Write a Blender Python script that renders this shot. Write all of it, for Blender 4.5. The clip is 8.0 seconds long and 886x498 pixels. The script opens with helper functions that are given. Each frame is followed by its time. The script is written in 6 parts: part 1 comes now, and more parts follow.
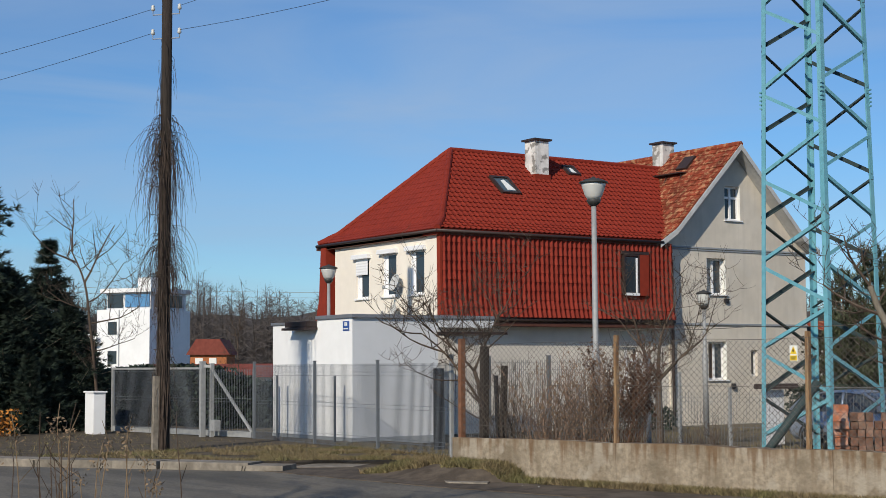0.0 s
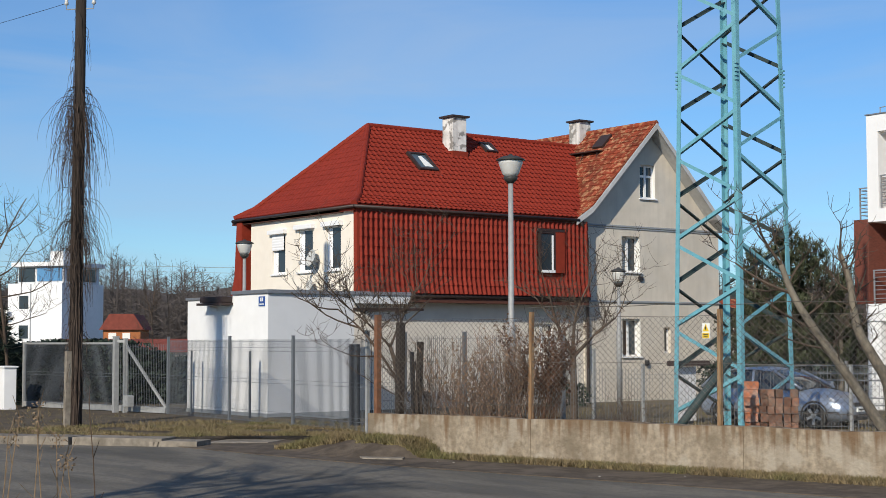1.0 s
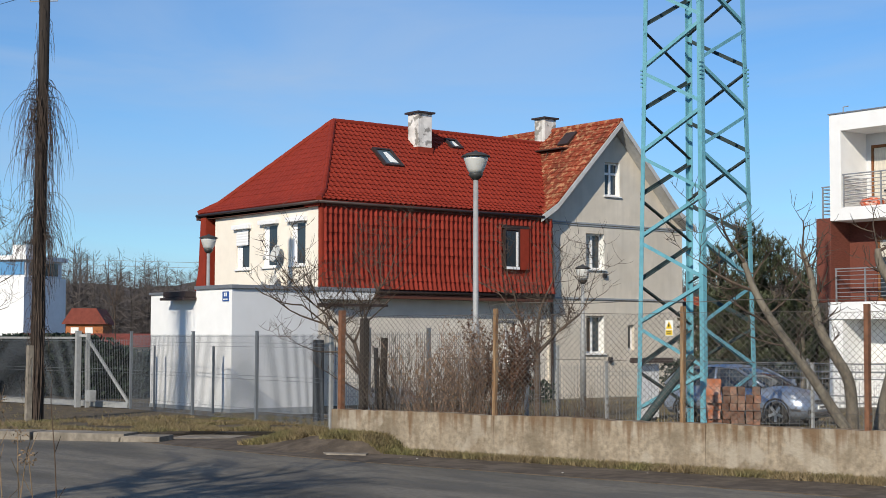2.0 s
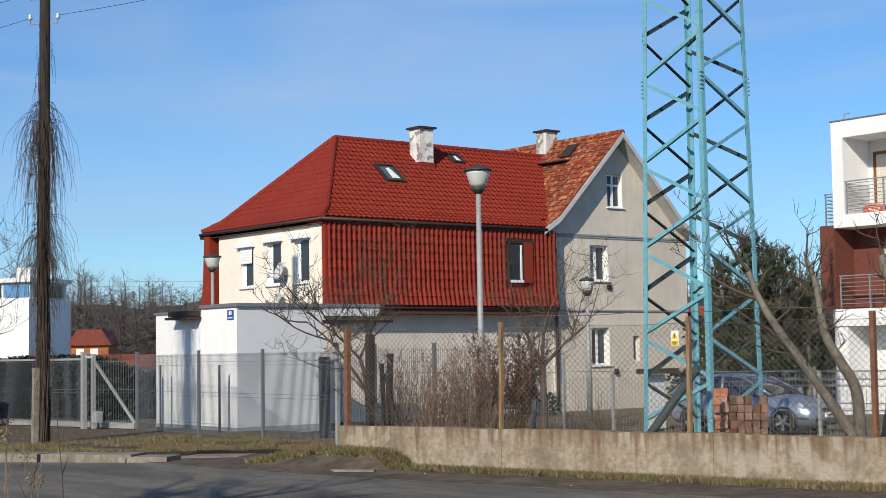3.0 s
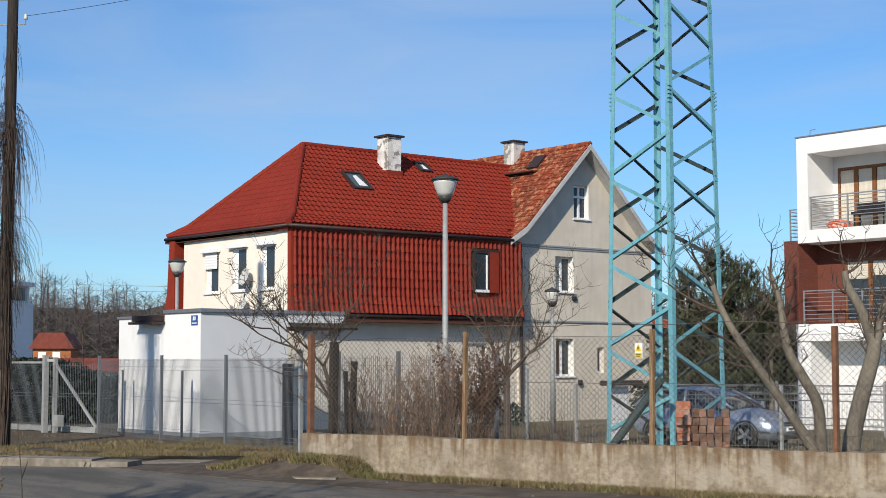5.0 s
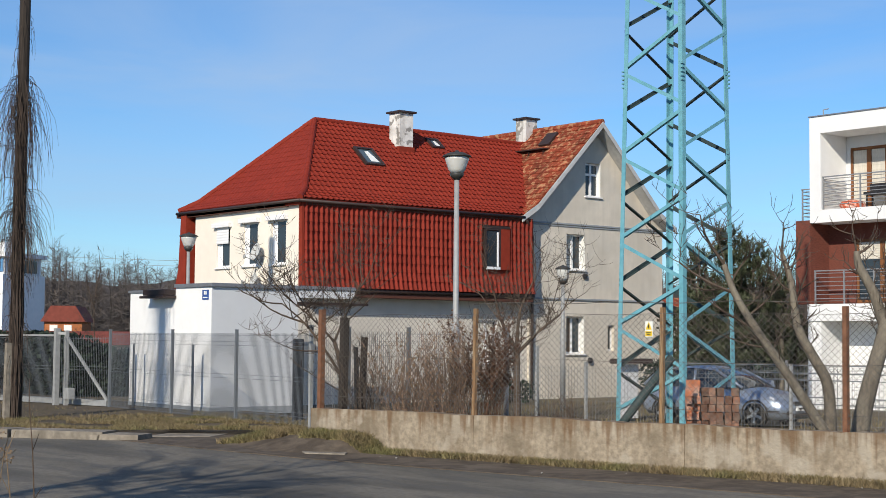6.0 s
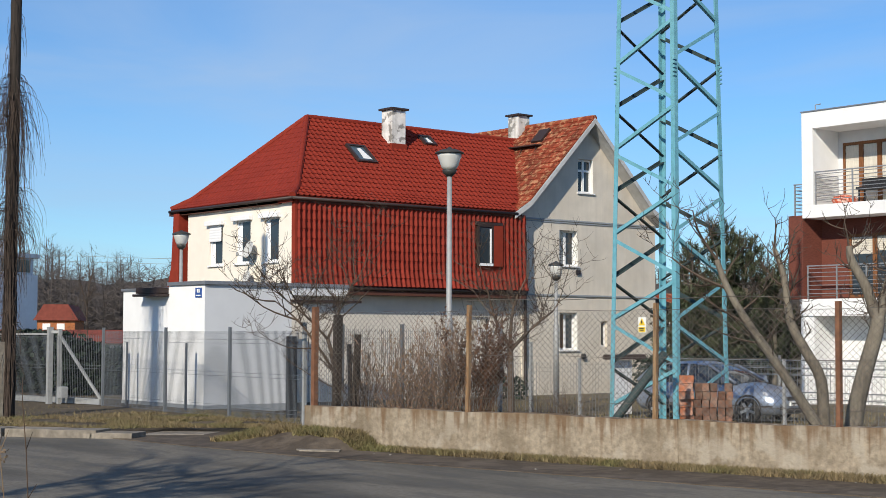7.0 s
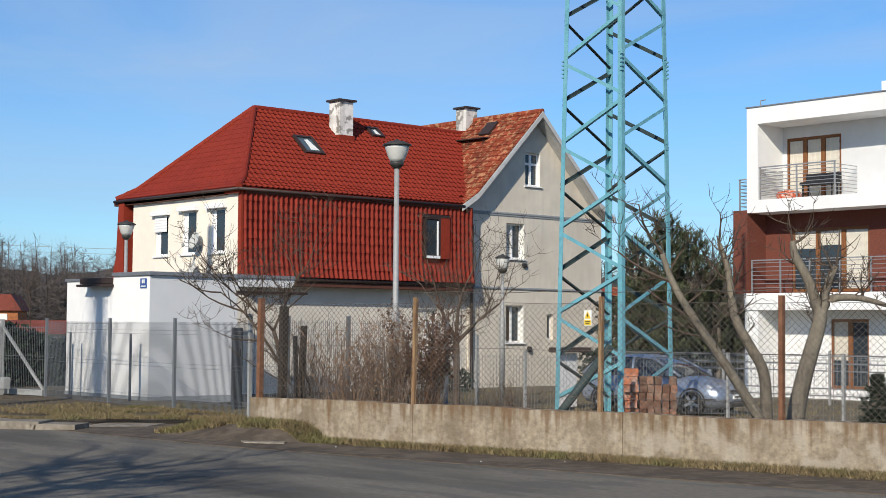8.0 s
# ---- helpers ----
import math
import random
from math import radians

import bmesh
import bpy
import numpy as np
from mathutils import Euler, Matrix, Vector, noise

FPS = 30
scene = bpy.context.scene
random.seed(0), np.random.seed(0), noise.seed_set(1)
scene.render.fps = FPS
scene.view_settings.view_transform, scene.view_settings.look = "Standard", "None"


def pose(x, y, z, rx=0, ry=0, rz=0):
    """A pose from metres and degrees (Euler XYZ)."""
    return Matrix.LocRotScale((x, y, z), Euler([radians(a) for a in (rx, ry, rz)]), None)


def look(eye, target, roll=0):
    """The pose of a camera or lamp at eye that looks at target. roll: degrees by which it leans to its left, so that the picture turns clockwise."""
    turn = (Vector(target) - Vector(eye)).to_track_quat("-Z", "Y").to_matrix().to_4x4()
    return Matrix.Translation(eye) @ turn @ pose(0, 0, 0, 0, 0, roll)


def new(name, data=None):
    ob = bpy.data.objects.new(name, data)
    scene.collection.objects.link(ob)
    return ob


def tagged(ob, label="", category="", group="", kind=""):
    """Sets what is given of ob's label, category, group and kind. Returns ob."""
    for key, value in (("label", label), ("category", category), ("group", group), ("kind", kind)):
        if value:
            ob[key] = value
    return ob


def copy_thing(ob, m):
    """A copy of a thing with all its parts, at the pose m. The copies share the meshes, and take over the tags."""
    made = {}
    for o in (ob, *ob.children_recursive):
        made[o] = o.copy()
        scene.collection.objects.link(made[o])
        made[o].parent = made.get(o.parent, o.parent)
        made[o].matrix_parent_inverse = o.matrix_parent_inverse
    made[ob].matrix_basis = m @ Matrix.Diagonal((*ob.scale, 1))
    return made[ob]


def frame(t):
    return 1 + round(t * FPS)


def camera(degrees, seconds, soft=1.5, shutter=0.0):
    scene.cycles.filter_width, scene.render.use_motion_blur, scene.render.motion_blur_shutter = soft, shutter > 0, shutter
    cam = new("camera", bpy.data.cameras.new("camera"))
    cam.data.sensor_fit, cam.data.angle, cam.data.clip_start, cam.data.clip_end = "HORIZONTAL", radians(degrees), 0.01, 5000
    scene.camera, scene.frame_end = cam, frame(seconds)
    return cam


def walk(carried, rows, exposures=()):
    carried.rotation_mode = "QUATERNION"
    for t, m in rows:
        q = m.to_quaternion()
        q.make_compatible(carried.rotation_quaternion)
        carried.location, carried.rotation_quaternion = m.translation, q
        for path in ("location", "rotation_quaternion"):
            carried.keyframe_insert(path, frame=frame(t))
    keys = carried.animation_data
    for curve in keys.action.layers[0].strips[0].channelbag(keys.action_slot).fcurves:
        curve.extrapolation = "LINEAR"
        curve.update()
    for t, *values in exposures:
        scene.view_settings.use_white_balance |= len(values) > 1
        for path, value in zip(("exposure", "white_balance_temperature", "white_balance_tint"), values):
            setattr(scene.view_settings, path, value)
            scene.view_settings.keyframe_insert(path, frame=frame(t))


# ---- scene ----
cam = camera(32.84, 8.0, soft=0.85)
EYE = (0.0, 0.0, 2.1)
ROWS = [
    (0.0, 94.455, 0.350, -34.195),
    (0.5, 93.731, -0.001, -36.790),
    (1.0, 93.535, 0.126, -37.387),
    (1.5, 93.349, -0.570, -37.736),
    (1.7, 93.305, -0.677, -38.437),
    (3.0, 93.946, 0.925, -38.540),
    (3.5, 93.761, 0.502, -39.129),
    (4.0, 93.874, 0.475, -39.556),
    (4.2, 94.208, 0.395, -39.648),
    (5.3, 94.214, -0.036, -39.891),
    (5.5, 93.820, -0.273, -39.654),
    (6.0, 93.381, -0.471, -39.510),
    (6.5, 93.155, -0.218, -39.470),
    (7.0, 93.260, -0.190, -39.761),
    (7.5, 92.914, -0.223, -40.319),
    (8.0, 92.978, -0.473, -41.803),
]
walk(cam, [(t, pose(*EYE, rx, ry, rz)) for t, rx, ry, rz in ROWS],
     exposures=[(0.0, -0.30), (0.5, -0.22), (1.0, -0.14), (2.0, -0.09), (4.0, -0.06), (8.0, -0.03)])

# ---------------------------------------------------------------- light
SUN_DIR = Vector((-0.76, -0.437, 0.485)).normalized()
world = bpy.data.worlds.new("world")
scene.world = world
world.use_nodes = True
wn, wl = world.node_tree.nodes, world.node_tree.links
wn.clear()
sky = wn.new("ShaderNodeTexSky")
sky.sky_type = "NISHITA"
sky.sun_disc = False
sky.sun_elevation = math.asin(SUN_DIR.z)
sky.sun_rotation = math.atan2(SUN_DIR.x, SUN_DIR.y)
sky.air_density, sky.dust_density, sky.ozone_density = 1.0, 0.1, 4.0
# thin cirrus veil
wco = wn.new("ShaderNodeTexCoord")
wmap = wn.new("ShaderNodeMapping")
wmap.inputs["Scale"].default_value = (1.2, 1.2, 7.0)
wnoise = wn.new("ShaderNodeTexNoise")
wnoise.inputs["Scale"].default_value = 2.6
wnoise.inputs["Detail"].default_value = 7.0
wnoise.inputs["Distortion"].default_value = 0.6
wramp = wn.new("ShaderNodeValToRGB")
wramp.color_ramp.elements[0].position, wramp.color_ramp.elements[0].color = 0.38, (0, 0, 0, 1)
wramp.color_ramp.elements[1].position, wramp.color_ramp.elements[1].color = 0.78, (0.6, 0.6, 0.6, 1)
wmix = wn.new("ShaderNodeMixRGB")
wmix.inputs["Color2"].default_value = (4.7, 6.1, 8.2, 1)
wtint = wn.new("ShaderNodeMixRGB")
wtint.blend_type = "MULTIPLY"
wtint.inputs["Fac"].default_value = 1.0
wtint.inputs["Color2"].default_value = (0.76, 1.06, 1.33, 1)
wbg = wn.new("ShaderNodeBackground")
wbg.inputs["Strength"].default_value = 0.095
wout = wn.new("ShaderNodeOutputWorld")
wl.new(wco.outputs["Generated"], wmap.inputs["Vector"])
wl.new(wmap.outputs["Vector"], wnoise.inputs["Vector"])
wl.new(wnoise.outputs["Fac"], wramp.inputs["Fac"])
wl.new(wramp.outputs["Color"], wmix.inputs["Fac"])
wl.new(sky.outputs["Color"], wtint.inputs["Color1"])
wl.new(wtint.outputs["Color"], wmix.inputs["Color1"])
wl.new(wmix.outputs["Color"], wbg.inputs["Color"])
wl.new(wbg.outputs["Background"], wout.inputs["Surface"])

sun_data = bpy.data.lights.new("sun", "SUN")
sun_data.energy, sun_data.angle, sun_data.color = 4.7, radians(0.53), (1.0, 0.91, 0.77)
sun = new("sun", sun_data)
sun.matrix_world = look(SUN_DIR * 60, (0, 0, 0))


# ---------------------------------------------------------------- materials
def mat(name, col, rough=0.8, metal=0.0, vary=0.15, scale=6.0, bump=0.0, bscale=40.0, stain=None, stain_scale=0.7,
        stain_amt=0.5, stretch=(1, 1, 1), island=0.0, objrand=0.0, spec=0.3, streak=None, streak_amt=0.5, stain2=None, stain2_scale=3.0, stain2_amt=0.6,
        drip=None, drip_top=0.75, drip_run=0.5):
    """A surface with fine grain, a coarse stain colour, vertical streaks and a random tint by piece."""
    m = bpy.data.materials.new(name)
    m.use_nodes = True
    nt = m.node_tree
    n, l = nt.nodes, nt.links
    b = n["Principled BSDF"]
    b.inputs["Roughness"].default_value, b.inputs["Metallic"].default_value = rough, metal
    b.inputs["Specular IOR Level"].default_value = spec
    co = n.new("ShaderNodeTexCoord")
    mp = n.new("ShaderNodeMapping")
    mp.inputs["Scale"].default_value = stretch
    geo = n.new("ShaderNodeNewGeometry")
    l.new(geo.outputs["Position"], mp.inputs["Vector"])

    def noise_tex(s, detail, vec):
        t = n.new("ShaderNodeTexNoise")
        t.inputs["Scale"].default_value, t.inputs["Detail"].default_value = s, detail
        l.new(vec, t.inputs["Vector"])
        return t

    def mix(kind, fac, c1, c2):
        x = n.new("ShaderNodeMixRGB")
        x.blend_type = kind
        for sock, v in (("Fac", fac), ("Color1", c1), ("Color2", c2)):
            if isinstance(v, (int, float)):
                x.inputs[sock].default_value = v
            elif isinstance(v, tuple):
                x.inputs[sock].default_value = (*v, 1)
            else:
                l.new(v, x.inputs[sock])
        return x.outputs["Color"]

    def ramp(fac, a, bb):
        r = n.new("ShaderNodeMapRange")
        r.inputs["From Min"].default_value, r.inputs["From Max"].default_value = a, bb
        l.new(fac, r.inputs["Value"])
        return r.outputs["Result"]

    grain = noise_tex(scale, 6, mp.outputs["Vector"])
    lo, hi = tuple(c * (1 - vary) for c in col), tuple(min(1, c * (1 + vary)) for c in col)
    c = mix("MIX", ramp(grain.outputs["Fac"], 0.3, 0.7), lo, hi)
    if stain:
        st = noise_tex(stain_scale, 5, mp.outputs["Vector"])
        f = n.new("ShaderNodeMath")
        f.operation = "MULTIPLY"
        f.inputs[1].default_value = stain_amt
        l.new(ramp(st.outputs["Fac"], 0.45, 0.68), f.inputs[0])
        c = mix("MIX", f.outputs[0], c, stain)
    if stain2:
        st = noise_tex(stain2_scale, 8, mp.outputs["Vector"])
        f = n.new("ShaderNodeMath")
        f.operation = "MULTIPLY"
        f.inputs[1].default_value = stain2_amt
        l.new(ramp(st.outputs["Fac"], 0.52, 0.58), f.inputs[0])
        c = mix("MIX", f.outputs[0], c, stain2)
    if streak:
        mp2 = n.new("ShaderNodeMapping")
        mp2.inputs["Scale"].default_value = (5.0, 5.0, 0.35)
        l.new(geo.outputs["Position"], mp2.inputs["Vector"])
        sk = noise_tex(1.0, 4, mp2.outputs["Vector"])
        f = n.new("ShaderNodeMath")
        f.operation = "MULTIPLY"
        f.inputs[1].default_value = streak_amt
        l.new(ramp(sk.outputs["Fac"], 0.5, 0.75), f.inputs[0])
        c = mix("MIX", f.outputs[0], c, streak)
    if drip:
        # rust runs of uneven length that start at the upper edge
        mp3 = n.new("ShaderNodeMapping")
        mp3.inputs["Scale"].default_value = (7.0, 7.0, 0.3)
        l.new(geo.outputs["Position"], mp3.inputs["Vector"])
        dk = noise_tex(1.0, 5, mp3.outputs["Vector"])
        sep = n.new("ShaderNodeSeparateXYZ")
        l.new(geo.outputs["Position"], sep.inputs[0])
        hgt = n.new("ShaderNodeMath")
        hgt.operation = "MULTIPLY_ADD"
        hgt.inputs[1].default_value = 0.30
        l.new(ramp(sep.outputs["Z"], drip_top - drip_run, drip_top), hgt.inputs[0])
        l.new(dk.outputs["Fac"], hgt.inputs[2])
        f = n.new("ShaderNodeMath")
        f.operation = "MULTIPLY"
        f.inputs[1].default_value = 0.8
        l.new(ramp(hgt.outputs[0], 0.66, 0.84), f.inputs[0])
        c = mix("MIX", f.outputs[0], c, drip)
    for amt, src in ((island, "island"), (objrand, "object")):
        if amt:
            if src == "island":
                rnd = geo.outputs["Random Per Island"]
            else:
                rnd = n.new("ShaderNodeObjectInfo").outputs["Random"]
            r = n.new("ShaderNodeMapRange")
            r.inputs["To Min"].default_value, r.inputs["To Max"].default_value = 1 - amt, 1 + amt
            l.new(rnd, r.inputs["Value"])
            cb = n.new("ShaderNodeCombineXYZ")
            for k in range(3):
                l.new(r.outputs["Result"], cb.inputs[k])
            c = mix("MULTIPLY", 1.0, c, cb.outputs[0])
    l.new(c, b.inputs["Base Color"])
    if bump:
        bt = noise_tex(bscale, 4, mp.outputs["Vector"])
        bp = n.new("ShaderNodeBump")
        bp.inputs["Strength"].default_value, bp.inputs["Distance"].default_value = bump, 0.02
        l.new(bt.outputs["Fac"], bp.inputs["Height"])
        l.new(bp.outputs["Normal"], b.inputs["Normal"])
    return m


def glass_mat(name, tint=(0.03, 0.04, 0.05), rough=0.04):
    m = bpy.data.materials.new(name)
    m.use_nodes = True
    b = m.node_tree.nodes["Principled BSDF"]
    b.inputs["Base Color"].default_value = (*tint, 1)
    b.inputs["Roughness"].default_value = rough
    b.inputs["Specular IOR Level"].default_value = 0.6
    return m


# the dark stain patches of the asphalt paint in tree shadow on the road
ASPHALT = mat("asphalt", (0.165, 0.147, 0.117), 0.92, vary=0.22, scale=16, bump=0.5, bscale=40, stain=(0.058, 0.053, 0.044), stain_scale=0.5, stain_amt=0.85, stretch=(1.5, 0.4, 1), stain2=(0.10, 0.093, 0.082), stain2_scale=1.5, stain2_amt=0.6)
MUD = mat("damp_earth", (0.095, 0.073, 0.052), 0.95, vary=0.35, scale=5, bump=0.9, bscale=12, stain=(0.155, 0.125, 0.095), stain_scale=0.9, stain_amt=0.6, stain2=(0.065, 0.05, 0.036), stain2_scale=1.6, stain2_amt=0.65)
# soil with the shade over the verge mixed into a darker base colour
VERGESOIL_SHADED = mat("shade_darkened_verge_soil", (0.088, 0.068, 0.045), 0.95, vary=0.35, scale=4, bump=0.8, bscale=16, stain=(0.06, 0.052, 0.034), stain_scale=0.5, stain2=(0.13, 0.10, 0.066), stain2_scale=1.8, stain2_amt=0.45)
SOIL = mat("dry_soil", (0.125, 0.10, 0.065), 0.95, vary=0.35, scale=4, bump=0.8, bscale=16, stain=(0.075, 0.07, 0.04), stain_scale=0.5, stain2=(0.19, 0.155, 0.10), stain2_scale=1.8, stain2_amt=0.5)
DRYGRASS = mat("dry_grass", (0.19, 0.145, 0.078), 0.9, vary=0.35, scale=8, island=0.45, stain=(0.13, 0.14, 0.045), stain_scale=0.9, stain_amt=0.6)
KERBSTONE = mat("dirty_kerb_concrete", (0.23, 0.20, 0.16), 0.92, vary=0.25, scale=8, bump=0.4, stain=(0.10, 0.085, 0.065), stain_scale=1.2, stain_amt=0.7, objrand=0.15)
KERB = mat("concrete_kerb", (0.34, 0.32, 0.28), 0.9, vary=0.2, scale=8, bump=0.3, stain=(0.2, 0.18, 0.15), stain_scale=1.2)
CONCRETE = mat("weathered_concrete", (0.31, 0.255, 0.185), 0.92, vary=0.28, scale=11, bump=1.0, bscale=14, stain=(0.17, 0.135, 0.092), stain_scale=1.5, stain_amt=0.8, streak=(0.19, 0.14, 0.09), streak_amt=0.55, stain2=(0.40, 0.35, 0.275), stain2_scale=1.7, stain2_amt=0.65, drip=(0.15, 0.088, 0.045), drip_top=0.78, drip_run=0.55)
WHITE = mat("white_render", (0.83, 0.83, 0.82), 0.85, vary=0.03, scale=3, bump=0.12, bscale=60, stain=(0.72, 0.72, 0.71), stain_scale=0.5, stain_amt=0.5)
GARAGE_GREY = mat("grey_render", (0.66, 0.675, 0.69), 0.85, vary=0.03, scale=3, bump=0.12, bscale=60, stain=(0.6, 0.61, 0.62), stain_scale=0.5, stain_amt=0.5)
PLINTH = mat("grey_plinth", (0.30, 0.32, 0.335), 0.85, vary=0.08, scale=5, bump=0.2, bscale=50)
CREAM = mat("cream_render", (0.84, 0.775, 0.67), 0.85, vary=0.03, scale=4, bump=0.15, bscale=60, stain=(0.76, 0.69, 0.59), stain_scale=0.6, stain_amt=0.35)
GREYWALL = mat("old_grey_render", (0.66, 0.60, 0.505), 0.92, vary=0.07, scale=2.5, bump=0.35, bscale=30, stain=(0.54, 0.49, 0.41), stain_scale=0.6, stain_amt=0.6, streak=(0.50, 0.45, 0.38), streak_amt=0.4, stain2=(0.62, 0.58, 0.51), stain2_scale=1.3, stain2_amt=0.35)
LOWWALL = mat("pale_render", (0.68, 0.64, 0.57), 0.92, vary=0.06, scale=2.5, bump=0.3, bscale=30, stain=(0.5, 0.46, 0.41), stain_scale=0.6, stain_amt=0.4)
TILE = mat("red_roof_tile", (0.225, 0.028, 0.015), 0.7, vary=0.18, scale=9, island=0.03, stain=(0.18, 0.022, 0.013), stain_scale=0.6, stain_amt=0.45, spec=0.15)
TILE_P = mat("red_glazed_pantile", (0.225, 0.030, 0.018), 0.7, vary=0.2, scale=9, objrand=0.14, stain=(0.17, 0.022, 0.014), stain_scale=0.7, stain_amt=0.5, spec=0.12)
TILE_OLD = mat("old_clay_tile", (0.25, 0.055, 0.028), 0.88, vary=0.35, scale=7, island=0.3, stain=(0.15, 0.042, 0.026), stain_scale=1.0, stain_amt=0.65, bump=0.3, stain2=(0.46, 0.28, 0.15), stain2_scale=5.5, stain2_amt=0.55, spec=0.1)
REDMETAL = mat("red_cladding", (0.24, 0.034, 0.018), 0.7, vary=0.1, scale=5, spec=0.15)
GUTTER = mat("dark_brown_gutter", (0.04, 0.025, 0.022), 0.5, vary=0.1, spec=0.4)
SOFFIT = mat("brown_soffit_board", (0.10, 0.04, 0.028), 0.7, vary=0.15, scale=8)
VERGE = mat("grey_painted_board", (0.50, 0.50, 0.49), 0.8, vary=0.12, scale=6, stain=(0.38, 0.37, 0.35), stain_scale=1.5)
FLASH = mat("grey_sheet_metal", (0.30, 0.31, 0.33), 0.45, 0.6, vary=0.1, scale=6)
CHIMNEY = mat("stained_chimney_render", (0.74, 0.72, 0.68), 0.9, vary=0.1, scale=6, bump=0.4, bscale=25, stain=(0.42, 0.40, 0.36), stain_scale=2.2, stain_amt=0.6, stain2=(0.13, 0.12, 0.105), stain2_scale=3.6, stain2_amt=0.75, streak=(0.30, 0.28, 0.25), streak_amt=0.6)
PVC = mat("white_window_plastic", (0.82, 0.82, 0.82), 0.45, vary=0.02, spec=0.4)
GLASS = glass_mat("window_glass")
SKYGLASS = glass_mat("bright_skylight_glass", (0.07, 0.10, 0.12), 0.05)
CURTAIN = mat("pale_curtain", (0.62, 0.58, 0.50), 0.9, vary=0.12, scale=5, stretch=(9, 9, 0.4))
CURTAIN_BROWN = mat("brown_curtain", (0.22, 0.14, 0.09), 0.9, vary=0.2, scale=5, stretch=(9, 9, 0.4))
BLUEPAINT = mat("turquoise_paint", (0.135, 0.36, 0.43), 0.55, vary=0.12, scale=8, stain=(0.20, 0.44, 0.50), stain_scale=1.4, stain_amt=0.5, spec=0.35)
# dark tone: shade on the far pylon braces, and the drape's own colour
DARK_SHADED = mat("shaded_steel_and_drape", (0.035, 0.055, 0.055), 0.6, vary=0.2, scale=8)
GALV = mat("galvanised_steel", (0.33, 0.335, 0.33), 0.6, 0.2, vary=0.12, scale=9)
MESHGREY = mat("grey_mesh_wire", (0.17, 0.185, 0.20), 0.55, 0.3, vary=0.08)
RUST = mat("rusty_post_steel", (0.18, 0.085, 0.048), 0.85, vary=0.3, scale=9, stain=(0.13, 0.06, 0.035), stain_scale=2.5, bump=0.3)
RUSTWIRE = mat("rusty_chain_link", (0.13, 0.115, 0.10), 0.75, 0.2, vary=0.2, scale=4)
TIMBER = mat("grey_tarred_timber", (0.032, 0.025, 0.02), 0.9, vary=0.35, scale=6, stretch=(6, 6, 0.5), bump=0.5, bscale=10)
PALETIMBER = mat("weathered_timber", (0.27, 0.165, 0.085), 0.9, vary=0.35, scale=6, stretch=(6, 6, 0.6), stain=(0.15, 0.07, 0.035), stain_scale=2.5, stain_amt=0.8, stain2=(0.38, 0.28, 0.17), stain2_scale=5.0, stain2_amt=0.6, bump=0.5, bscale=20)
VINE = mat("dry_vine_stem", (0.058, 0.042, 0.033), 0.9, vary=0.3, island=0.35)
BARK = mat("grey_brown_bark", (0.165, 0.14, 0.108), 0.9, vary=0.3, scale=7, stretch=(3, 3, 1), bump=0.7, bscale=14, stain=(0.28, 0.25, 0.19), stain_scale=2)
TWIG = mat("bare_twig", (0.085, 0.062, 0.046), 0.9, vary=0.25, island=0.3)
DEADLEAF = mat("withered_leaf", (0.115, 0.06, 0.036), 0.9, vary=0.3, island=0.45)
TANLEAF = mat("tan_dry_leaf", (0.24, 0.15, 0.085), 0.9, vary=0.3, island=0.4)
HEDGE = mat("reddish_hedge_twig", (0.25, 0.165, 0.115), 0.9, vary=0.25, island=0.5)
NEEDLE = mat("pine_needle", (0.095, 0.11, 0.06), 0.75, vary=0.3, scale=4, island=0.5)
SPRUCE = mat("dark_spruce_needle", (0.022, 0.034, 0.022), 0.8, vary=0.3, scale=4, island=0.4)
FARWOOD = mat("far_bare_wood", (0.095, 0.08, 0.07), 0.95, vary=0.3, scale=0.4, island=0.35, stain=(0.06, 0.052, 0.046), stain_scale=0.12, stain_amt=0.7)
LAMPWHITE = mat("lantern_glass", (0.55, 0.55, 0.52), 0.35, vary=0.06, scale=5, spec=0.4)
LAMPDARK = mat("lantern_hood", (0.045, 0.045, 0.042), 0.5, vary=0.1)
# darker brick tone: shade on the block ends put into the colour
BRICK_SHADED = mat("shade_toned_block", (0.20, 0.10, 0.065), 0.9, vary=0.3, scale=12, objrand=0.4, bump=0.6, bscale=40, stain=(0.30, 0.24, 0.19), stain_scale=5.0, stain_amt=0.6)
BRICK = mat("loose_red_brick", (0.42, 0.15, 0.075), 0.9, vary=0.25, scale=12, objrand=0.4, bump=0.5, bscale=40, stain=(0.56, 0.49, 0.42), stain_scale=4.5, stain_amt=0.6)
CARPAINT = mat("silver_blue_car_paint", (0.27, 0.32, 0.40), 0.28, 0.6, vary=0.03, spec=0.5)
CARWHITE = mat("pale_car_paint", (0.62, 0.64, 0.67), 0.3, 0.2, vary=0.03, spec=0.5)
RUBBER = mat("black_rubber", (0.018, 0.018, 0.018), 0.8, vary=0.2)
BLACK = mat("black_plastic", (0.025, 0.025, 0.028), 0.5, vary=0.1)
CHROME = mat("alloy_metal", (0.55, 0.56, 0.58), 0.3, 0.8, vary=0.05)
BLUESIGN = mat("blue_enamel", (0.035, 0.09, 0.30), 0.4, vary=0.03)
YELLOW = mat("yellow_sign_paint", (0.75, 0.52, 0.03), 0.6, vary=0.05)
SIGNWHITE = mat("white_sign_paint", (0.78, 0.78, 0.74), 0.6, vary=0.04)
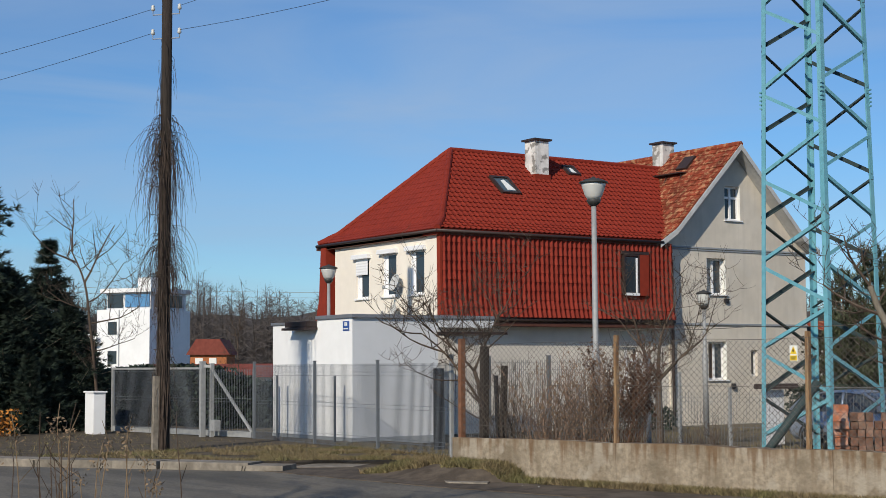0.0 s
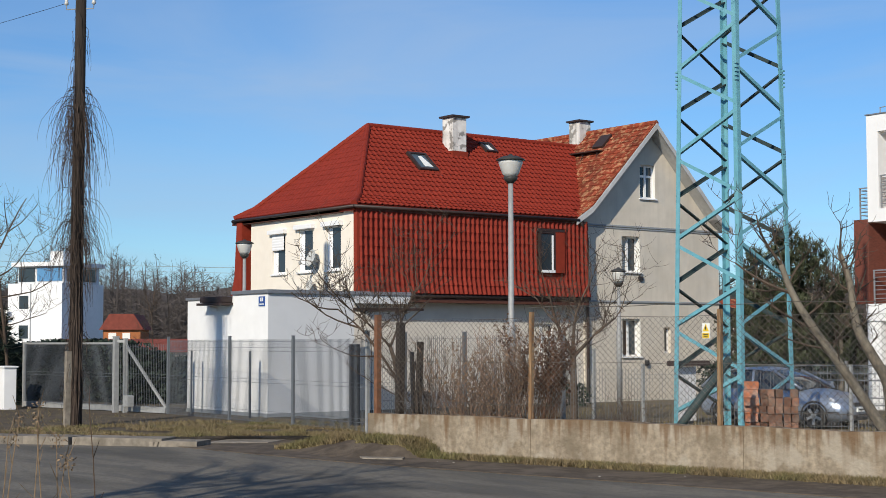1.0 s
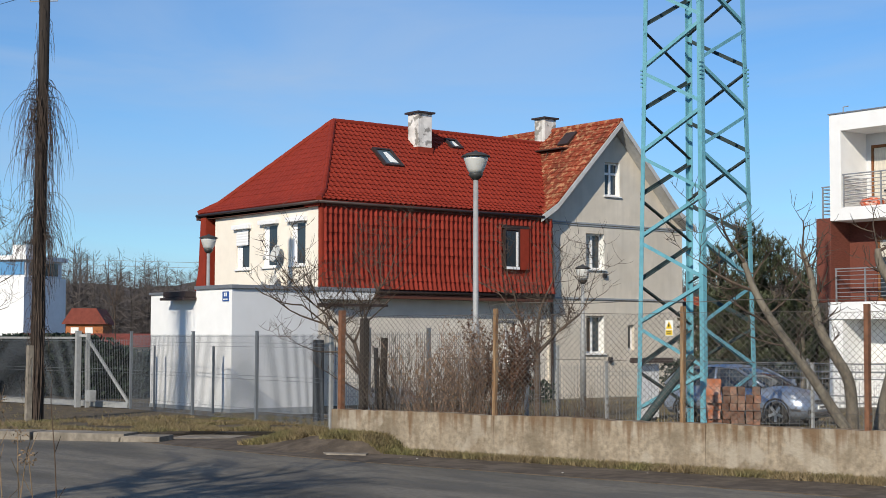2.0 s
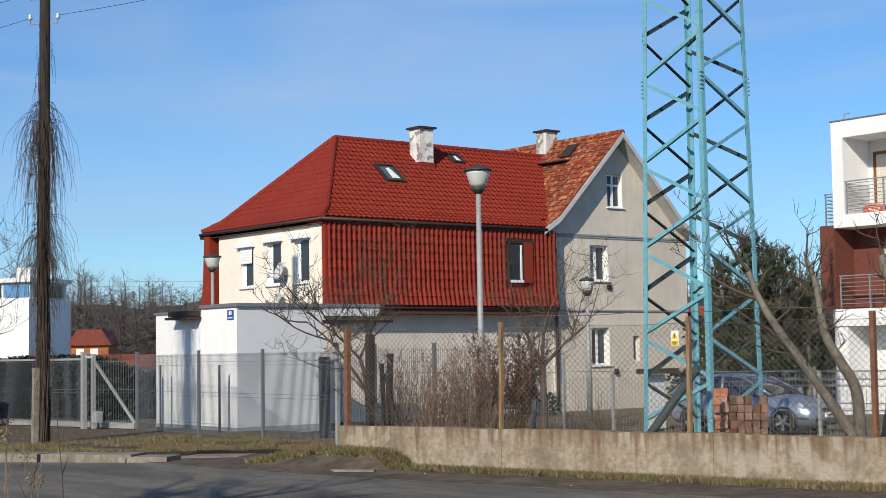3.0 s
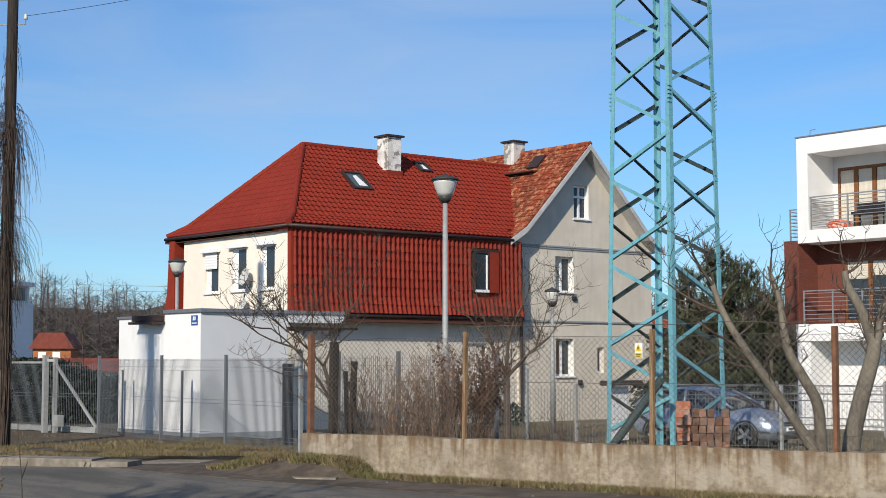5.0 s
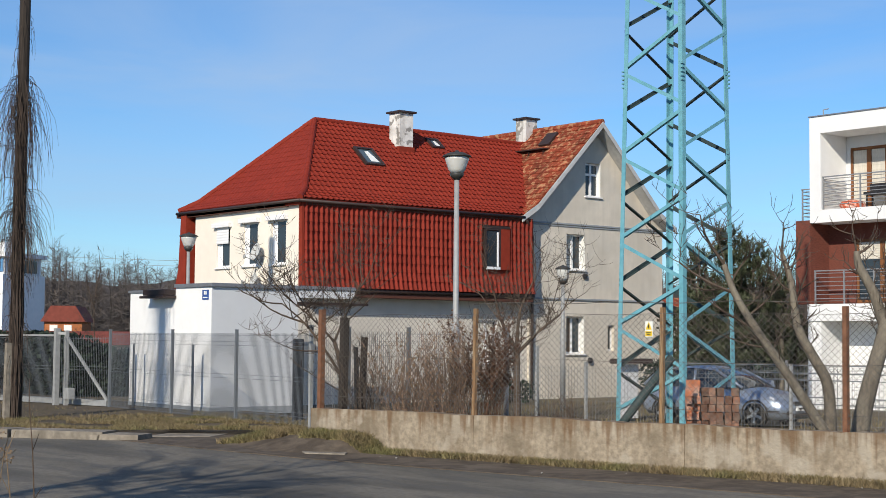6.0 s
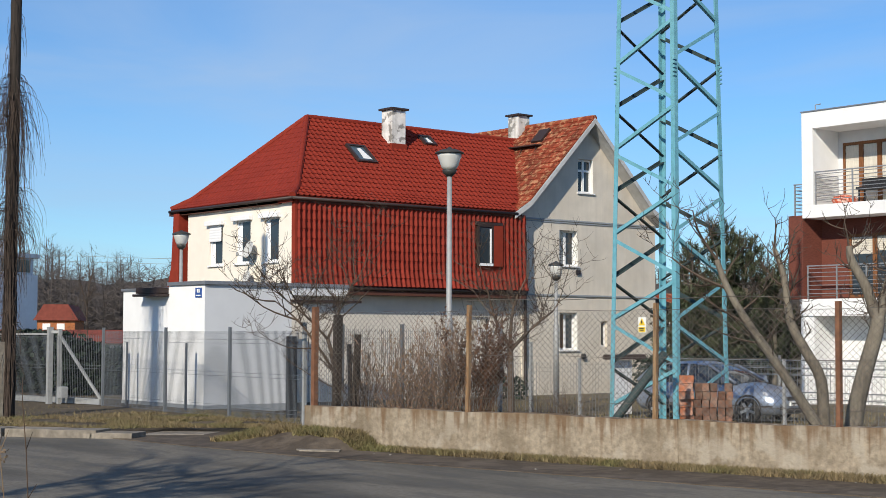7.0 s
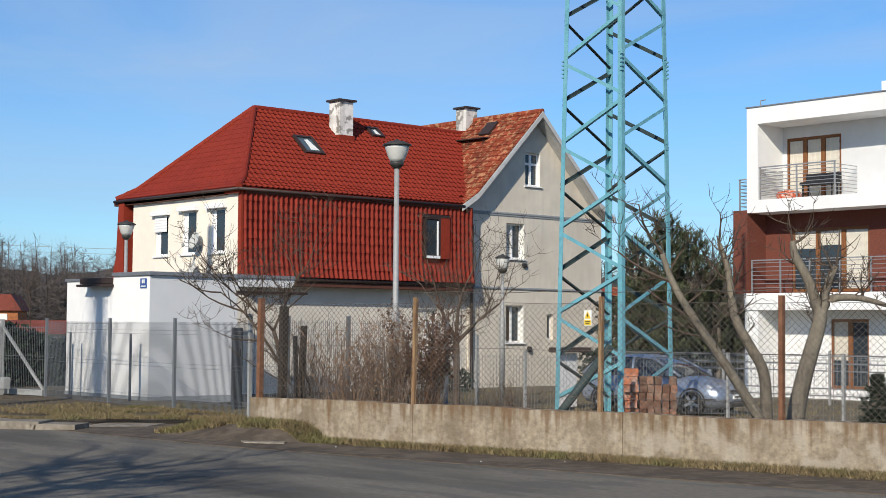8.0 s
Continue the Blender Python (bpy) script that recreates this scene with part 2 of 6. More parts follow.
BROWNCLAD = mat("brown_red_brick_cladding", (0.155, 0.05, 0.034), 0.85, vary=0.2, scale=10, stretch=(1, 1, 5), bump=0.3, bscale=30)
WOODFRAME = mat("golden_oak_frame", (0.21, 0.085, 0.032), 0.6, vary=0.2, scale=6, stretch=(6, 6, 0.6))
MODGREY = mat("light_grey_render", (0.66, 0.665, 0.67), 0.85, vary=0.03, scale=3, bump=0.1)
RAIL = mat("brushed_rail_steel", (0.36, 0.37, 0.38), 0.45, 0.5, vary=0.06)
TANGLE = mat("brown_green_tangle", (0.052, 0.045, 0.028), 0.9, vary=0.35, scale=3, island=0.5)
ORANGE = mat("orange_render", (0.36, 0.13, 0.05), 0.85, vary=0.15, scale=3)
FARROOF = mat("far_red_roof", (0.20, 0.052, 0.036), 0.85, vary=0.2, scale=3)


# ---------------------------------------------------------------- mesh helpers
class Builder:
    """Collects vertices and faces of one part."""

    def __init__(self):
        self.v, self.f = [], []

    def add(self, verts, faces):
        o = len(self.v)
        self.v += [tuple(p) for p in verts]
        self.f += [tuple(i + o for i in f) for f in faces]
        return self

    def box(self, x0, y0, z0, x1, y1, z1):
        p = [(x, y, z) for z in (z0, z1) for y in (y0, y1) for x in (x0, x1)]
        return self.add(p, [(0, 2, 3, 1), (4, 5, 7, 6), (0, 1, 5, 4), (2, 6, 7, 3), (0, 4, 6, 2), (1, 3, 7, 5)])

    def beam(self, a, b, w, h, up=(0, 0, 1)):
        """A square bar from a to b."""
        a, b = Vector(a), Vector(b)
        d = (b - a).normalized()
        u = Vector(up)
        if abs(d.dot(u)) > 0.98:
            u = Vector((1, 0, 0))
        s = d.cross(u).normalized() * w / 2
        t = s.cross(d).normalized() * h / 2
        p = [a - s - t, a + s - t, a + s + t, a - s + t, b - s - t, b + s - t, b + s + t, b - s + t]
        return self.add(p, [(0, 3, 2, 1), (4, 5, 6, 7), (0, 1, 5, 4), (1, 2, 6, 5), (2, 3, 7, 6), (3, 0, 4, 7)])

    def angle_bar(self, a, b, w, th, u, v):
        """An L-profile from a to b, its flanges along u and v."""
        a, b, u, v = Vector(a), Vector(b), Vector(u).normalized(), Vector(v).normalized()
        prof = [Vector((0, 0)), Vector((w, 0)), Vector((w, th)), Vector((th, th)), Vector((th, w)), Vector((0, w))]
        p = [q + u * c.x + v * c.y for q in (a, b) for c in prof]
        f = [(i, (i + 1) % 6, 6 + (i + 1) % 6, 6 + i) for i in range(6)]
        return self.add(p, f + [(0, 1, 2, 3), (0, 3, 4, 5), (6, 9, 8, 7), (6, 11, 10, 9)])

    def tube(self, pts, radii, n=8, cap=True):
        """A round tube along points with a radius at each."""
        pts = [Vector(p) for p in pts]
        if isinstance(radii, (int, float)):
            radii = [radii] * len(pts)
        o = len(self.v)
        for i, p in enumerate(pts):
            d = (pts[min(i + 1, len(pts) - 1)] - pts[max(i - 1, 0)]).normalized()
            u = Vector((1, 0, 0)) if abs(d.z) > 0.7 else Vector((0, 0, 1))
            s = d.cross(u).normalized()
            t = s.cross(d)
            for k in range(n):
                a = 2 * math.pi * k / n
                self.v.append(tuple(p + (s * math.cos(a) + t * math.sin(a)) * radii[i]))
        for i in range(len(pts) - 1):
            for k in range(n):
                j = (k + 1) % n
                self.f.append((o + i * n + k, o + i * n + j, o + (i + 1) * n + j, o + (i + 1) * n + k))
        if cap:
            self.f.append(tuple(o + k for k in range(n))[::-1])
            self.f.append(tuple(o + (len(pts) - 1) * n + k for k in range(n)))
        return self

    def lathe(self, prof, n=20, at=(0, 0, 0)):
        """A turned body from (radius, height) pairs."""
        o = len(self.v)
        for r, z in prof:
            for k in range(n):
                a = 2 * math.pi * k / n
                self.v.append((at[0] + r * math.cos(a), at[1] + r * math.sin(a), at[2] + z))
        for i in range(len(prof) - 1):
            for k in range(n):
                j = (k + 1) % n
                self.f.append((o + i * n + k, o + i * n + j, o + (i + 1) * n + j, o + (i + 1) * n + k))
        self.f.append(tuple(o + k for k in range(n))[::-1])
        self.f.append(tuple(o + (len(prof) - 1) * n + k for k in range(n)))
        return self

    def prism(self, poly, a, b):
        """A polygon of 3D points swept from offset a to offset b."""
        n = len(poly)
        a, b = Vector(a), Vector(b)
        p = [Vector(q) + a for q in poly] + [Vector(q) + b for q in poly]
        return self.add(p, [tuple(range(n))[::-1], tuple(range(n, 2 * n))] + [(i, (i + 1) % n, n + (i + 1) % n, n + i) for i in range(n)])


def part(name, b, material, parent=None, label="", smooth=False, bevel=0.0, at=None):
    """Links what a Builder holds as ONE mesh object, under a thing or a part, or at top level."""
    me = bpy.data.meshes.new(name)
    me.from_pydata(b.v, [], b.f)
    bm = bmesh.new()
    bm.from_mesh(me)
    if len(b.f) < 6000:
        bmesh.ops.recalc_face_normals(bm, faces=bm.faces)
    if bevel:
        bmesh.ops.bevel(bm, geom=bm.edges[:], offset=bevel, segments=2, profile=0.7, affect="EDGES", clamp_overlap=True)
    bm.to_mesh(me)
    bm.free()
    if smooth:
        me.polygons.foreach_set("use_smooth", [True] * len(me.polygons))
    me.materials.append(material)
    ob = new(name, me)
    if parent:
        ob.parent = parent
    if at is not None:
        ob.matrix_basis = at
    if label:
        ob["label"] = label
    return ob


def thing(name, label, category, m=None, group="", kind=""):
    e = tagged(new(name), label, category, group, kind)
    e.empty_display_size = 0.3
    e.matrix_basis = m or Matrix()
    return e


def setting(name, b, material, label, category="", bevel=0.0, smooth=False):
    return tagged(part(name, b, material, None, "", smooth, bevel), label, category or name, "", "structure")


# ---------------------------------------------------------------- ground, road, verge
b = Builder()
b.add([(-1500, -1500, -0.03), (1500, -1500, -0.03), (1500, 1500, -0.03), (-1500, 1500, -0.03)], [(0, 1, 2, 3)])
setting("ground", b, SOIL, "bare brown winter soil with dry grass", "ground")


def sheet(name, outline, z, material, label, category, thick=0.05):
    bb = Builder()
    bb.prism([(x, y, z) for x, y in outline], (0, 0, -thick), (0, 0, 0))
    return setting(name, bb, material, label, category)


KERB_LINE = [(-10, 65), (0.6, 48.6), (6.6, 39.2), (10.55, 32.7), (12.2, 30.35), (13.55, 28.5), (14.5, 27.3)]
EDGE_LINE = [(14.4, 25.0), (14.7, 21.9), (15.45, 18.3), (15.95, 16.2), (16.5, 13.5), (17.0, 11.2), (18.0, 6.0), (21, -12)]
sheet("road", KERB_LINE + EDGE_LINE + [(2, -14), (-4, 4), (-2, 20), (-18, 60)], 0.0, ASPHALT, "worn grey asphalt road with tree shade painted as darker patches", "road", 0.02)
sheet("driveway", [(14.2, 28.2), (14.4, 25.0), (14.7, 21.9), (15.45, 18.3), (16.5, 13.5), (17.5, 9.0), (19.9, 9.0), (18.9, 14.4), (18.2, 18.6), (17.6, 23.2), (18.2, 26.6), (17.4, 28.0), (15.8, 29.8)], 0.012, MUD, "damp muddy roadside strip and entrance", "roadside", 0.03)
b = Builder()
b.add([(14.3, 28.4, 0.11), (15.6, 29.2, 0.02), (17.2, 27.4, 0.02), (18.0, 26.4, 0.03), (21.5, 26.4, 0.12), (21.5, 50, 0.12), (10, 66, 0.12), (-9, 66, 0.12), (1.5, 50, 0.12), (7.3, 40.3, 0.12), (11.2, 33.6, 0.12), (12.7, 31.1, 0.12)], [tuple(range(12))])
b.add([(14.2, 28.1, 0.013), (15.2, 28.3, 0.013), (16.2, 28.9, 0.013), (15.6, 29.2, 0.021), (14.3, 28.4, 0.111)], [(0, 1, 2, 3, 4)])
b.add([(16.2, 28.9, 0.013), (17.6, 27.2, 0.013), (17.2, 27.4, 0.021), (15.6, 29.2, 0.021)], [(0, 1, 2, 3)])
setting("verge", b, VERGESOIL_SHADED, "brown grass verge beside the kerb, soil darkened for shade", "verge")


def kerb_stone_mesh():
    bb = Builder()
    bb.box(-0.53, -0.6, -0.05, 0.53, 0.12, 0.165)
    return bb


kerb = thing("kerb", "broad pale worn concrete kerb stones along the road", "kerb", kind="structure")
pts = [Vector((x, y, 0)) for x, y in KERB_LINE[1:]]
shared = None
for p, q in zip(pts, pts[1:]):
    n = max(1, round((q - p).length / 1.0))
    for i in range(n):
        c = p.lerp(q, (i + 0.5) / n)
        a = math.degrees(math.atan2(q.y - p.y, q.x - p.x))
        if shared is None:
            o = part("kerb_stone", kerb_stone_mesh(), KERBSTONE, kerb, bevel=0.02)
            shared = o.data
        else:
            o = new("kerb_stone", shared)
            o.parent = kerb
        drop = max(0.0, 1 - (pts[-1] - c).length / 1.2) * 0.07
        o.matrix_basis = pose(c.x, c.y, random.uniform(-0.004, 0.004) - drop, 0, 0, a + 180)

# ---------------------------------------------------------------- concrete boundary wall
def wall_x(y):
    return 22.02 - 0.241 * y


cw = thing("boundary_wall", "low weathered concrete boundary wall with rust stains", "wall", kind="structure")
y0 = 23.7
for k, length in enumerate((3.7, 4.0, 4.6, 4.4, 5.0, 6.0)):
    y1 = y0 - length
    b = Builder()
    n = 24
    for i in range(n + 1):
        y = y0 + (y1 + 0.012 - y0) * i / n
        zt = 0.758 + 0.010 * math.sin(y * 2.1) + random.uniform(-0.012, 0.008)
        o = len(b.v)
        bulge = random.uniform(-0.004, 0.004)
        b.v += [(wall_x(y) - bulge, y, -0.1), (wall_x(y) + bulge, y, zt), (wall_x(y) + 0.3, y, zt), (wall_x(y) + 0.3, y, -0.1)]
        if i:
            b.f += [(o - 4 + j, o - 4 + (j + 1) % 4, o + (j + 1) % 4, o + j) for j in range(4)]
        else:
            b.f.append((0, 1, 2, 3))
    b.f.append((o + 3, o + 2, o + 1, o))
    part("wall_section", b, CONCRETE, cw)
    y0 = y1

WEEDSTEM = mat("dead_weed_stem", (0.085, 0.058, 0.04), 0.9, vary=0.25, scale=20)
WEEDHEAD = mat("dead_weed_head", (0.20, 0.14, 0.085), 0.9, vary=0.3, scale=20, island=0.3)


def settle(e, x, y, z=0.0):
    """Moves a thing's origin to its base, leaving its parts where they are."""
    e.matrix_basis = Matrix.Translation((x, y, z))
    for c in e.children:
        c.matrix_basis = Matrix.Translation((-x, -y, -z)) @ c.matrix_basis


def wall_cells(b, o, u, n, length, z0, z1, thick, openings):
    """A wall from o along u, with thickness against n and real rectangular openings (u0, u1, z0, z1)."""
    o, u, n = Vector(o), Vector(u), Vector(n)
    us = sorted({0.0, length, *[q for w in openings for q in w[:2]]})
    zs = sorted({z0, z1, *[q for w in openings for q in w[2:4]]})
    nu, nz = len(us) - 1, len(zs) - 1

    def solid(i, k):
        if not (0 <= i < nu and 0 <= k < nz):
            return False
        return not any(w[0] - 1e-6 <= us[i] and us[i + 1] <= w[1] + 1e-6 and w[2] - 1e-6 <= zs[k] and zs[k + 1] <= w[3] + 1e-6 for w in openings)

    base = len(b.v)
    for a in us:
        for c in zs:
            for dep in (0, thick):
                p = o + u * a - n * dep
                b.v.append((p.x, p.y, c))

    def vid(i, k, dep):
        return base + (i * (nz + 1) + k) * 2 + dep

    for i in range(nu):
        for k in range(nz):
            if not solid(i, k):
                continue
            for dep in (0, 1):
                b.f.append((vid(i, k, dep), vid(i + 1, k, dep), vid(i + 1, k + 1, dep), vid(i, k + 1, dep)))
            for di, dk, e0, e1 in ((-1, 0, (i, k), (i, k + 1)), (1, 0, (i + 1, k), (i + 1, k + 1)), (0, -1, (i, k), (i + 1, k)), (0, 1, (i, k + 1), (i + 1, k + 1))):
                if not solid(i + di, k + dk):
                    b.f.append((vid(*e0, 0), vid(*e1, 0), vid(*e1, 1), vid(*e0, 1)))
    return b


def pleats(o, u, n, w, h, count, depth, horizontal=False):
    """A pleated sheet w by h from corner o."""
    o, u, n = Vector(o), Vector(u), Vector(n)
    b = Builder()
    for i in range(count + 1):
        off = n * (depth if i % 2 else 0.0)
        if horizontal:
            z = h * i / count
            p, q = o + off + Vector((0, 0, z)), o + u * w + off + Vector((0, 0, z))
        else:
            p = o + u * (w * i / count) + off
            q = p + Vector((0, 0, h))
        b.v += [tuple(p), tuple(q)]
        if i:
            b.f.append((2 * i - 2, 2 * i - 1, 2 * i + 1, 2 * i))
    return b


def ring(base, u, n, w, h, f, d0, d1, fz=None):
    """One closed rectangular frame w by h with bars f wide, from depth d0 to d1 along n."""
    fz = f if fz is None else fz
    b = Builder()
    for d in (d0, d1):
        for a, c in ((0, 0), (w, 0), (w, h), (0, h), (f, fz), (w - f, fz), (w - f, h - fz), (f, h - fz)):
            p = base + u * a + n * d
            b.v.append((p.x, p.y, p.z + c))
    for i in range(4):
        j = (i + 1) % 4
        b.f += [(i, j, 4 + j, 4 + i), (8 + i, 12 + i, 12 + j, 8 + j), (i, 8 + i, 8 + j, j), (4 + i, 4 + j, 12 + j, 12 + i)]
    return b


def window(parent, o, u, n, w, h, deep=0.14, sashes=2, transom=0.0, curtain=None, sill=True, frame_mat=None, cover=0.5, name="window", reveal=False):
    """A framed window in an opening whose lower left corner is o; u along the wall, n outward."""
    frame_mat = frame_mat or PVC
    o, u, n = Vector(o), Vector(u), Vector(n)
    base = o - n * deep

    def slab(b, a0, a1, c0, c1, d0, d1):
        q = [base + u * a0 + n * d0, base + u * a1 + n * d0, base + u * a1 + n * d1, base + u * a0 + n * d1]
        b.prism([(p.x, p.y, p.z + c0) for p in q], (0, 0, 0), (0, 0, c1 - c0))

    f = 0.065
    win = part(name, ring(base, u, n, w, h, f, -0.03, 0.03), frame_mat, parent)
    for k in range(1, sashes):
        b = Builder()
        slab(b, w * k / sashes - 0.05, w * k / sashes + 0.05, f, h - f, -0.025, 0.035)
        part("mullion", b, frame_mat, win)
    if transom:
        b = Builder()
        slab(b, f, w - f, transom - 0.04, transom + 0.04, -0.026, 0.04)
        part("transom", b, frame_mat, win)
    if reveal:
        for a0 in (0.0, w - 0.012):
            b = Builder()
            slab(b, a0, a0 + 0.012, 0, h, 0.031, deep - 0.002)
            part("reveal", b, SIGNWHITE, win, "white painted reveal")
    for k in range(sashes):
        b = Builder()
        slab(b, max(f, w * k / sashes), min(w - f, w * (k + 1) / sashes), f, h - f, -0.012, -0.004)
        part("pane", b, GLASS, win)
    if curtain:
        part("curtain", pleats(base + u * f + n * 0.002 + Vector((0, 0, f)), u, n, (w - 2 * f) * cover, h - 2 * f, 12, 0.012), curtain, win)
    if sill:
        b = Builder()
        slab(b, -0.05, w + 0.05, -0.05, -0.004, -0.03, deep + 0.07)
        part("sill", b, frame_mat, win, bevel=0.006)
    return win


def tile_geo(w, ln, amp=0.04, lift=0.03, steps=8):
    """One roll tile: across x, down -y, up z. Returns verts and faces."""
    v, f = [], []
    for j, (yy, up) in enumerate(((0.0, 0.0), (-ln, lift), (-ln, lift - 0.028))):
        for i in range(steps + 1):
            s = i / steps
            zz = amp * (0.5 - 0.5 * math.cos(2 * math.pi * (s - 0.12) / 0.62)) if 0.12 < s < 0.74 else 0.0
            v.append((s * w, yy, zz + up))
    k = steps + 1
    for j in range(2):
        f += [(j * k + i, j * k + k + i, j * k + k + i + 1, j * k + i + 1) for i in range(steps)]
    return v, f


def lay_tiles(b, origin, u, down, rows, row_step, col, span, amp=0.04, lift=0.03, jitter=0.0):
    """Lays tile rows into b. span(k) gives the start and end along u for row k."""
    u, down = Vector(u).normalized(), Vector(down).normalized()
    nrm = u.cross(-down).normalized()
    if nrm.z < 0:
        nrm = -nrm
    v, f = tile_geo(col, row_step * 1.08, amp, lift)
    for k in range(rows):
        s0, s1 = span(k)
        x = math.floor(s0 / col) * col
        while x < s1 - 0.02:
            if x + col > s0:
                base = Vector(origin) + down * (k * row_step)
                pts = []
                j = random.uniform(-jitter, jitter)
                for p in v:
                    a = min(max(x + p[0], s0), s1)
                    pts.append(base + u * a + down * (-p[1]) + nrm * (p[2] + j + 0.015))
                b.add(pts, f)
            x += col


# ---------------------------------------------------------------- the red-roofed house
house = thing("house", "two-storey cream and grey house with a red tiled mansard roof", "house")
XW, YF, YB = 26.12, 39.02, 45.05      # left wall plane, front wall plane, back
XL, XR = 36.03, 42.95                 # gabled wing
YG = 38.95

left_wins = [(39.46, 0.84, 4.38, 1.41), (41.10, 0.86, 4.38, 1.41), (42.80, 0.82, 4.37, 1.35)]
b = Builder()
wall_cells(b, (XW, YB, 0), (0, -1, 0), (-1, 0, 0), YB - 38.76, 3.55, 6.3, 0.35,
           [(YB - y - w, YB - y, z, z + h) for y, w, z, h in left_wins])
part("upper_wall", b, CREAM, house, "sunlit cream rendered wall")
for k, (y, w, z, h) in enumerate(left_wins):
    wn_ = window(house, (XW, y + w, z), (0, -1, 0), (-1, 0, 0), w, h, 0.09, 1, 0.0, PVC, True, PVC, 0.26)
    b = Builder()
    b.box(XW - 0.16, y - 0.12, z + h - 0.02, XW + 0.0, y + w + 0.12, z + h + 0.13)
    part("shutter_box", b, PVC, wn_, "white roller shutter box", bevel=0.02)
    if k == 2:
        part("roller_shutter", pleats((XW - 0.03, y + w - 0.03, z + h - 0.56), (0, -1, 0), (-1, 0, 0), w - 0.06, 0.54, 12, 0.008, True), PVC, wn_, "half-lowered white roller shutter")

low_front = [(33.6 - XW, 34.65 - XW, 1.25, 2.72)]
b = Builder()
wall_cells(b, (XW, YF, 0), (1, 0, 0), (0, -1, 0), XL - XW, -0.03, 3.75, 0.35, low_front)
part("lower_wall", b, LOWWALL, house, "pale rendered ground-floor wall")
window(house, (33.6, YF, 1.25), (1, 0, 0), (0, -1, 0), 1.05, 1.47, 0.12, 2, 1.0, CURTAIN, True, PVC, 0.9)
b = Builder()
b.box(XW, YF + 0.35, -0.03, XW + 0.35, YB + 1.0, 3.55)
b.box(XW + 0.36, YB + 0.7, -0.03, XL, YB + 1.0, 6.2)
part("side_wall", b, CREAM, house)

# mansard front: steep tiled skirt with a flared foot
prof = [(38.54, 6.28), (38.53, 5.2), (38.50, 4.2), (38.40, 3.66), (38.48, 3.58), (39.06, 3.70), (39.06, 6.28)]
MX0, MX1 = 26.14, 35.8
b = Builder()
b.prism([(MX0, y, z) for y, z in prof], (0, 0, 0), (MX1 - MX0, 0, 0))
part("mansard_front", b, REDMETAL, house, "dark red mansard slope under pantiles")
b = Builder()
b.prism([(26.06, y - 0.05, z) for y, z in prof[:4]] + [(26.06, y + 0.12, z) for y, z in prof[3::-1]], (0, 0, 0), (0.078, 0, 0))
part("barge_trim", b, REDMETAL, house)
b = Builder()
b.prism([(25.93, 45.37, 6.25), (25.93, 45.72, 6.25), (25.93, 45.85, 4.4), (25.93, 46.15, 3.5), (25.93, 45.37, 3.4)], (0, 0, 0), (9.0, 0, 0))
part("mansard_back", b, REDMETAL, house, "red clad mansard cheek")
# steep window in the mansard
b = ring(Vector((33.5, 38.46, 4.46)), Vector((1, 0, 0)), Vector((0, -1, 0)), 0.7, 1.38, 0.06, -0.2, 0.06)
mw = part("dormer_window", b, GUTTER, house, "dark window set in the mansard")
b = Builder()
b.box(33.56, 38.44, 4.54, 34.14, 38.47, 5.76)
part("pane", b, GLASS, mw)
b = Builder()
b.box(34.05, 38.395, 4.54, 34.11, 38.43, 5.72)
part("sash", b, PVC, mw, "white opened sash edge")
b = Builder()
b.box(33.54, 38.37, 4.44, 34.16, 38.395, 4.53)
part("sill", b, PVC, mw)
b = Builder()
b.box(34.21, 38.40, 4.44, 34.62, 38.8, 5.84)
part("surround", b, REDMETAL, mw, "red sheet-metal cheek")
b = Builder()
b.box(33.42, 38.39, 5.845, 34.62, 38.8, 5.93)
part("lintel", b, GUTTER, mw)
# pantiles of the mansard, one by one
foot = [Vector((0, y, z)) for y, z in prof[:4]]
seg = [(q - p).length for p, q in zip(foot, foot[1:])]


def along(s):
    for p, q, d in zip(foot, foot[1:], seg):
        if s <= d or q is foot[-1]:
            return p + (q - p) * (s / d), (q - p).normalized()
        s -= d


ROWS_M, COLS_M = 9, 50
step_m, col_m = sum(seg) / ROWS_M, (MX1 - MX0) / COLS_M
mesh_m = bpy.data.meshes.new("tile")
tv, tf = tile_geo(col_m * 1.03, step_m * 1.07, 0.072, 0.032)
mesh_m.from_pydata(tv, [], tf)
mesh_m.materials.append(TILE_P)
rest = Builder()
for r in range(ROWS_M):
    p, d = along(r * step_m + 0.01)
    p2, _ = along((r + 1) * step_m)
    d = (p2 - p).normalized()
    nrm = Vector((1, 0, 0)).cross(-d).normalized()
    if nrm.y > 0:
        nrm = -nrm
    m3 = Matrix((Vector((1, 0, 0)), -d, nrm)).transposed().to_4x4()
    for c in range(COLS_M):
        x = MX0 + c * col_m
        if 33.4 < x + col_m / 2 < 34.62 and p.z > 4.5 and p2.z < 5.9:
            continue
        m = m3.copy()
        m.translation = Vector((x, p.y, p.z)) + nrm * (0.012 + random.uniform(-0.004, 0.004))
        if c < 33:
            o = new("tile", mesh_m)
            o.parent = house
            o.matrix_basis = m
        else:
            rest.add([m @ Vector(q) for q in tv], tf)
tagged(part("mansard_tile", rest, TILE_P, house), kind="stuff")
# left end of the mansard: soffit and gutter line
b = Builder()
b.box(26.2, 38.46, 6.19, 35.75, 39.3, 6.27)
b.box(25.97, 39.31, 6.16, XW + 0.1, 46.1, 6.27)
part("soffit", b, SOFFIT, house)

# upper hipped roof
E0, ZE = 38.45, 6.38
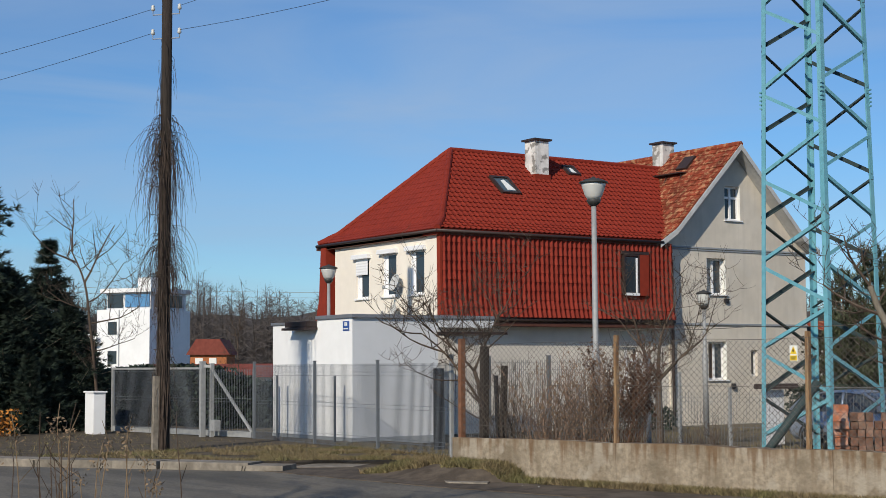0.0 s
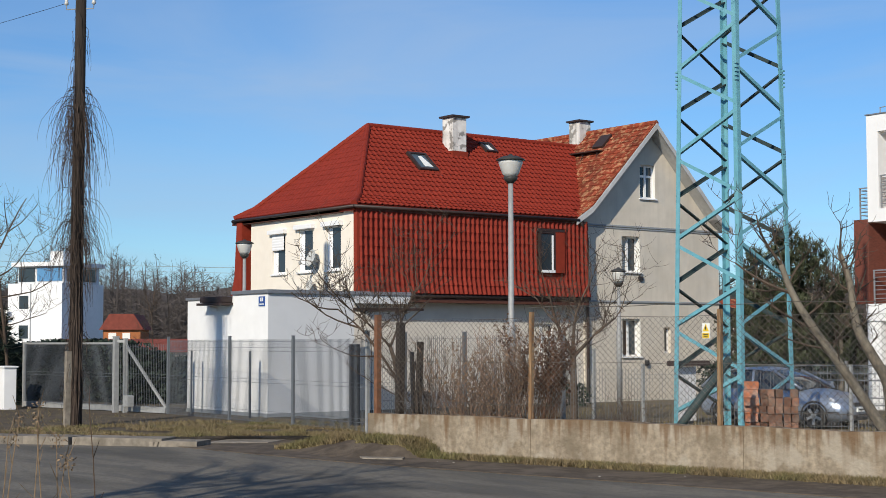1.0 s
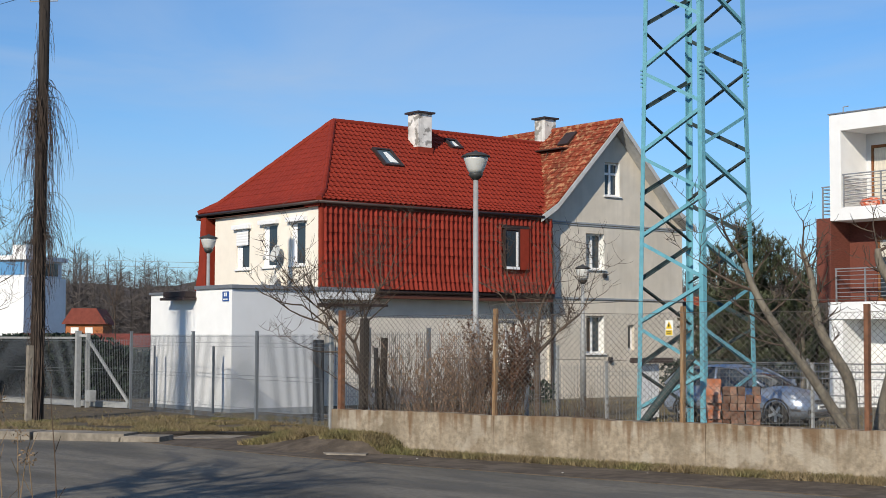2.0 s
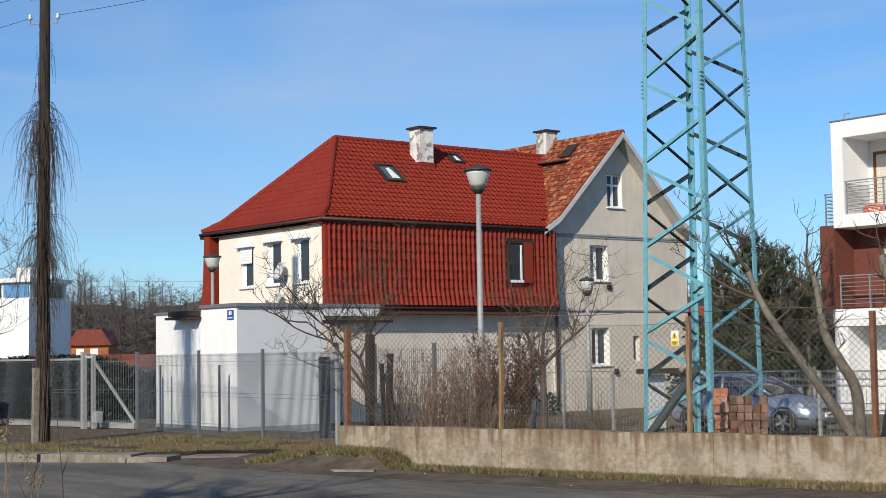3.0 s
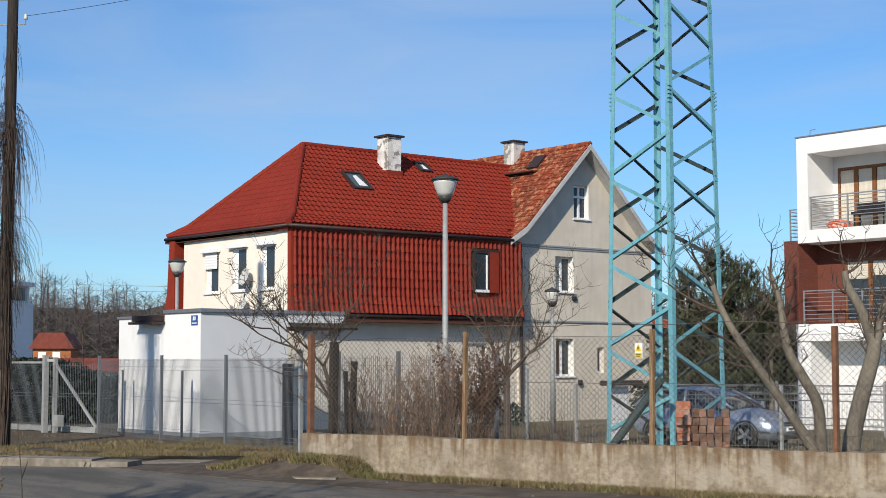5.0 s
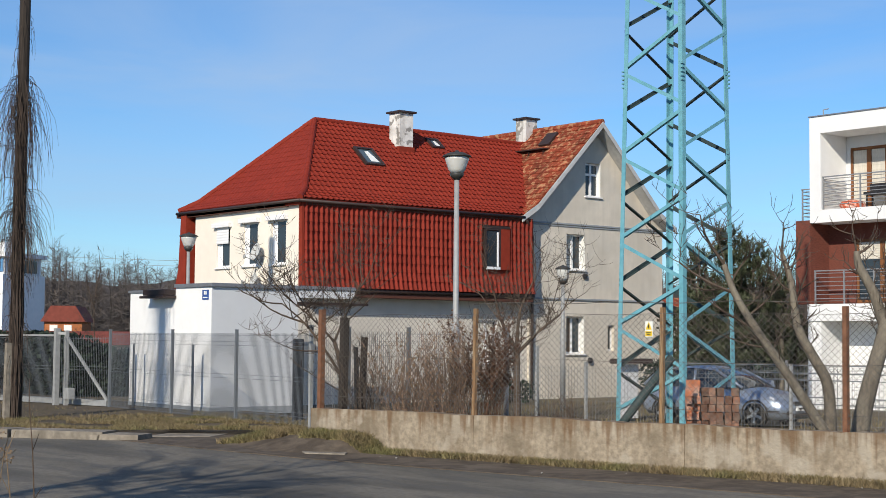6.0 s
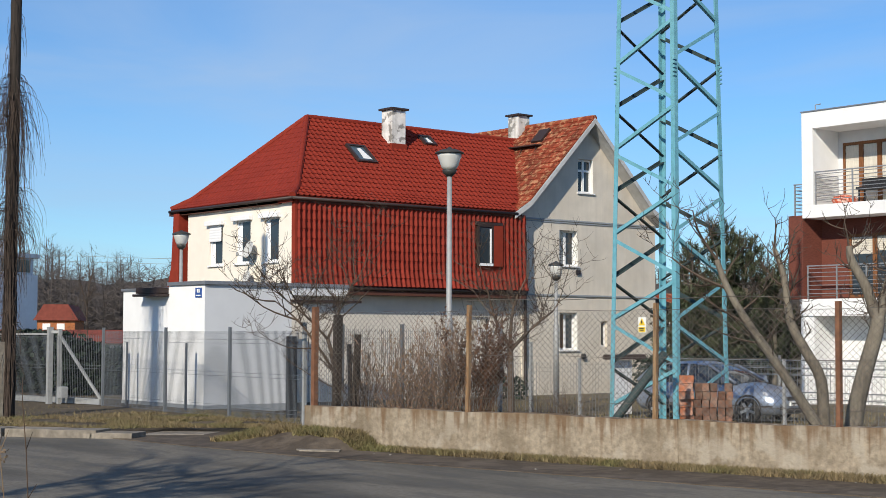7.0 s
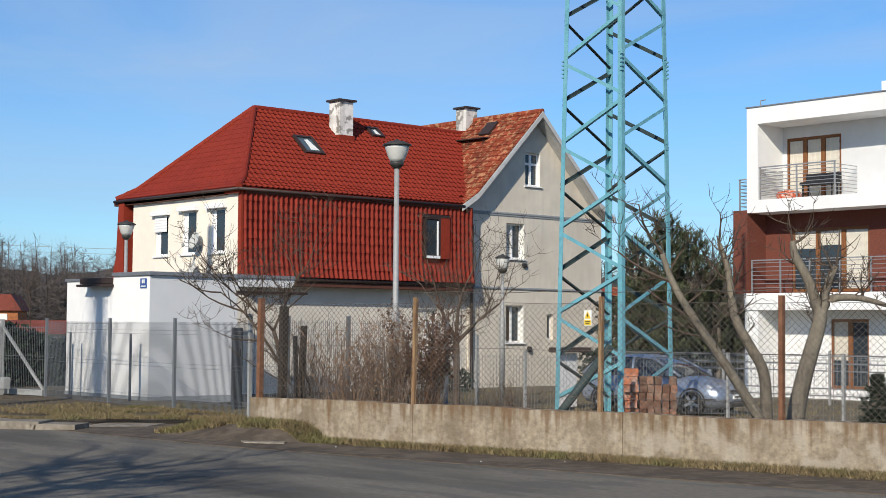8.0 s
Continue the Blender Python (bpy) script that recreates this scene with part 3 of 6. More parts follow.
XE, YEB, YR, ZR, XRIDGE = 25.95, 45.85, 42.3, 9.50, 29.1
KZ, KD = 6.70, 0.50


def valley_x(z):
    return 35.22 + (z - 6.27) / 0.955 + 0.25


b = Builder()
b.add([(XE, E0, ZE), (35.35, E0, ZE), (valley_x(KZ), E0 + KD, KZ), (valley_x(ZR), YR, ZR), (XRIDGE, YR, ZR), (XE + KD, E0 + KD, KZ),
       (XE, YEB, ZE), (XE + KD, YEB - KD, KZ), (36.5, YEB, ZE), (36.5, YEB - KD, KZ)],
      [(0, 1, 2, 5), (5, 2, 3, 4), (0, 5, 7, 6), (5, 4, 7), (6, 7, 9, 8), (7, 4, 3, 9)])
low = [(p[0], p[1], p[2] - 0.12) for p in b.v]
o = len(b.v)
b.v += low
b.f += [tuple(i + o for i in f[::-1]) for f in b.f[:6]]
b.f += [(0, o, o + 1, 1), (0, 6, o + 6, o)]
part("roof", b, TILE, house, "red tiled hipped roof")
b = Builder()
sl1, sl2 = Vector((0, -KD, ZE - KZ)), Vector((0, E0 + KD - YR, KZ - ZR))
n2 = round(sl2.length / 0.275)
st2 = sl2.length / n2
lay_tiles(b, (0, YR, ZR), (1, 0, 0), sl2, n2, st2, 0.21,
          lambda k: (XRIDGE + (XE + KD - XRIDGE) * (k + 0.5) / n2, valley_x(ZR + (KZ - ZR) * (k + 0.5) / n2)))
lay_tiles(b, (0, E0 + KD, KZ), (1, 0, 0), sl1, 3, sl1.length / 3, 0.21,
          lambda k: (XE + KD - KD * (k + 0.6) / 3, 35.45 - 0.02 * k))
tagged(part("roof_tile", b, TILE, house), kind="stuff")
b = Builder()
h2 = Vector((XE + KD - XRIDGE, 0, KZ - ZR))
h1 = Vector((-KD, 0, ZE - KZ))
nh = round(h2.length / 0.275)
lay_tiles(b, (XRIDGE, 0, ZR), (0, 1, 0), h2, nh, h2.length / nh, 0.24,
          lambda k: (YR + (E0 + KD - YR) * (k + 0.5) / nh, YR + (YEB - KD - YR) * (k + 0.5) / nh), 0.014, 0.010)
lay_tiles(b, (XE + KD, 0, KZ), (0, 1, 0), h1, 3, h1.length / 3, 0.24,
          lambda k: (E0 + KD - KD * (k + 0.6) / 3, YEB - KD + KD * (k + 0.6) / 3), 0.014, 0.010)
tagged(part("hip_tile", b, TILE, house), kind="stuff")


def cap_line(a, c, r=0.105, step=0.42, material=None, name="ridge_tile"):
    """Half-round ridge tiles laid one over the next, each an object on one mesh."""
    a, c = Vector(a), Vector(c)
    d = c - a
    n = max(1, round(d.length / step))
    ln = d.length / n
    me = None
    turn = d.to_track_quat("Z", "Y").to_matrix().to_4x4()
    for i in range(n):
        if me is None:
            bb = Builder()
            bb.tube([(0, 0, 0), (0, 0, ln * 1.08)], [r * 0.92, r], 10)
            o = part(name, bb, material or TILE, house, smooth=False)
            me = o.data
        else:
            o = new(name, me)
            o.parent = house
        o.matrix_basis = Matrix.Translation(a + d * (i / n)) @ turn


cap_line((XRIDGE, YR, ZR + 0.02), (valley_x(ZR) - 0.1, YR, ZR + 0.02))
cap_line((XRIDGE, YR, ZR + 0.02), (XE + KD, E0 + KD, KZ + 0.02))
cap_line((XE + KD, E0 + KD, KZ + 0.02), (XE, E0, ZE + 0.02))
cap_line((XRIDGE, YR, ZR + 0.02), (XE + KD, YEB - KD, KZ + 0.02))
cap_line((XE + KD, YEB - KD, KZ + 0.02), (XE, YEB, ZE + 0.02))
# gutters
b = Builder()
b.tube([(XE - 0.06, E0 - 0.06, ZE - 0.08), (35.3, E0 - 0.06, ZE - 0.08)], 0.05, 10)
b.tube([(XE - 0.06, E0 - 0.06, ZE - 0.08), (XE - 0.06, YEB + 0.1, ZE - 0.08)], 0.05, 10)
part("gutter", b, GUTTER, house, smooth=True)
b = Builder()
b.tube([(MX0, 38.44, 3.57), (MX1, 38.44, 3.57)], 0.065, 10)
part("lower_gutter", b, GUTTER, house, smooth=True)
b = Builder()
b.box(MX0 + 0.02, 38.47, 3.36, MX1 - 0.02, 39.018, 3.49)
part("eaves_board", b, SOFFIT, house, "dark brown eaves board")
b = Builder()
b.tube([(35.4, 38.4, 6.2), (35.85, 38.75, 5.95), (36.1, 38.86, 5.7), (36.1, 38.86, 3.2), (36.1, 38.86, 0.0)], 0.055, 8)
part("downpipe", b, GUTTER, house, smooth=True)
# fascia and rafters over the left wall
b = Builder()
b.box(XE + 0.02, E0 + 0.05, ZE - 0.2, XE + 0.06, YEB - 0.05, ZE - 0.1)
part("fascia", b, REDMETAL, house)

# roof windows
def roof_window(x, v, w, h, open_gap=0.0):
    d = sl2.normalized()
    nrm = Vector((0, sl2.z, -sl2.y)).normalized()
    if nrm.z < 0:
        nrm = -nrm
    m = Matrix((Vector((1, 0, 0)), -d, nrm)).transposed().to_4x4()
    m.translation = Vector((x, YR, ZR)) + d * v + nrm * 0.03
    b = Builder()
    t = 0.09
    b.box(-w / 2 - t, -h - t, 0, -w / 2, t, 0.10)
    b.box(w / 2, -h - t, 0, w / 2 + t, t, 0.10)
    b.box(-w / 2, 0, 0, w / 2, t, 0.10)
    b.box(-w / 2, -h - t, 0, w / 2, -h, 0.10)
    f = part("roof_window", b, GUTTER, house, "dark framed roof window", at=m)
    b = Builder()
    b.box(-w / 2, -h, 0.03, w / 2, 0, 0.055)
    part("pane", b, SKYGLASS, f)
    b = Builder()
    b.prism([(-w * 0.05, -h * 0.15, 0.058), (w * 0.2, -h * 0.1, 0.058), (w * 0.45, -h * 0.85, 0.058), (-w * 0.1, -h * 0.85, 0.058)], (0, 0, 0), (0, 0, 0.006))
    part("blind", b, SIGNWHITE, f, "white blind behind the glass")
    b = Builder()
    b.box(-w / 2 - 0.16, -h - 0.30, -0.005, w / 2 + 0.16, -h - t, 0.03)
    part("apron", b, REDMETAL, f)
    return f


roof_window(30.18, 1.72, 0.62, 0.84)
roof_window(33.9, 0.58, 0.36, 0.4)

# chimneys
def chimney(cx, cy, z0, z1, sx, sy, material, label):
    b = Builder()
    b.box(cx - sx / 2, cy - sy / 2, z0, cx + sx / 2, cy + sy / 2, z1)
    c = part("chimney", b, material, house, label, bevel=0.015)
    b = Builder()
    b.box(cx - sx / 2 - 0.09, cy - sy / 2 - 0.09, z1 + 0.002, cx + sx / 2 + 0.09, cy + sy / 2 + 0.09, z1 + 0.07)
    part("cap", b, GUTTER, c, "dark slab cap", bevel=0.01)
    b = Builder()
    b.box(cx - sx / 2 - 0.04, cy - sy / 2 - 0.04, z0, cx + sx / 2 + 0.04, cy + sy / 2 + 0.04, z0 + 0.75)
    part("flashing", b, REDMETAL, c, "red lead flashing")


chimney(32.2, 41.45, 8.0, 9.94, 0.60, 0.60, CHIMNEY, "white rendered chimney with soot stains")
chimney(39.0, 42.35, 8.7, 10.48, 0.58, 0.58, CHIMNEY, "stained white chimney on the old roof")

# gabled wing
XC, WH = 39.16, 3.94
VY = 38.42


def wing_z(x):
    """Roof underside of the wing, with a flared foot."""
    d = WH - abs(x - XC)
    return 6.31 + (d * 0.62 if d < 0.75 else 0.465 + (d - 0.75) * 1.004)


wins = [(37.85 - XL, 38.79 - XL, 4.60, 5.89), (37.85 - XL, 38.77 - XL, 1.56, 2.91), (39.98 - XL, 40.32 - XL, 1.67, 2.61)]
b = Builder()
wall_cells(b, (XL, YG, 0), (1, 0, 0), (0, -1, 0), XR - XL, -0.03, 6.3, 0.35, wins)
part("gable_wall", b, GREYWALL, house, "old grey-beige rendered gable wall")
gx0, gx1, gz0, gz1 = 38.80, 39.59, 7.31, 8.54


def gable_piece(xs, z_low):
    b = Builder()
    top = [(x, YG, wing_z(x) - 0.05) for x in xs[::-1]]
    b.prism([(xs[0], YG, z_low), (xs[-1], YG, z_low)] + top, (0, 0, 0), (0, 0.35, 0))
    part("gable_panel", b, GREYWALL, house)


gable_piece([XL, XL + 0.4, 37.1, gx0], 6.3)
gable_piece([gx0, XC, gx1], gz1)
gable_piece([gx1, 41.6, XR - 0.4, XR], 6.3)
b = Builder()
b.box(gx0, YG, 6.3, gx1, YG + 0.35, gz0)
part("gable_panel", b, GREYWALL, house)
window(house, (37.85, YG, 4.60), (1, 0, 0), (0, -1, 0), 0.94, 1.29, 0.24, 2, 0.0, CURTAIN, True, PVC, 0.55, reveal=True)
window(house, (37.85, YG, 1.56), (1, 0, 0), (0, -1, 0), 0.92, 1.35, 0.24, 2, 0.0, CURTAIN_BROWN, True, PVC, 0.6, reveal=True)
window(house, (39.98, YG, 1.67), (1, 0, 0), (0, -1, 0), 0.34, 0.94, 0.16, 1, 0.0, None, False, PVC)
window(house, (gx0, YG, gz0), (1, 0, 0), (0, -1, 0), gx1 - gx0, gz1 - gz0, 0.17, 2, 0.82, None, True, PVC, reveal=True)
b = Builder()
b.box(XL + 0.02, YG + 0.36, -0.03, XL + 0.37, 47.6, 6.3)
b.box(XR - 0.35, YG + 0.36, -0.03, XR, 47.6, 6.3)
b.box(XL, 47.3, -0.03, XR, 47.6, 6.3)
part("wing_wall", b, GREYWALL, house)
b = Builder()
for z, x1 in ((6.24, XR), (3.53, XR)):
    b.box(XL - 0.02, YG - 0.05, z - 0.03, x1 + 0.02, YG - 0.002, z + 0.03)
    if z > 5:
        b.box(XL - 0.02, YG - 0.03, z - 0.10, x1 + 0.02, YG - 0.002, z - 0.06)
part("string_course", b, PLINTH, house, "thin grey string course")
b = Builder()
b.box(XL - 0.02, YG - 0.06, -0.03, XR + 0.02, YG - 0.003, 0.95)
part("plinth", b, GREYWALL, house)
b = Builder()
b.box(38.95, YG - 0.10, 1.22, 39.11, YG - 0.003, 1.42)
part("meter_box", b, BLACK, house, "small dark box on the wall", bevel=0.01)
b = Builder()
b.box(38.68, YG - 0.09, 4.30, 38.85, YG - 0.003, 4.46)
part("meter_box", b, BLACK, house, "small dark box on the wall", bevel=0.01)
# wing roof
xs = [XC - WH, XC - WH + 0.35, XC - WH + 0.75, XC - 2.0, XC, XC + 2.0, XC + WH - 0.75, XC + WH - 0.35, XC + WH]
b = Builder()
b.prism([(x, VY, wing_z(x) + 0.02) for x in xs] + [(x, VY, wing_z(x) - 0.10) for x in xs[::-1]], (0, 0, 0), (0, 48.1 - VY, 0))
part("wing_roof", b, TILE_OLD, house, "weathered old clay tile roof")
b = Builder()
wtop = Vector((XC, 0, wing_z(XC) + 0.03))
wd = Vector((XC - WH + 0.75, 0, wing_z(XC - WH + 0.75) + 0.03)) - wtop
nw = round(wd.length / 0.30)
lay_tiles(b, wtop, (0, 1, 0), wd, nw, wd.length / nw, 0.19, lambda k: (VY + 0.02, 48.0), 0.012, 0.028, 0.008)
wd2 = Vector((XC - WH, 0, wing_z(XC - WH) + 0.03)) - Vector((XC - WH + 0.75, 0, wing_z(XC - WH + 0.75) + 0.03))
lay_tiles(b, (XC - WH + 0.75, 0, wing_z(XC - WH + 0.75) + 0.03), (0, 1, 0), wd2, 3, wd2.length / 3, 0.19, lambda k: (VY + 0.02, 48.0), 0.012, 0.028, 0.006)
tagged(part("old_tile", b, TILE_OLD, house, "mottled old clay tiles with pale lichen"), kind="stuff")
cap_line((XC, VY, wing_z(XC) + 0.05), (XC, 48.1, wing_z(XC) + 0.05), 0.12, 0.34, TILE_OLD)
for sgn in (-1, 1):
    b = Builder()
    q = [XC + sgn * d for d in (0, 2.0, WH - 0.75, WH - 0.55, WH - 0.35, WH - 0.15, WH + 0.03)]
    b.prism([(x, VY, wing_z(x) + 0.05) for x in q] + [(x, VY, wing_z(x) - 0.16) for x in q[::-1]], (0, -0.04, 0), (0, -0.005, 0))
    part("verge_board", b, VERGE, house, "grey painted verge board")
b = Builder()
q = [XC - d for d in (WH - 0.05, WH - 0.4, WH - 0.75, 2.0, 0)] + [XC + d for d in (2.0, WH - 0.75, WH - 0.4, WH - 0.05)]
b.prism([(x, VY + 0.01, wing_z(x) - 0.105) for x in q] + [(x, VY + 0.01, wing_z(x) - 0.13) for x in q[::-1]], (0, 0, 0), (0, YG - VY - 0.02, 0))
part("verge_soffit", b, VERGE, house)
# roof hatch and walkway on the wing
def wing_pose(x, y, lift):
    a = math.degrees(math.atan(1.004))
    return pose(x, y, wing_z(x) + lift, 0, -a, 0)


b = Builder()
b.box(-0.35, -0.28, 0.03, 0.35, 0.28, 0.12)
part("roof_hatch", b, GUTTER, house, "small dark roof hatch", at=wing_pose(38.65, 40.7, 0.03), bevel=0.01)
b = Builder()
b.beam((38.1, 40.3, wing_z(38.1) + 0.22), (38.1, 42.0, wing_z(38.1) + 0.22), 0.26, 0.04)
for y in (40.4, 41.2, 41.9):
    b.beam((38.05, y, wing_z(38.05) + 0.02), (38.05, y, wing_z(38.05) + 0.2), 0.03, 0.03)
    b.beam((37.8, y, wing_z(37.8) + 0.02), (38.15, y, wing_z(38.05) + 0.2), 0.025, 0.025)
part("roof_walkway", b, GUTTER, house, "narrow dark chimney-sweep walkway")
# low annex behind the pylon
b = Builder()
wall_cells(b, (XR + 0.003, 39.9, 0), (1, 0, 0), (0, -1, 0), 1.9, -0.03, 3.05, 0.3, [])
b.box(XR + 1.6, 40.2, -0.03, XR + 1.9, 45, 3.05)
part("annex_wall", b, LOWWALL, house)
b = Builder()
b.prism([(XR + 0.003, 39.6, 3.06), (XR + 2.3, 39.6, 3.06), (XR + 2.3, 39.6, 3.2), (XR + 0.003, 39.6, 3.75)], (0, 0, 0), (0, 5.6, 0))
part("annex_roof", b, GUTTER, house)

# satellite dishes on the left wall
def dish(y, z, r, name="satellite_dish"):
    e = thing(name, "pale grey satellite dish on the cream wall", "satellite dish")
    b = Builder()
    b.lathe([(r * k / 8, 0.22 * r * (k / 8) ** 2) for k in range(1, 9)] + [(r, 0.22 * r - 0.015)] + [(r * k / 8, 0.22 * r * (k / 8) ** 2 - 0.015) for k in range(7, 0, -1)], 24)
    part("reflector", b, LAMPWHITE, e, smooth=True, at=pose(XW - 0.24, y, z, 0, -72, -6))
    b = Builder()
    b.tube([(XW, y + 0.06, z - 0.22), (XW - 0.18, y + 0.06, z - 0.22), (XW - 0.22, y, z)], 0.022, 8)
    b.box(XW - 0.01, y - 0.02, z - 0.32, XW + 0.004, y + 0.14, z - 0.12)
    part("bracket", b, GALV, e)
    b = Builder()
    b.tube([(XW - 0.24, y, z - r), (XW - 0.66, y + 0.05, z - r * 0.55)], 0.014, 6)
    b.lathe([(0.02, 0), (0.045, 0.03), (0.045, 0.10), (0.02, 0.13)], 10, (XW - 0.66, y + 0.05, z - r * 0.55 - 0.06))
    part("feed_arm", b, GALV, e)
    settle(e, XW, y, z - 0.3)
    return e


dish(40.78, 4.78, 0.29)
dish(40.88, 3.92, 0.20)

# ---------------------------------------------------------------- garage
garage = thing("garage", "flat-roofed white and grey rendered garage", "garage")
GX0, GX1, GY0, GYM, GY1 = 20.5, 23.25, 34.45, 36.35, 38.95
b = Builder()
b.box(GX0, GY0 + 0.006, 0.22, GX0 + 0.3, GYM, 3.40)
part("side_wall", b, WHITE, garage, "bright white rendered wall")
b = Builder()
b.box(GX0, GYM, 0.22, GX0 + 0.3, GY1, 3.30)
part("side_wall", b, WHITE, garage, "bright white rendered wall")
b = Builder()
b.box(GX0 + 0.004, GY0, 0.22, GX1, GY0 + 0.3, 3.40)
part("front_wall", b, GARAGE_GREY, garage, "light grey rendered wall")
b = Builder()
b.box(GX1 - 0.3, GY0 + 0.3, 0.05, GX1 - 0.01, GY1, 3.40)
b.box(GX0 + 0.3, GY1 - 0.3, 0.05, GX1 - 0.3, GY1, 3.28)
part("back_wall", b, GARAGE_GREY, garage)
b = Builder()
b.box(GX0 - 0.02, GY0 - 0.02, 0.02, GX1, GY0 + 0.28, 0.22)
b.box(GX0 - 0.02, GY0 + 0.28, 0.02, GX0 + 0.28, GY1, 0.22)
part("plinth", b, PLINTH, garage, "darker grey plinth")
b = Builder()
b.box(GX0 - 0.06, GY0 - 0.08, 3.402, 25.15, GYM, 3.50)
part("roof", b, FLASH, garage, "thin grey flat roof edge", bevel=0.01)
b = Builder()
b.box(GX0 - 0.05, GYM + 0.004, 3.302, GX1, GY1 + 0.05, 3.37)
part("roof", b, FLASH, garage, bevel=0.01)
b = Builder()
b.box(GX1 + 0.004, GY0 - 0.04, 3.17, 25.13, GY0 + 0.0, 3.398)
part("fascia", b, GARAGE_GREY, garage, "pale canopy fascia")
b = Builder()
b.box(GX0 - 0.34, GYM + 0.0, 3.20, GX0 - 0.004, GYM + 1.25, 3.36)
b.box(GX0 - 0.42, GYM - 0.04, 3.12, GX0 - 0.004, GYM + 1.3, 3.19)
part("gutter_box", b, GUTTER, garage, "dark metal gutter box", bevel=0.015)
b = Builder()
b.box(GX1 + 0.004, 37.5, 0.05, 24.7, 37.8, 3.3)
part("porch_wall", b, WHITE, garage)
b = Builder()
b.box(23.2, 34.4, 2.98, 25.6, 36.2, 3.05)
part("canopy", b, GUTTER, garage, "thin dark porch canopy")
settle(garage, 21.7, 36.8)
# blue plate with its writing as bars
sign = thing("house_plate", "small blue enamel plate on the garage wall", "sign")
b = Builder()
b.box(GX0 - 0.015, 34.6, 3.06, GX0 - 0.002, 34.92, 3.32)
part("plate", b, BLUESIGN, sign)
b = Builder()
b.box(GX0 - 0.019, 34.69, 3.19, GX0 - 0.0155, 34.75, 3.29)
b.box(GX0 - 0.019, 34.77, 3.19, GX0 - 0.0155, 34.83, 3.29)
b.box(GX0 - 0.019, 34.64, 3.10, GX0 - 0.0155, 34.88, 3.13)
part("marking", b, SIGNWHITE, sign)
settle(sign, GX0, 34.76, 3.06)

# ---------------------------------------------------------------- lattice pylon
pylon = thing("lattice_pylon", "turquoise painted steel lattice pylon", "pylon")
PC = Vector((25.18, 22.43, 0))
TOPZ = 13.5


def leg_at(sx, sy, z):
    h = 0.94 - 0.0150 * z
    ct, st = math.cos(radians(3.5)), math.sin(radians(3.5))
    return Vector((PC.x + (sx * ct - sy * st) * h, PC.y + (sx * st + sy * ct) * h, z))


for sx in (-1, 1):
    for sy in (-1, 1):
        b = Builder()
        b.angle_bar(leg_at(sx, sy, 0.05), leg_at(sx, sy, TOPZ), 0.115, 0.016, (-sx, 0, 0), (0, -sy, 0))
        for z in (7.7,):
            p = leg_at(sx, sy, z)
            for k in range(5):
                b.box(p.x - 0.03, p.y - 0.03, z + k * 0.09, p.x + 0.03, p.y + 0.03, z + k * 0.09 + 0.035)
        part("leg", b, BLUEPAINT, pylon)
        b = Builder()
        q = leg_at(sx, sy, 0)
        b.box(q.x - 0.22, q.y - 0.22, -0.03, q.x + 0.22, q.y + 0.22, 0.14)
        part("footing", b, KERB, pylon, "concrete footing", bevel=0.02)
# the two far faces get a dark brace colour that stands for shade
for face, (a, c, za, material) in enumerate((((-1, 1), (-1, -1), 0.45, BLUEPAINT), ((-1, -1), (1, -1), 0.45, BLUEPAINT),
                                              ((-1, 1), (1, 1), 1.40, DARK_SHADED), ((1, -1), (1, 1), 0.45, DARK_SHADED))):
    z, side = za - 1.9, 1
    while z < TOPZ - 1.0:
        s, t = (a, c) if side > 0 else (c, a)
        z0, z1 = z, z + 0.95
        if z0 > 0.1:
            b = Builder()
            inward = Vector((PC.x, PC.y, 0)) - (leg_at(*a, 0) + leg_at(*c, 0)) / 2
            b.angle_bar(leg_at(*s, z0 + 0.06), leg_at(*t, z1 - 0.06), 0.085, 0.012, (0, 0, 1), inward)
            part("brace", b, material, pylon, "" if material is BLUEPAINT else "far-face brace, coloured dark for shade")
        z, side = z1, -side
settle(pylon, PC.x, PC.y)

# ---------------------------------------------------------------- wooden pole with dry creeper
pole = thing("utility_pole", "tall wooden utility pole wrapped in dry creeper", "utility pole")
PX, PY = 14.85, 33.85
b = Builder()
b.tube([(PX, PY, 0.0), (PX + 0.0, PY, 3), (PX + 0.01, PY - 0.01, 7), (PX + 0.02, PY - 0.02, 12.4)], [0.145, 0.14, 0.134, 0.126], 14)
part("shaft", b, TIMBER, pole, smooth=True)
b = Builder()
b.beam((PX - 0.22, PY - 0.02, -0.02), (PX - 0.19, PY - 0.02, 1.9), 0.13, 0.13)
part("stub", b, KERBSTONE, pole, "concrete stub at the foot")
for z in (10.15, 10.75):
    for k in (-1, 1):
        b = Builder()
        b.tube([(PX, PY, z), (PX + 0.24 * k, PY - 0.25 * k, z), (PX + 0.24 * k, PY - 0.25 * k, z + 0.12)], 0.014, 6)
        part("bracket", b, GALV, pole)
for z in (10.15, 10.75):
    for k in (-1, 1):
        b = Builder()
        b.lathe([(0.02, 0.1), (0.05, 0.12), (0.05, 0.17), (0.035, 0.19), (0.045, 0.22), (0.02, 0.25)], 10, (PX + 0.24 * k, PY - 0.25 * k, z))
        part("insulator", b, LAMPWHITE, pole, smooth=True)
b = Builder()
rng = random.Random(5)
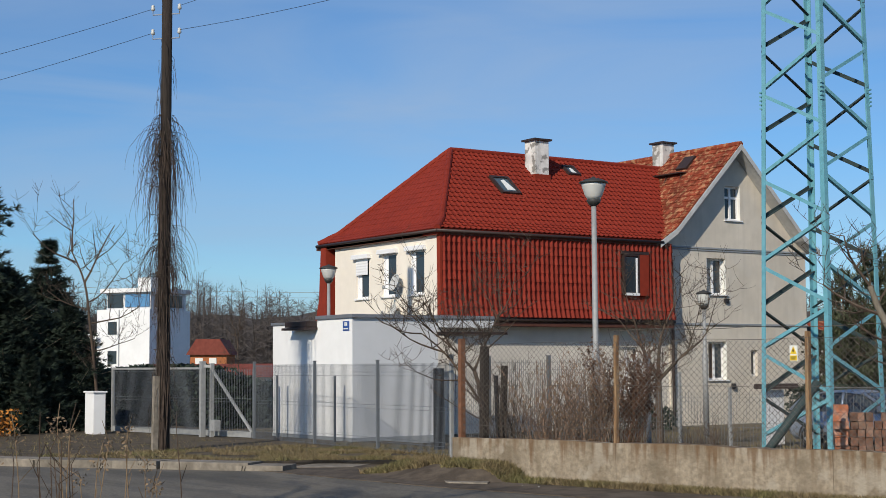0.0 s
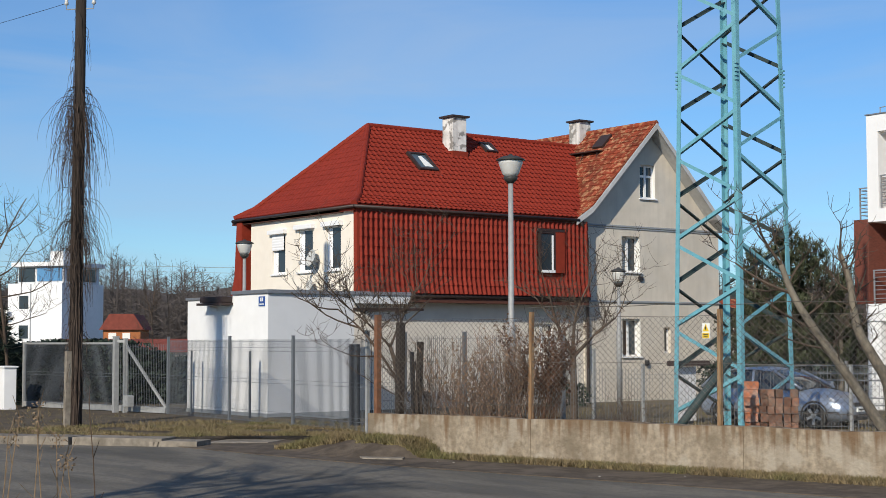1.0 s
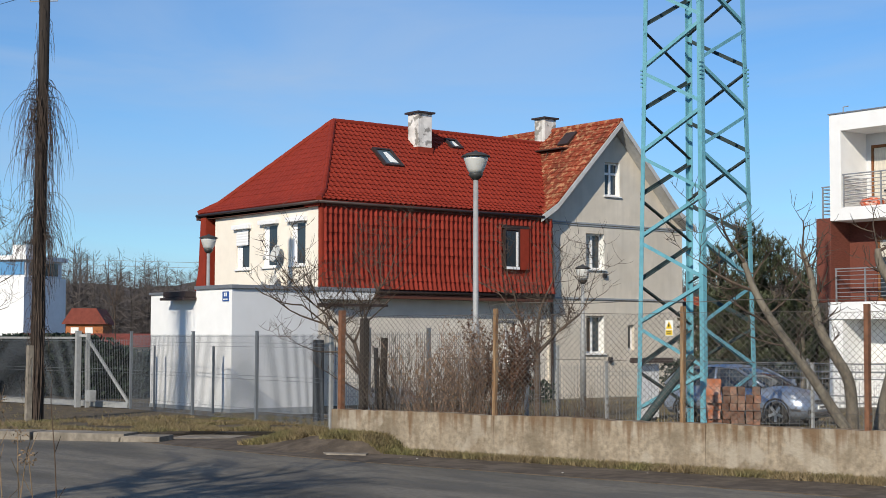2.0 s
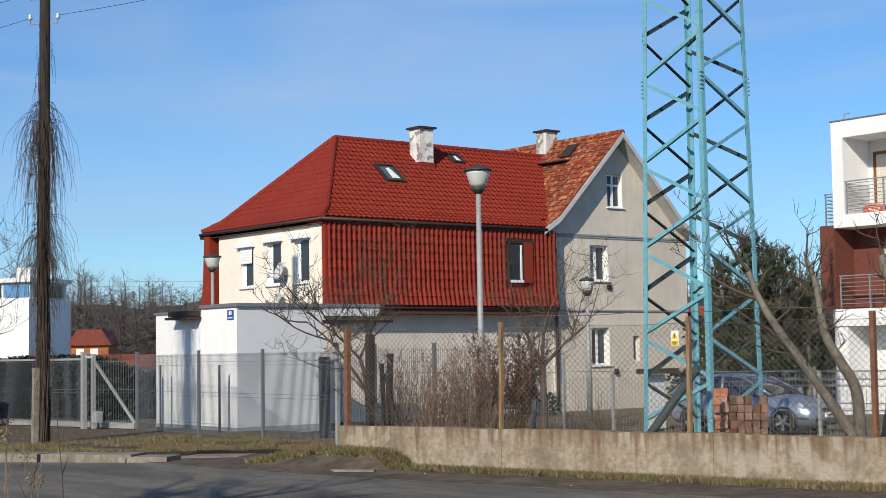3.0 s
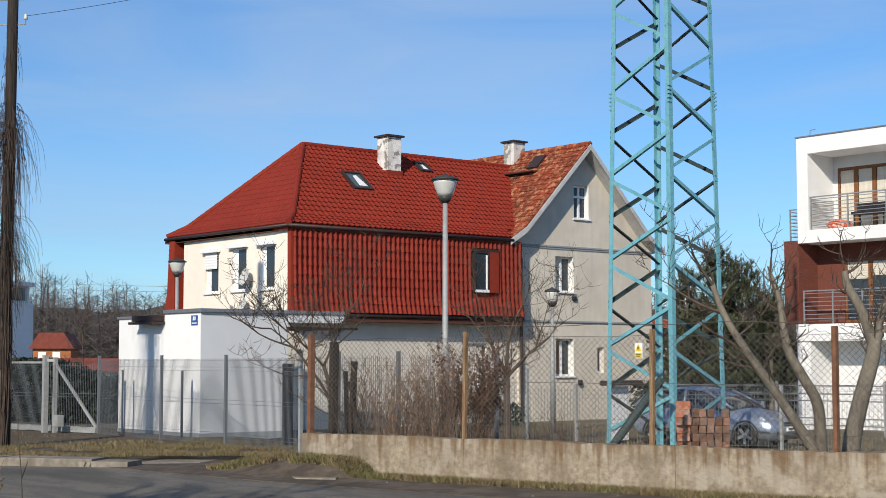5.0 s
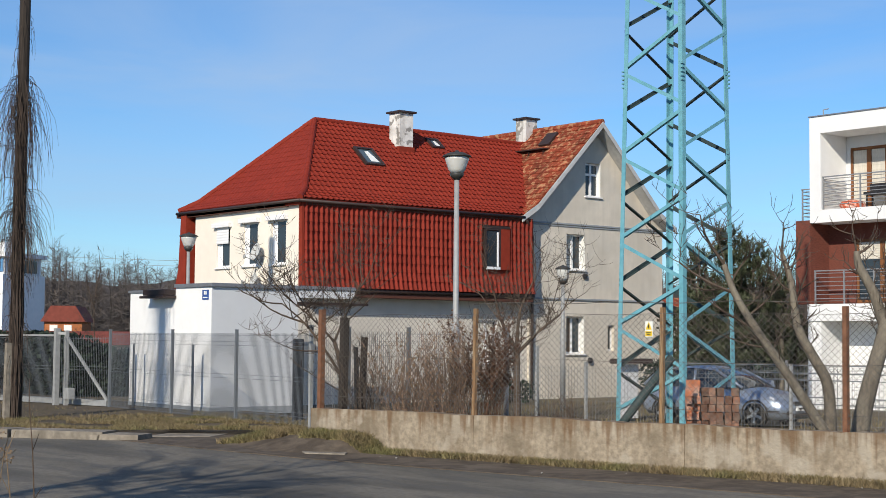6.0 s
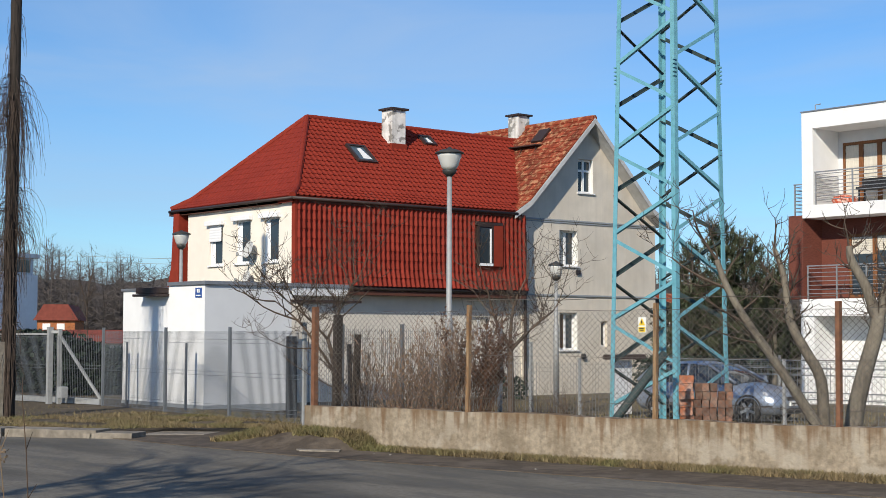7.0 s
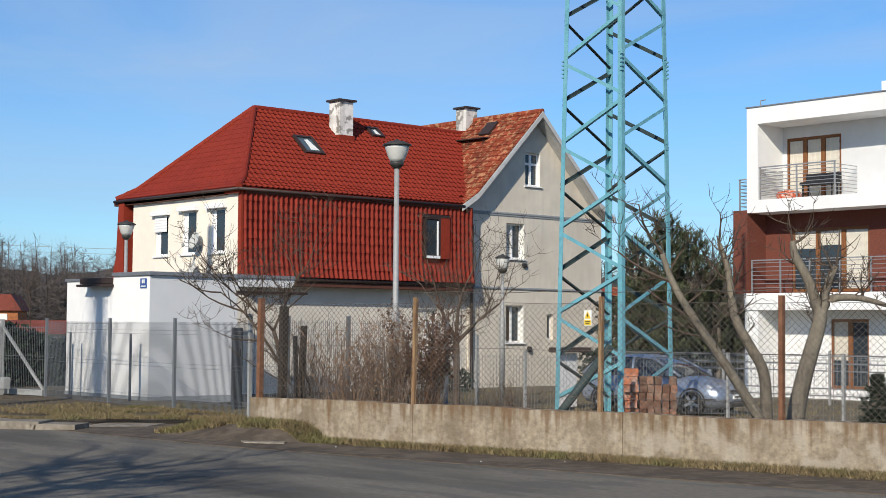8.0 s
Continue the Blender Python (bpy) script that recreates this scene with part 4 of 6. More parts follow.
for i in range(36):
    a = rng.uniform(0, 6.28)
    z0, z1 = 0.1, rng.uniform(4, 9.5)
    pts, rr = [], []
    for k in range(9):
        z = z0 + (z1 - z0) * k / 8
        a += rng.uniform(-0.35, 0.35)
        r = 0.138 + rng.uniform(0, 0.028) - z * 0.002
        pts.append((PX + r * math.cos(a), PY + r * math.sin(a), z))
        rr.append(0.017 * (1 - k / 10))
    b.tube(pts, rr, 4, False)
part("creeper_stem", b, VINE, pole, "woody creeper stems")
b = Builder()
def hanging_twig(z, a, reach, drop):
    """A thin shoot that leaves the pole, arches a little and hangs down."""
    p = Vector((PX + 0.16 * math.cos(a), PY + 0.16 * math.sin(a), z))
    pts = [p]
    steps = 8
    for k in range(steps):
        f = (k + 1) / steps
        out = 0.16 + reach * (1 - (1 - f) ** 2)
        fall = 0.16 * math.sin(min(1, f * 2.2) * 2.2) * reach - drop * f ** 1.5
        a += rng.uniform(-0.05, 0.05)
        pts.append(Vector((PX + out * math.cos(a) + rng.uniform(-0.015, 0.015), PY + out * math.sin(a) + rng.uniform(-0.015, 0.015), max(0.1, z + fall))))
    b.tube(pts, [0.0055 * (1 - k / 9) + 0.002 for k in range(9)], 3, False)


for z0, z1, count, reach, drop in ((7.3, 8.3, 150, 0.58, 2.3), (5.4, 7.6, 95, 0.42, 1.5), (4.3, 5.4, 150, 0.58, 1.5), (0.9, 4.6, 130, 0.24, 0.7), (8.3, 10.4, 14, 0.25, 1.0)):
    for i in range(count):
        q = rng.random()
        hanging_twig(rng.uniform(z0, z1), rng.uniform(0, 6.28), reach * (0.1 + 0.9 * q ** 1.6), drop * rng.uniform(0.35, 1.1))
for i in range(24):
    hanging_twig(rng.uniform(4, 8), rng.uniform(0, 6.28), rng.uniform(0.6, 0.85), rng.uniform(0.9, 1.6))
tagged(part("creeper_twig", b, VINE, pole, "hanging bare creeper twigs"), kind="stuff")
settle(pole, PX, PY)
# overhead wires
wires = thing("overhead_wires", "thin dark overhead wires from the pole", "wires", kind="structure")
for a, c, sag in (((PX + 0.24, PY - 0.25, 10.35), (22.0, 17.0, 12.2), 0.5), ((PX - 0.24, PY + 0.25, 10.3), (3.0, 43.5, 7.0), 0.3),
                  ((PX - 0.24, PY + 0.25, 10.9), (3.0, 43.5, 7.8), 0.3), ((PX + 0.24, PY - 0.25, 10.95), (22.0, 17.2, 14.6), 0.4)):
    b = Builder()
    a, c = Vector(a), Vector(c)
    b.tube([a.lerp(c, k / 24) + Vector((0, 0, -sag * 4 * (k / 24) * (1 - k / 24))) for k in range(25)], 0.006, 4, False)
    part("wire", b, BLACK, wires)


far_wires = thing("far_power_lines", "thin grey power lines far above the wood", "wires", kind="structure")
for z in (11.6, 11.0):
    b = Builder()
    b.tube([Vector((40, 168, z + 0.4)).lerp(Vector((110, 136, z - 0.9)), k / 12) - Vector((0, 0, 3.2 * (k / 12) * (1 - k / 12))) for k in range(13)], 0.022, 4, False)
    part("wire", b, GALV, far_wires)


# ---------------------------------------------------------------- street lamps
def street_lamp(x, y, top, label, r=0.30):
    e = thing("street_lamp", label, "street lamp", pose(x, y, 0), "park street lamps")
    b = Builder()
    b.tube([(0, 0, -0.03), (0, 0, 2.4), (0, 0, 2.45), (0, 0, top - 0.55)], [0.085, 0.085, 0.06, 0.05], 12)
    part("post", b, GALV, e, smooth=True)
    b = Builder()
    b.lathe([(0.06, top - 0.56), (0.12, top - 0.50), (0.15, top - 0.44), (0.13, top - 0.43)], 16)
    part("collar", b, LAMPDARK, e, smooth=True)
    b = Builder()
    b.lathe([(0.125, top - 0.43), (0.17, top - 0.36), (r * 0.82, top - 0.16), (r * 0.84, top - 0.11)], 20)
    part("lantern", b, LAMPWHITE, e, "translucent white lantern bowl", smooth=True)
    b = Builder()
    b.lathe([(r * 0.84, top - 0.11), (r, top - 0.10), (r, top - 0.08), (r * 0.55, top - 0.02), (0.05, top), (0.03, top + 0.03)], 20)
    part("hood", b, LAMPDARK, e, "dark lantern hood", smooth=True)
    return e


street_lamp(19.25, 22.95, 5.82, "tall grey street lamp with a conical white lantern", 0.29)
street_lamp(31.35, 32.4, 4.28, "grey street lamp in the yard before the gable", 0.24)
street_lamp(23.25, 40.5, 5.24, "street lamp beside the garage roof", 0.29)

# ---------------------------------------------------------------- modern flats
flats = thing("apartment_house", "modern white and brown apartment house with balconies", "apartment house")
FX, FY = 39.0, 29.15      # face plane, visible corner
YE_ = 8.0                 # far end out of view
b = Builder()
# top frame of the loggia: left cheek, roof slab, floor slab
b.box(FX, FY - 0.42, 5.80, FX + 5.5, FY, 9.15)
part("loggia_cheek", b, WHITE, flats, "white loggia side wall", bevel=0.01)
b = Builder()
b.box(FX, YE_, 8.62, FX + 5.5, FY - 0.422, 9.15)
part("roof_slab", b, WHITE, flats, "thick white roof slab")
b = Builder()
b.box(FX, YE_, 5.80, FX + 5.5, FY - 0.422, 6.20)
part("balcony_slab", b, WHITE, flats, "white balcony slab")
b = Builder()
b.box(FX - 0.03, YE_, 9.152, FX + 5.5, FY + 0.03, 9.19)
part("roof_edge", b, FLASH, flats)
b = Builder()
wall_cells(b, (FX + 1.35, FY - 0.422, 0), (0, -1, 0), (-1, 0, 0), FY - 0.422 - YE_, 6.2, 8.62, 0.3, [(0.16, 2.18, 6.22, 8.25)])
part("upper_wall", b, MODGREY, flats, "white rendered loggia back wall")


def glazed_door(o, w, h, n_leaf, blind):
    """A tall glazed door of oak leaves seen from the -x side."""
    x, y, z = o
    d = part("balcony_door", ring(Vector((x, y, z)), Vector((0, -1, 0)), Vector((-1, 0, 0)), w, h, 0.075, -0.08, 0.0, 0.09), WOODFRAME, flats, "oak framed glazed balcony door")
    for k in range(1, n_leaf):
        c = y - w * k / n_leaf
        f = Builder()
        f.box(x - 0.01, c - 0.075, z + 0.09, x + 0.07, c + 0.075, z + h - 0.09)
        part("stile", f, WOODFRAME, d)
    for k in range(n_leaf):
        p = Builder()
        p.box(x + 0.03, y - w * (k + 1) / n_leaf + 0.08, z + 0.1, x + 0.04, y - w * k / n_leaf - 0.08, z + h - 0.1)
        part("pane", p, GLASS, d)
        if blind[k]:
            part("blind", pleats((x + 0.026, y - w * k / n_leaf - 0.09, z + h - 0.1 - (h - 0.2) * blind[k]), (0, -1, 0), (-1, 0, 0), w / n_leaf - 0.18, (h - 0.2) * blind[k], 14, 0.012, True), CURTAIN, d, "cream pleated blind")


glazed_door((FX + 1.37, FY - 0.582, 6.22), 2.02, 2.03, 3, (1.0, 1.0, 1.0))
# middle storey
b = Builder()
b.box(FX + 0.02, FY - 0.0, 3.25, FX + 5.5, FY + 0.55, 5.9)
part("brown_corner", b, BROWNCLAD, flats, "brown brick-clad corner block")
b = Builder()
wall_cells(b, (FX + 1.0, FY, 0), (0, -1, 0), (-1, 0, 0), FY - YE_, 3.25, 5.798, 0.3, [(1.0, 3.8, 3.3, 5.3)])
part("brown_wall", b, BROWNCLAD, flats, "brown brick-clad wall")
glazed_door((FX + 1.05, FY - 1.0, 3.3), 2.8, 2.0, 3, (0.3, 0.25, 1.0))
b = Builder()
b.box(FX - 0.1, YE_, 2.72, FX + 5.5, FY + 0.05, 3.248)
part("balcony_slab", b, WHITE, flats, "white balcony slab")
# ground storey
b = Builder()
wall_cells(b, (FX + 1.1, FY + 0.05, 0), (0, -1, 0), (-1, 0, 0), FY - YE_, -0.03, 2.718, 0.3, [(2.4, 3.75, 0.3, 2.45)])
part("ground_wall", b, WHITE, flats, "white rendered ground-floor wall")
b = Builder()
b.box(FX - 0.05, FY - 0.45, -0.03, FX + 1.09, FY + 0.05, 2.718)
part("pier", b, WHITE, flats)
glazed_door((FX + 1.15, FY + 0.05 - 2.4, 0.3), 1.35, 2.15, 2, (0.6, 0.0))
b = Builder()
b.box(FX + 5.2, YE_, -0.03, FX + 5.5, FY, 8.6)
part("back_wall", b, WHITE, flats)


def railing(x, ya, yb, z, h, bars, returns=0.0):
    p = Builder()
    p.box(x - 0.03, min(ya, yb) - 0.03, z + h, x + 0.03, max(ya, yb) + 0.03, z + h + 0.035)
    rl = part("railing", p, RAIL, flats, "horizontal steel bar railing")
    n = max(1, round(abs(ya - yb) / 1.1))
    for k in range(n + 1):
        c = ya + (yb - ya) * k / n
        p = Builder()
        p.box(x - 0.02, c - 0.02, z, x + 0.02, c + 0.02, z + h)
        part("post", p, RAIL, rl)
    for k in range(bars):
        zz = z + 0.1 + (h - 0.1) * (k + 0.5) / bars
        line = [(x, ya, zz), (x, yb, zz)]
        if returns:
            line = [(x + returns, ya, zz), *line, (x + returns, yb, zz)]
        p = Builder()
        p.tube(line, 0.013, 6)
        part("bar", p, RAIL, rl)


railing(FX + 0.08, FY - 0.46, FY - 3.2, 6.2, 1.02, 8, 1.2)
railing(FX + 0.0, FY - 0.2, FY - 12.0, 3.25, 1.02, 7, 0.0)
railing(FX + 0.3, FY + 0.5, FY + 0.05, 5.9, 1.0, 8, 1.6)
b = Builder()
b.tube([(39.6, 29.05, 9.15), (39.6, 29.05, 9.46), (39.6, 28.85, 9.47)], 0.02, 6)
part("aerial", b, GALV, flats, "small bent roof aerial")
b = Builder()
b.box(40.0, 24.3, 9.15, 40.5, 24.9, 9.66)
part("vent", b, WHITE, flats, "white roof vent", bevel=0.02)
settle(flats, FX + 3, FY - 5)


# ---------------------------------------------------------------- fences
def mesh_panel(parent, a, c, z0, z1, gap=0.05, wire=0.0055, folds=(0.12, 0.5, 0.88)):
    """A welded wire panel from a to c (plan), with horizontal folds."""
    b = Builder()
    a, c = Vector((*a, 0)), Vector((*c, 0))
    d = c - a
    n = max(2, round(d.length / gap))
    u = d.normalized()
    side = Vector((-u.y, u.x, 0))
    for i in range(n + 1):
        p = a + d * (i / n)
        b.beam((p.x, p.y, z0), (p.x, p.y, z1), wire * 1.25, wire * 1.25, (u.x, u.y, 0))
    zs = [z0 + 0.03, z1 - 0.05] + [z0 + (z1 - z0) * f + e for f in folds for e in (-0.045, 0.045)]
    for z in zs:
        q = side * 0.012
        b.beam((a.x + q.x, a.y + q.y, z), (c.x + q.x, c.y + q.y, z), wire * 1.2, wire * 1.2)
    return tagged(part("mesh_panel", b, MESHGREY, parent, "grey welded wire mesh"), kind="stuff")


def post(parent, x, y, z0, z1, w=0.06, material=None, name="post", cap=True):
    b = Builder()
    b.box(x - w / 2, y - w / 2, z0, x + w / 2, y + w / 2, z1)
    if cap:
        b.box(x - w / 2 - 0.006, y - w / 2 - 0.006, z1, x + w / 2 + 0.006, y + w / 2 + 0.006, z1 + 0.02)
    return part(name, b, material or GALV, parent)


front_fence = thing("mesh_fence", "grey welded mesh fence in front of the garage", "fence")
FA, FB = Vector((18.82, 27.37)), Vector((19.36, 37.9))
fr = [0.0, 0.32, 0.64, 1.0]
pp = [FA.lerp(FB, k) for k in fr]
for p in pp:
    post(front_fence, p.x, p.y, 0.05, 2.24 if p is not pp[0] else 2.34, 0.075 if p is pp[0] else 0.06, GALV if p is pp[0] else MESHGREY)
for p, q in zip(pp, pp[1:]):
    mesh_panel(front_fence, p, q, 0.12, 2.17)
settle(front_fence, FA.x, FA.y)
inner_rail = thing("low_fence_posts", "thin low steel posts before the garage", "fence")
for p in (Vector((20.05, 34.6)), Vector((20.0, 37.75))):
    post(inner_rail, p.x, p.y, 0.05, 1.85, 0.045, MESHGREY)
settle(inner_rail, 20.05, 35.8)
side_fence = thing("mesh_fence", "grey welded mesh fence beside the hedge", "fence")
sp = [Vector((18.9, 27.5)), Vector((19.5, 26.9)), Vector((20.15, 25.6)), Vector((21.2, 23.6))]
for p in sp[1:]:
    post(side_fence, p.x, p.y, -0.03, 2.3, 0.07, MESHGREY)
for p, q in zip(sp, sp[1:]):
    mesh_panel(side_fence, p, q, 0.1, 2.22)
settle(side_fence, 19.5, 26.9)
yard_fence = thing("mesh_fence", "low grey welded mesh fence across the yard", "fence")
yp = [Vector((22.6, 27.6)), Vector((23.3, 24.9)), Vector((23.7, 23.75)), Vector((26.6, 20.4)), Vector((28.0, 18.4)), Vector((30.0, 15.5)), Vector((32.0, 12.5))]
for k, p in enumerate(yp):
    post(yard_fence, p.x, p.y, -0.03, 1.92 if k == 1 else 1.58, 0.06)
for p, q in zip(yp, yp[1:]):
    mesh_panel(yard_fence, p, q, 0.05, 1.5, 0.07, 0.004)
settle(yard_fence, 23.3, 24.9)
back_fence = thing("railing_fence", "grey bar fence before the flats", "fence")
bp_ = [Vector((35.5, 32.0)), Vector((36.3, 28.0)), Vector((36.6, 24.5)), Vector((37, 21.0)), Vector((37.4, 17.0))]
for p in bp_:
    post(back_fence, p.x, p.y, -0.03, 1.5, 0.06)
for p, q in zip(bp_, bp_[1:]):
    b = Builder()
    for z in (0.25, 0.45, 0.95, 1.15, 1.38):
        b.beam((p.x, p.y, z), (q.x, q.y, z), 0.03, 0.035)
    part("rail", b, MESHGREY, back_fence)
    mesh_panel(back_fence, p, q, 0.1, 1.38, 0.12, 0.006)
settle(back_fence, 36.3, 28.0)

# sliding gate with its counterweight frame
gate = thing("sliding_gate", "grey steel sliding gate with a diagonal brace", "gate")
ga, gb, gc = Vector((19.36, 38.0)), Vector((18.62, 39.68)), Vector((18.1, 45.1))
post(gate, gb.x, gb.y, 0.05, 2.26, 0.14, GALV, "gate_post")
post(gate, gb.x + 0.2, gb.y - 0.2, 0.05, 2.2, 0.10, GALV, "gate_post")
post(gate, gc.x, gc.y, 0.05, 2.1, 0.09, GALV, "gate_post")
b = Builder()
b.beam((ga.x, ga.y, 0.22), (gc.x, gc.y, 0.22), 0.10, 0.16)
part("bottom_rail", b, GALV, gate)
b = Builder()
b.beam((gb.x, gb.y, 2.08), (gc.x, gc.y, 2.08), 0.06, 0.06)
part("top_rail", b, GALV, gate)
b = Builder()
b.beam((gb.x + 0.2, gb.y - 0.2, 2.05), (ga.x, ga.y, 0.28), 0.06, 0.07)
part("brace", b, GALV, gate)
b = Builder()
b.beam((gb.x + 0.2, gb.y - 0.2, 2.14), (gb.x, gb.y, 2.14), 0.10, 0.08)
part("guide", b, GALV, gate)
mesh_panel(gate, gb, gc, 0.3, 2.05, 0.06, 0.006, (0.5,))
mesh_panel(gate, ga, gb, 0.3, 2.05, 0.06, 0.005, (0.5,))
b = Builder()
b.box(gb.x + 0.0, gb.y - 0.75, 0.3, gb.x + 0.22, gb.y - 0.45, 0.62)
part("motor_box", b, GALV, gate, "pale gate motor box", bevel=0.03)
settle(gate, gb.x, gb.y)
pillar = thing("gate_pillar", "short white rendered gate pillar", "pillar")
b = Builder()
b.box(16.82, 43.45, 0.05, 17.2, 44.15, 1.36)
part("shaft", b, WHITE, pillar, bevel=0.02)
b = Builder()
b.box(16.78, 43.4, 1.362, 17.24, 44.2, 1.41)
part("cap", b, WHITE, pillar, bevel=0.015)
settle(pillar, 17, 43.8)

# chain-link fence on the boundary wall
chain = thing("chain_link_fence", "rusty chain-link fence on the concrete wall", "fence")
posts_y = [23.59, 20.1, 16.49, 13.49, 9.66, 5.66]
for k, y in enumerate(posts_y):
    x = wall_x(y) + 0.12
    if k in (0, 3, 4, 5):
        b = Builder()
        b.angle_bar((x - 0.05, y - 0.05, 0.74), (x - 0.05 + 0.01, y - 0.05, 2.62), 0.075 if k else 0.10, 0.012, (1, 0, 0), (0, 1, 0))
        part("post", b, RUST, chain, "rusty angle-iron post")
    else:
        b = Builder()
        b.beam((x, y, 0.74), (x + 0.02, y - 0.01, 2.62), 0.07, 0.07)
        part("post", b, PALETIMBER, chain, "weathered timber post", bevel=0.012)
for z in (1.0, 1.75, 2.52):
    b = Builder()
    b.tube([(wall_x(y) + 0.10, y, z - 0.02 * (k % 2)) for k, y in enumerate(np.linspace(23.59, 5.66, 21))], 0.004, 4, False)
    part("tension_wire", b, RUSTWIRE, chain)
b = Builder()
b.tube([(wall_x(y) + 0.1, y, 2.70 + 0.015 * math.sin(y * 3)) for y in np.linspace(20.1, 13.49, 16)], 0.006, 4, False)
part("barbed_wire", b, RUSTWIRE, chain)
for ya, yb in zip(posts_y, posts_y[1:]):
    b = Builder()
    zb, zt, cell = 0.80, 2.5, 0.105
    h = zt - zb
    n = int((ya - yb + h) / cell)
    for s in (1, -1):
        for i in range(n):
            y0_ = ya + h - i * cell if s > 0 else yb - h + i * cell
            # a wire rising at 45 degrees, clipped to the bay
            lo, hi = y0_, y0_ - s * h
            z_lo, z_hi = zb, zt
            if s > 0:
                if lo > ya:
                    z_lo, lo = zb + (lo - ya), ya
                if hi < yb:
                    z_hi, hi = zt - (yb - hi), yb
            else:
                if lo < yb:
                    z_lo, lo = zb + (yb - lo), yb
                if hi > ya:
                    z_hi, hi = zt - (hi - ya), ya
            if z_hi - z_lo > 0.03:
                off = 0.09 + 0.004 * s + 0.02 * math.sin(lo * 1.7)
                b.beam((wall_x(lo) + off, lo, z_lo), (wall_x(hi) + off, hi, z_hi), 0.0048, 0.0048)
    tagged(part("chain_link", b, RUSTWIRE, chain, "diamond wire netting"), kind="stuff")
settle(chain, wall_x(23.59), 23.59, 0.7)
b = Builder()
warn = thing("warning_sign", "yellow and white electrical warning sign on the fence", "sign")
sy, sz = 16.66, 2.265
sx_ = wall_x(sy) + 0.05
b.box(sx_ - 0.006, sy - 0.082, sz - 0.12, sx_ + 0.006, sy + 0.082, sz + 0.13)
part("plate", b, SIGNWHITE, warn)
b = Builder()
b.prism([(sx_ - 0.009, sy - 0.068, sz - 0.005), (sx_ - 0.009, sy + 0.068, sz - 0.005), (sx_ - 0.009, sy, sz + 0.115)], (-0.002, 0, 0), (0.002, 0, 0))
b.box(sx_ - 0.011, sy - 0.072, sz - 0.11, sx_ - 0.007, sy + 0.072, sz - 0.03)
part("yellow_field", b, YELLOW, warn)
b = Builder()
b.prism([(sx_ - 0.013, sy + 0.0, sz + 0.085), (sx_ - 0.013, sy + 0.02, sz + 0.045), (sx_ - 0.013, sy - 0.016, sz + 0.05), (sx_ - 0.013, sy + 0.0, sz + 0.01)], (-0.001, 0, 0), (0.001, 0, 0))
b.box(sx_ - 0.014, sy - 0.055, sz - 0.062, sx_ - 0.0115, sy + 0.055, sz - 0.048)
b.box(sx_ - 0.014, sy - 0.04, sz - 0.092, sx_ - 0.0115, sy + 0.04, sz - 0.078)
part("marking", b, BLACK, warn)
settle(warn, sx_, sy, sz)

# leaning posts and stakes at the wall's end
stakes = thing("stake_cluster", "dark old posts and stakes leaning at the hedge", "stakes")
for (x, y, z0, x1, y1, z1, w, mm) in ((18.05, 25.1, 0.0, 18.05, 25.05, 2.5, 0.14, TIMBER), (18.3, 24.9, 0.0, 18.15, 24.8, 1.9, 0.07, BLACK), (18.7, 24.6, 0.0, 18.25, 24.85, 1.7, 0.05, BLACK), (18.25, 24.75, 0.0, 18.3, 24.7, 2.1, 0.1, TIMBER)):
    b = Builder()
    b.beam((x, y, z0), (x1, y1, z1), w, w)
    part("stake", b, mm, stakes)
settle(stakes, 18.2, 24.9)
dp = thing("fence_post", "tall dark steel gate post by the garage", "post")
b = Builder()
b.box(19.72, 29.34, 0.05, 19.97, 29.44, 2.05)
part("shaft", b, BLACK, dp, bevel=0.01)
settle(dp, 19.85, 29.39)

# ---------------------------------------------------------------- pile of bricks
pile = thing("brick_pile", "stacked pile of red hollow bricks, right part toned darker for shade", "brick pile")
bm_v = Builder()
bm_v.box(-0.125, -0.06, -0.069, 0.125, 0.06, 0.069)
first = part("brick", bm_v, BRICK, pile, bevel=0.008)
bricks = first.data
dull = bricks.copy()
dull.materials.clear()
dull.materials.append(BRICK_SHADED)
rb = random.Random(11)
UX, UY = 20.42, 17.97
made = False
for layer in range(10):
    z = -0.03 + 0.072 + layer * 0.142
    # a clean red corner stack, and block ends beside it coloured darker for shade
    cells = []
    if layer < 9:
        for row in (0, 1):
            cells += [(0.13, row * 0.14, 0, bricks)] if layer % 2 == 0 else [(0.065, row * 0.14, 90, bricks), (0.195, row * 0.14, 90, bricks)]
    elif layer == 9:
        cells = [(0.14, 0.05, 6, bricks)]
    for k in range(5):
        if layer < 9 - (k > 2) * rb.choice((0, 0, 1)):
            for row in (0, 1):
                cells.append((0.335 + k * 0.136, row * 0.26 + 0.02, 90, dull))
    for lx, ly, turn, me in cells:
        m = pose(UX, UY, 0, 0, 0, -49) @ pose(lx + rb.uniform(-0.012, 0.012), ly + rb.uniform(-0.025, 0.025), z + rb.uniform(-0.003, 0.003), rb.uniform(-2, 2), rb.uniform(-2, 2), turn + rb.uniform(-5, 5))
        if made:
            o = new("brick", me)
            o.parent = pile
        else:
            o, made = first, True
        o.matrix_basis = m
settle(pile, UX, UY)

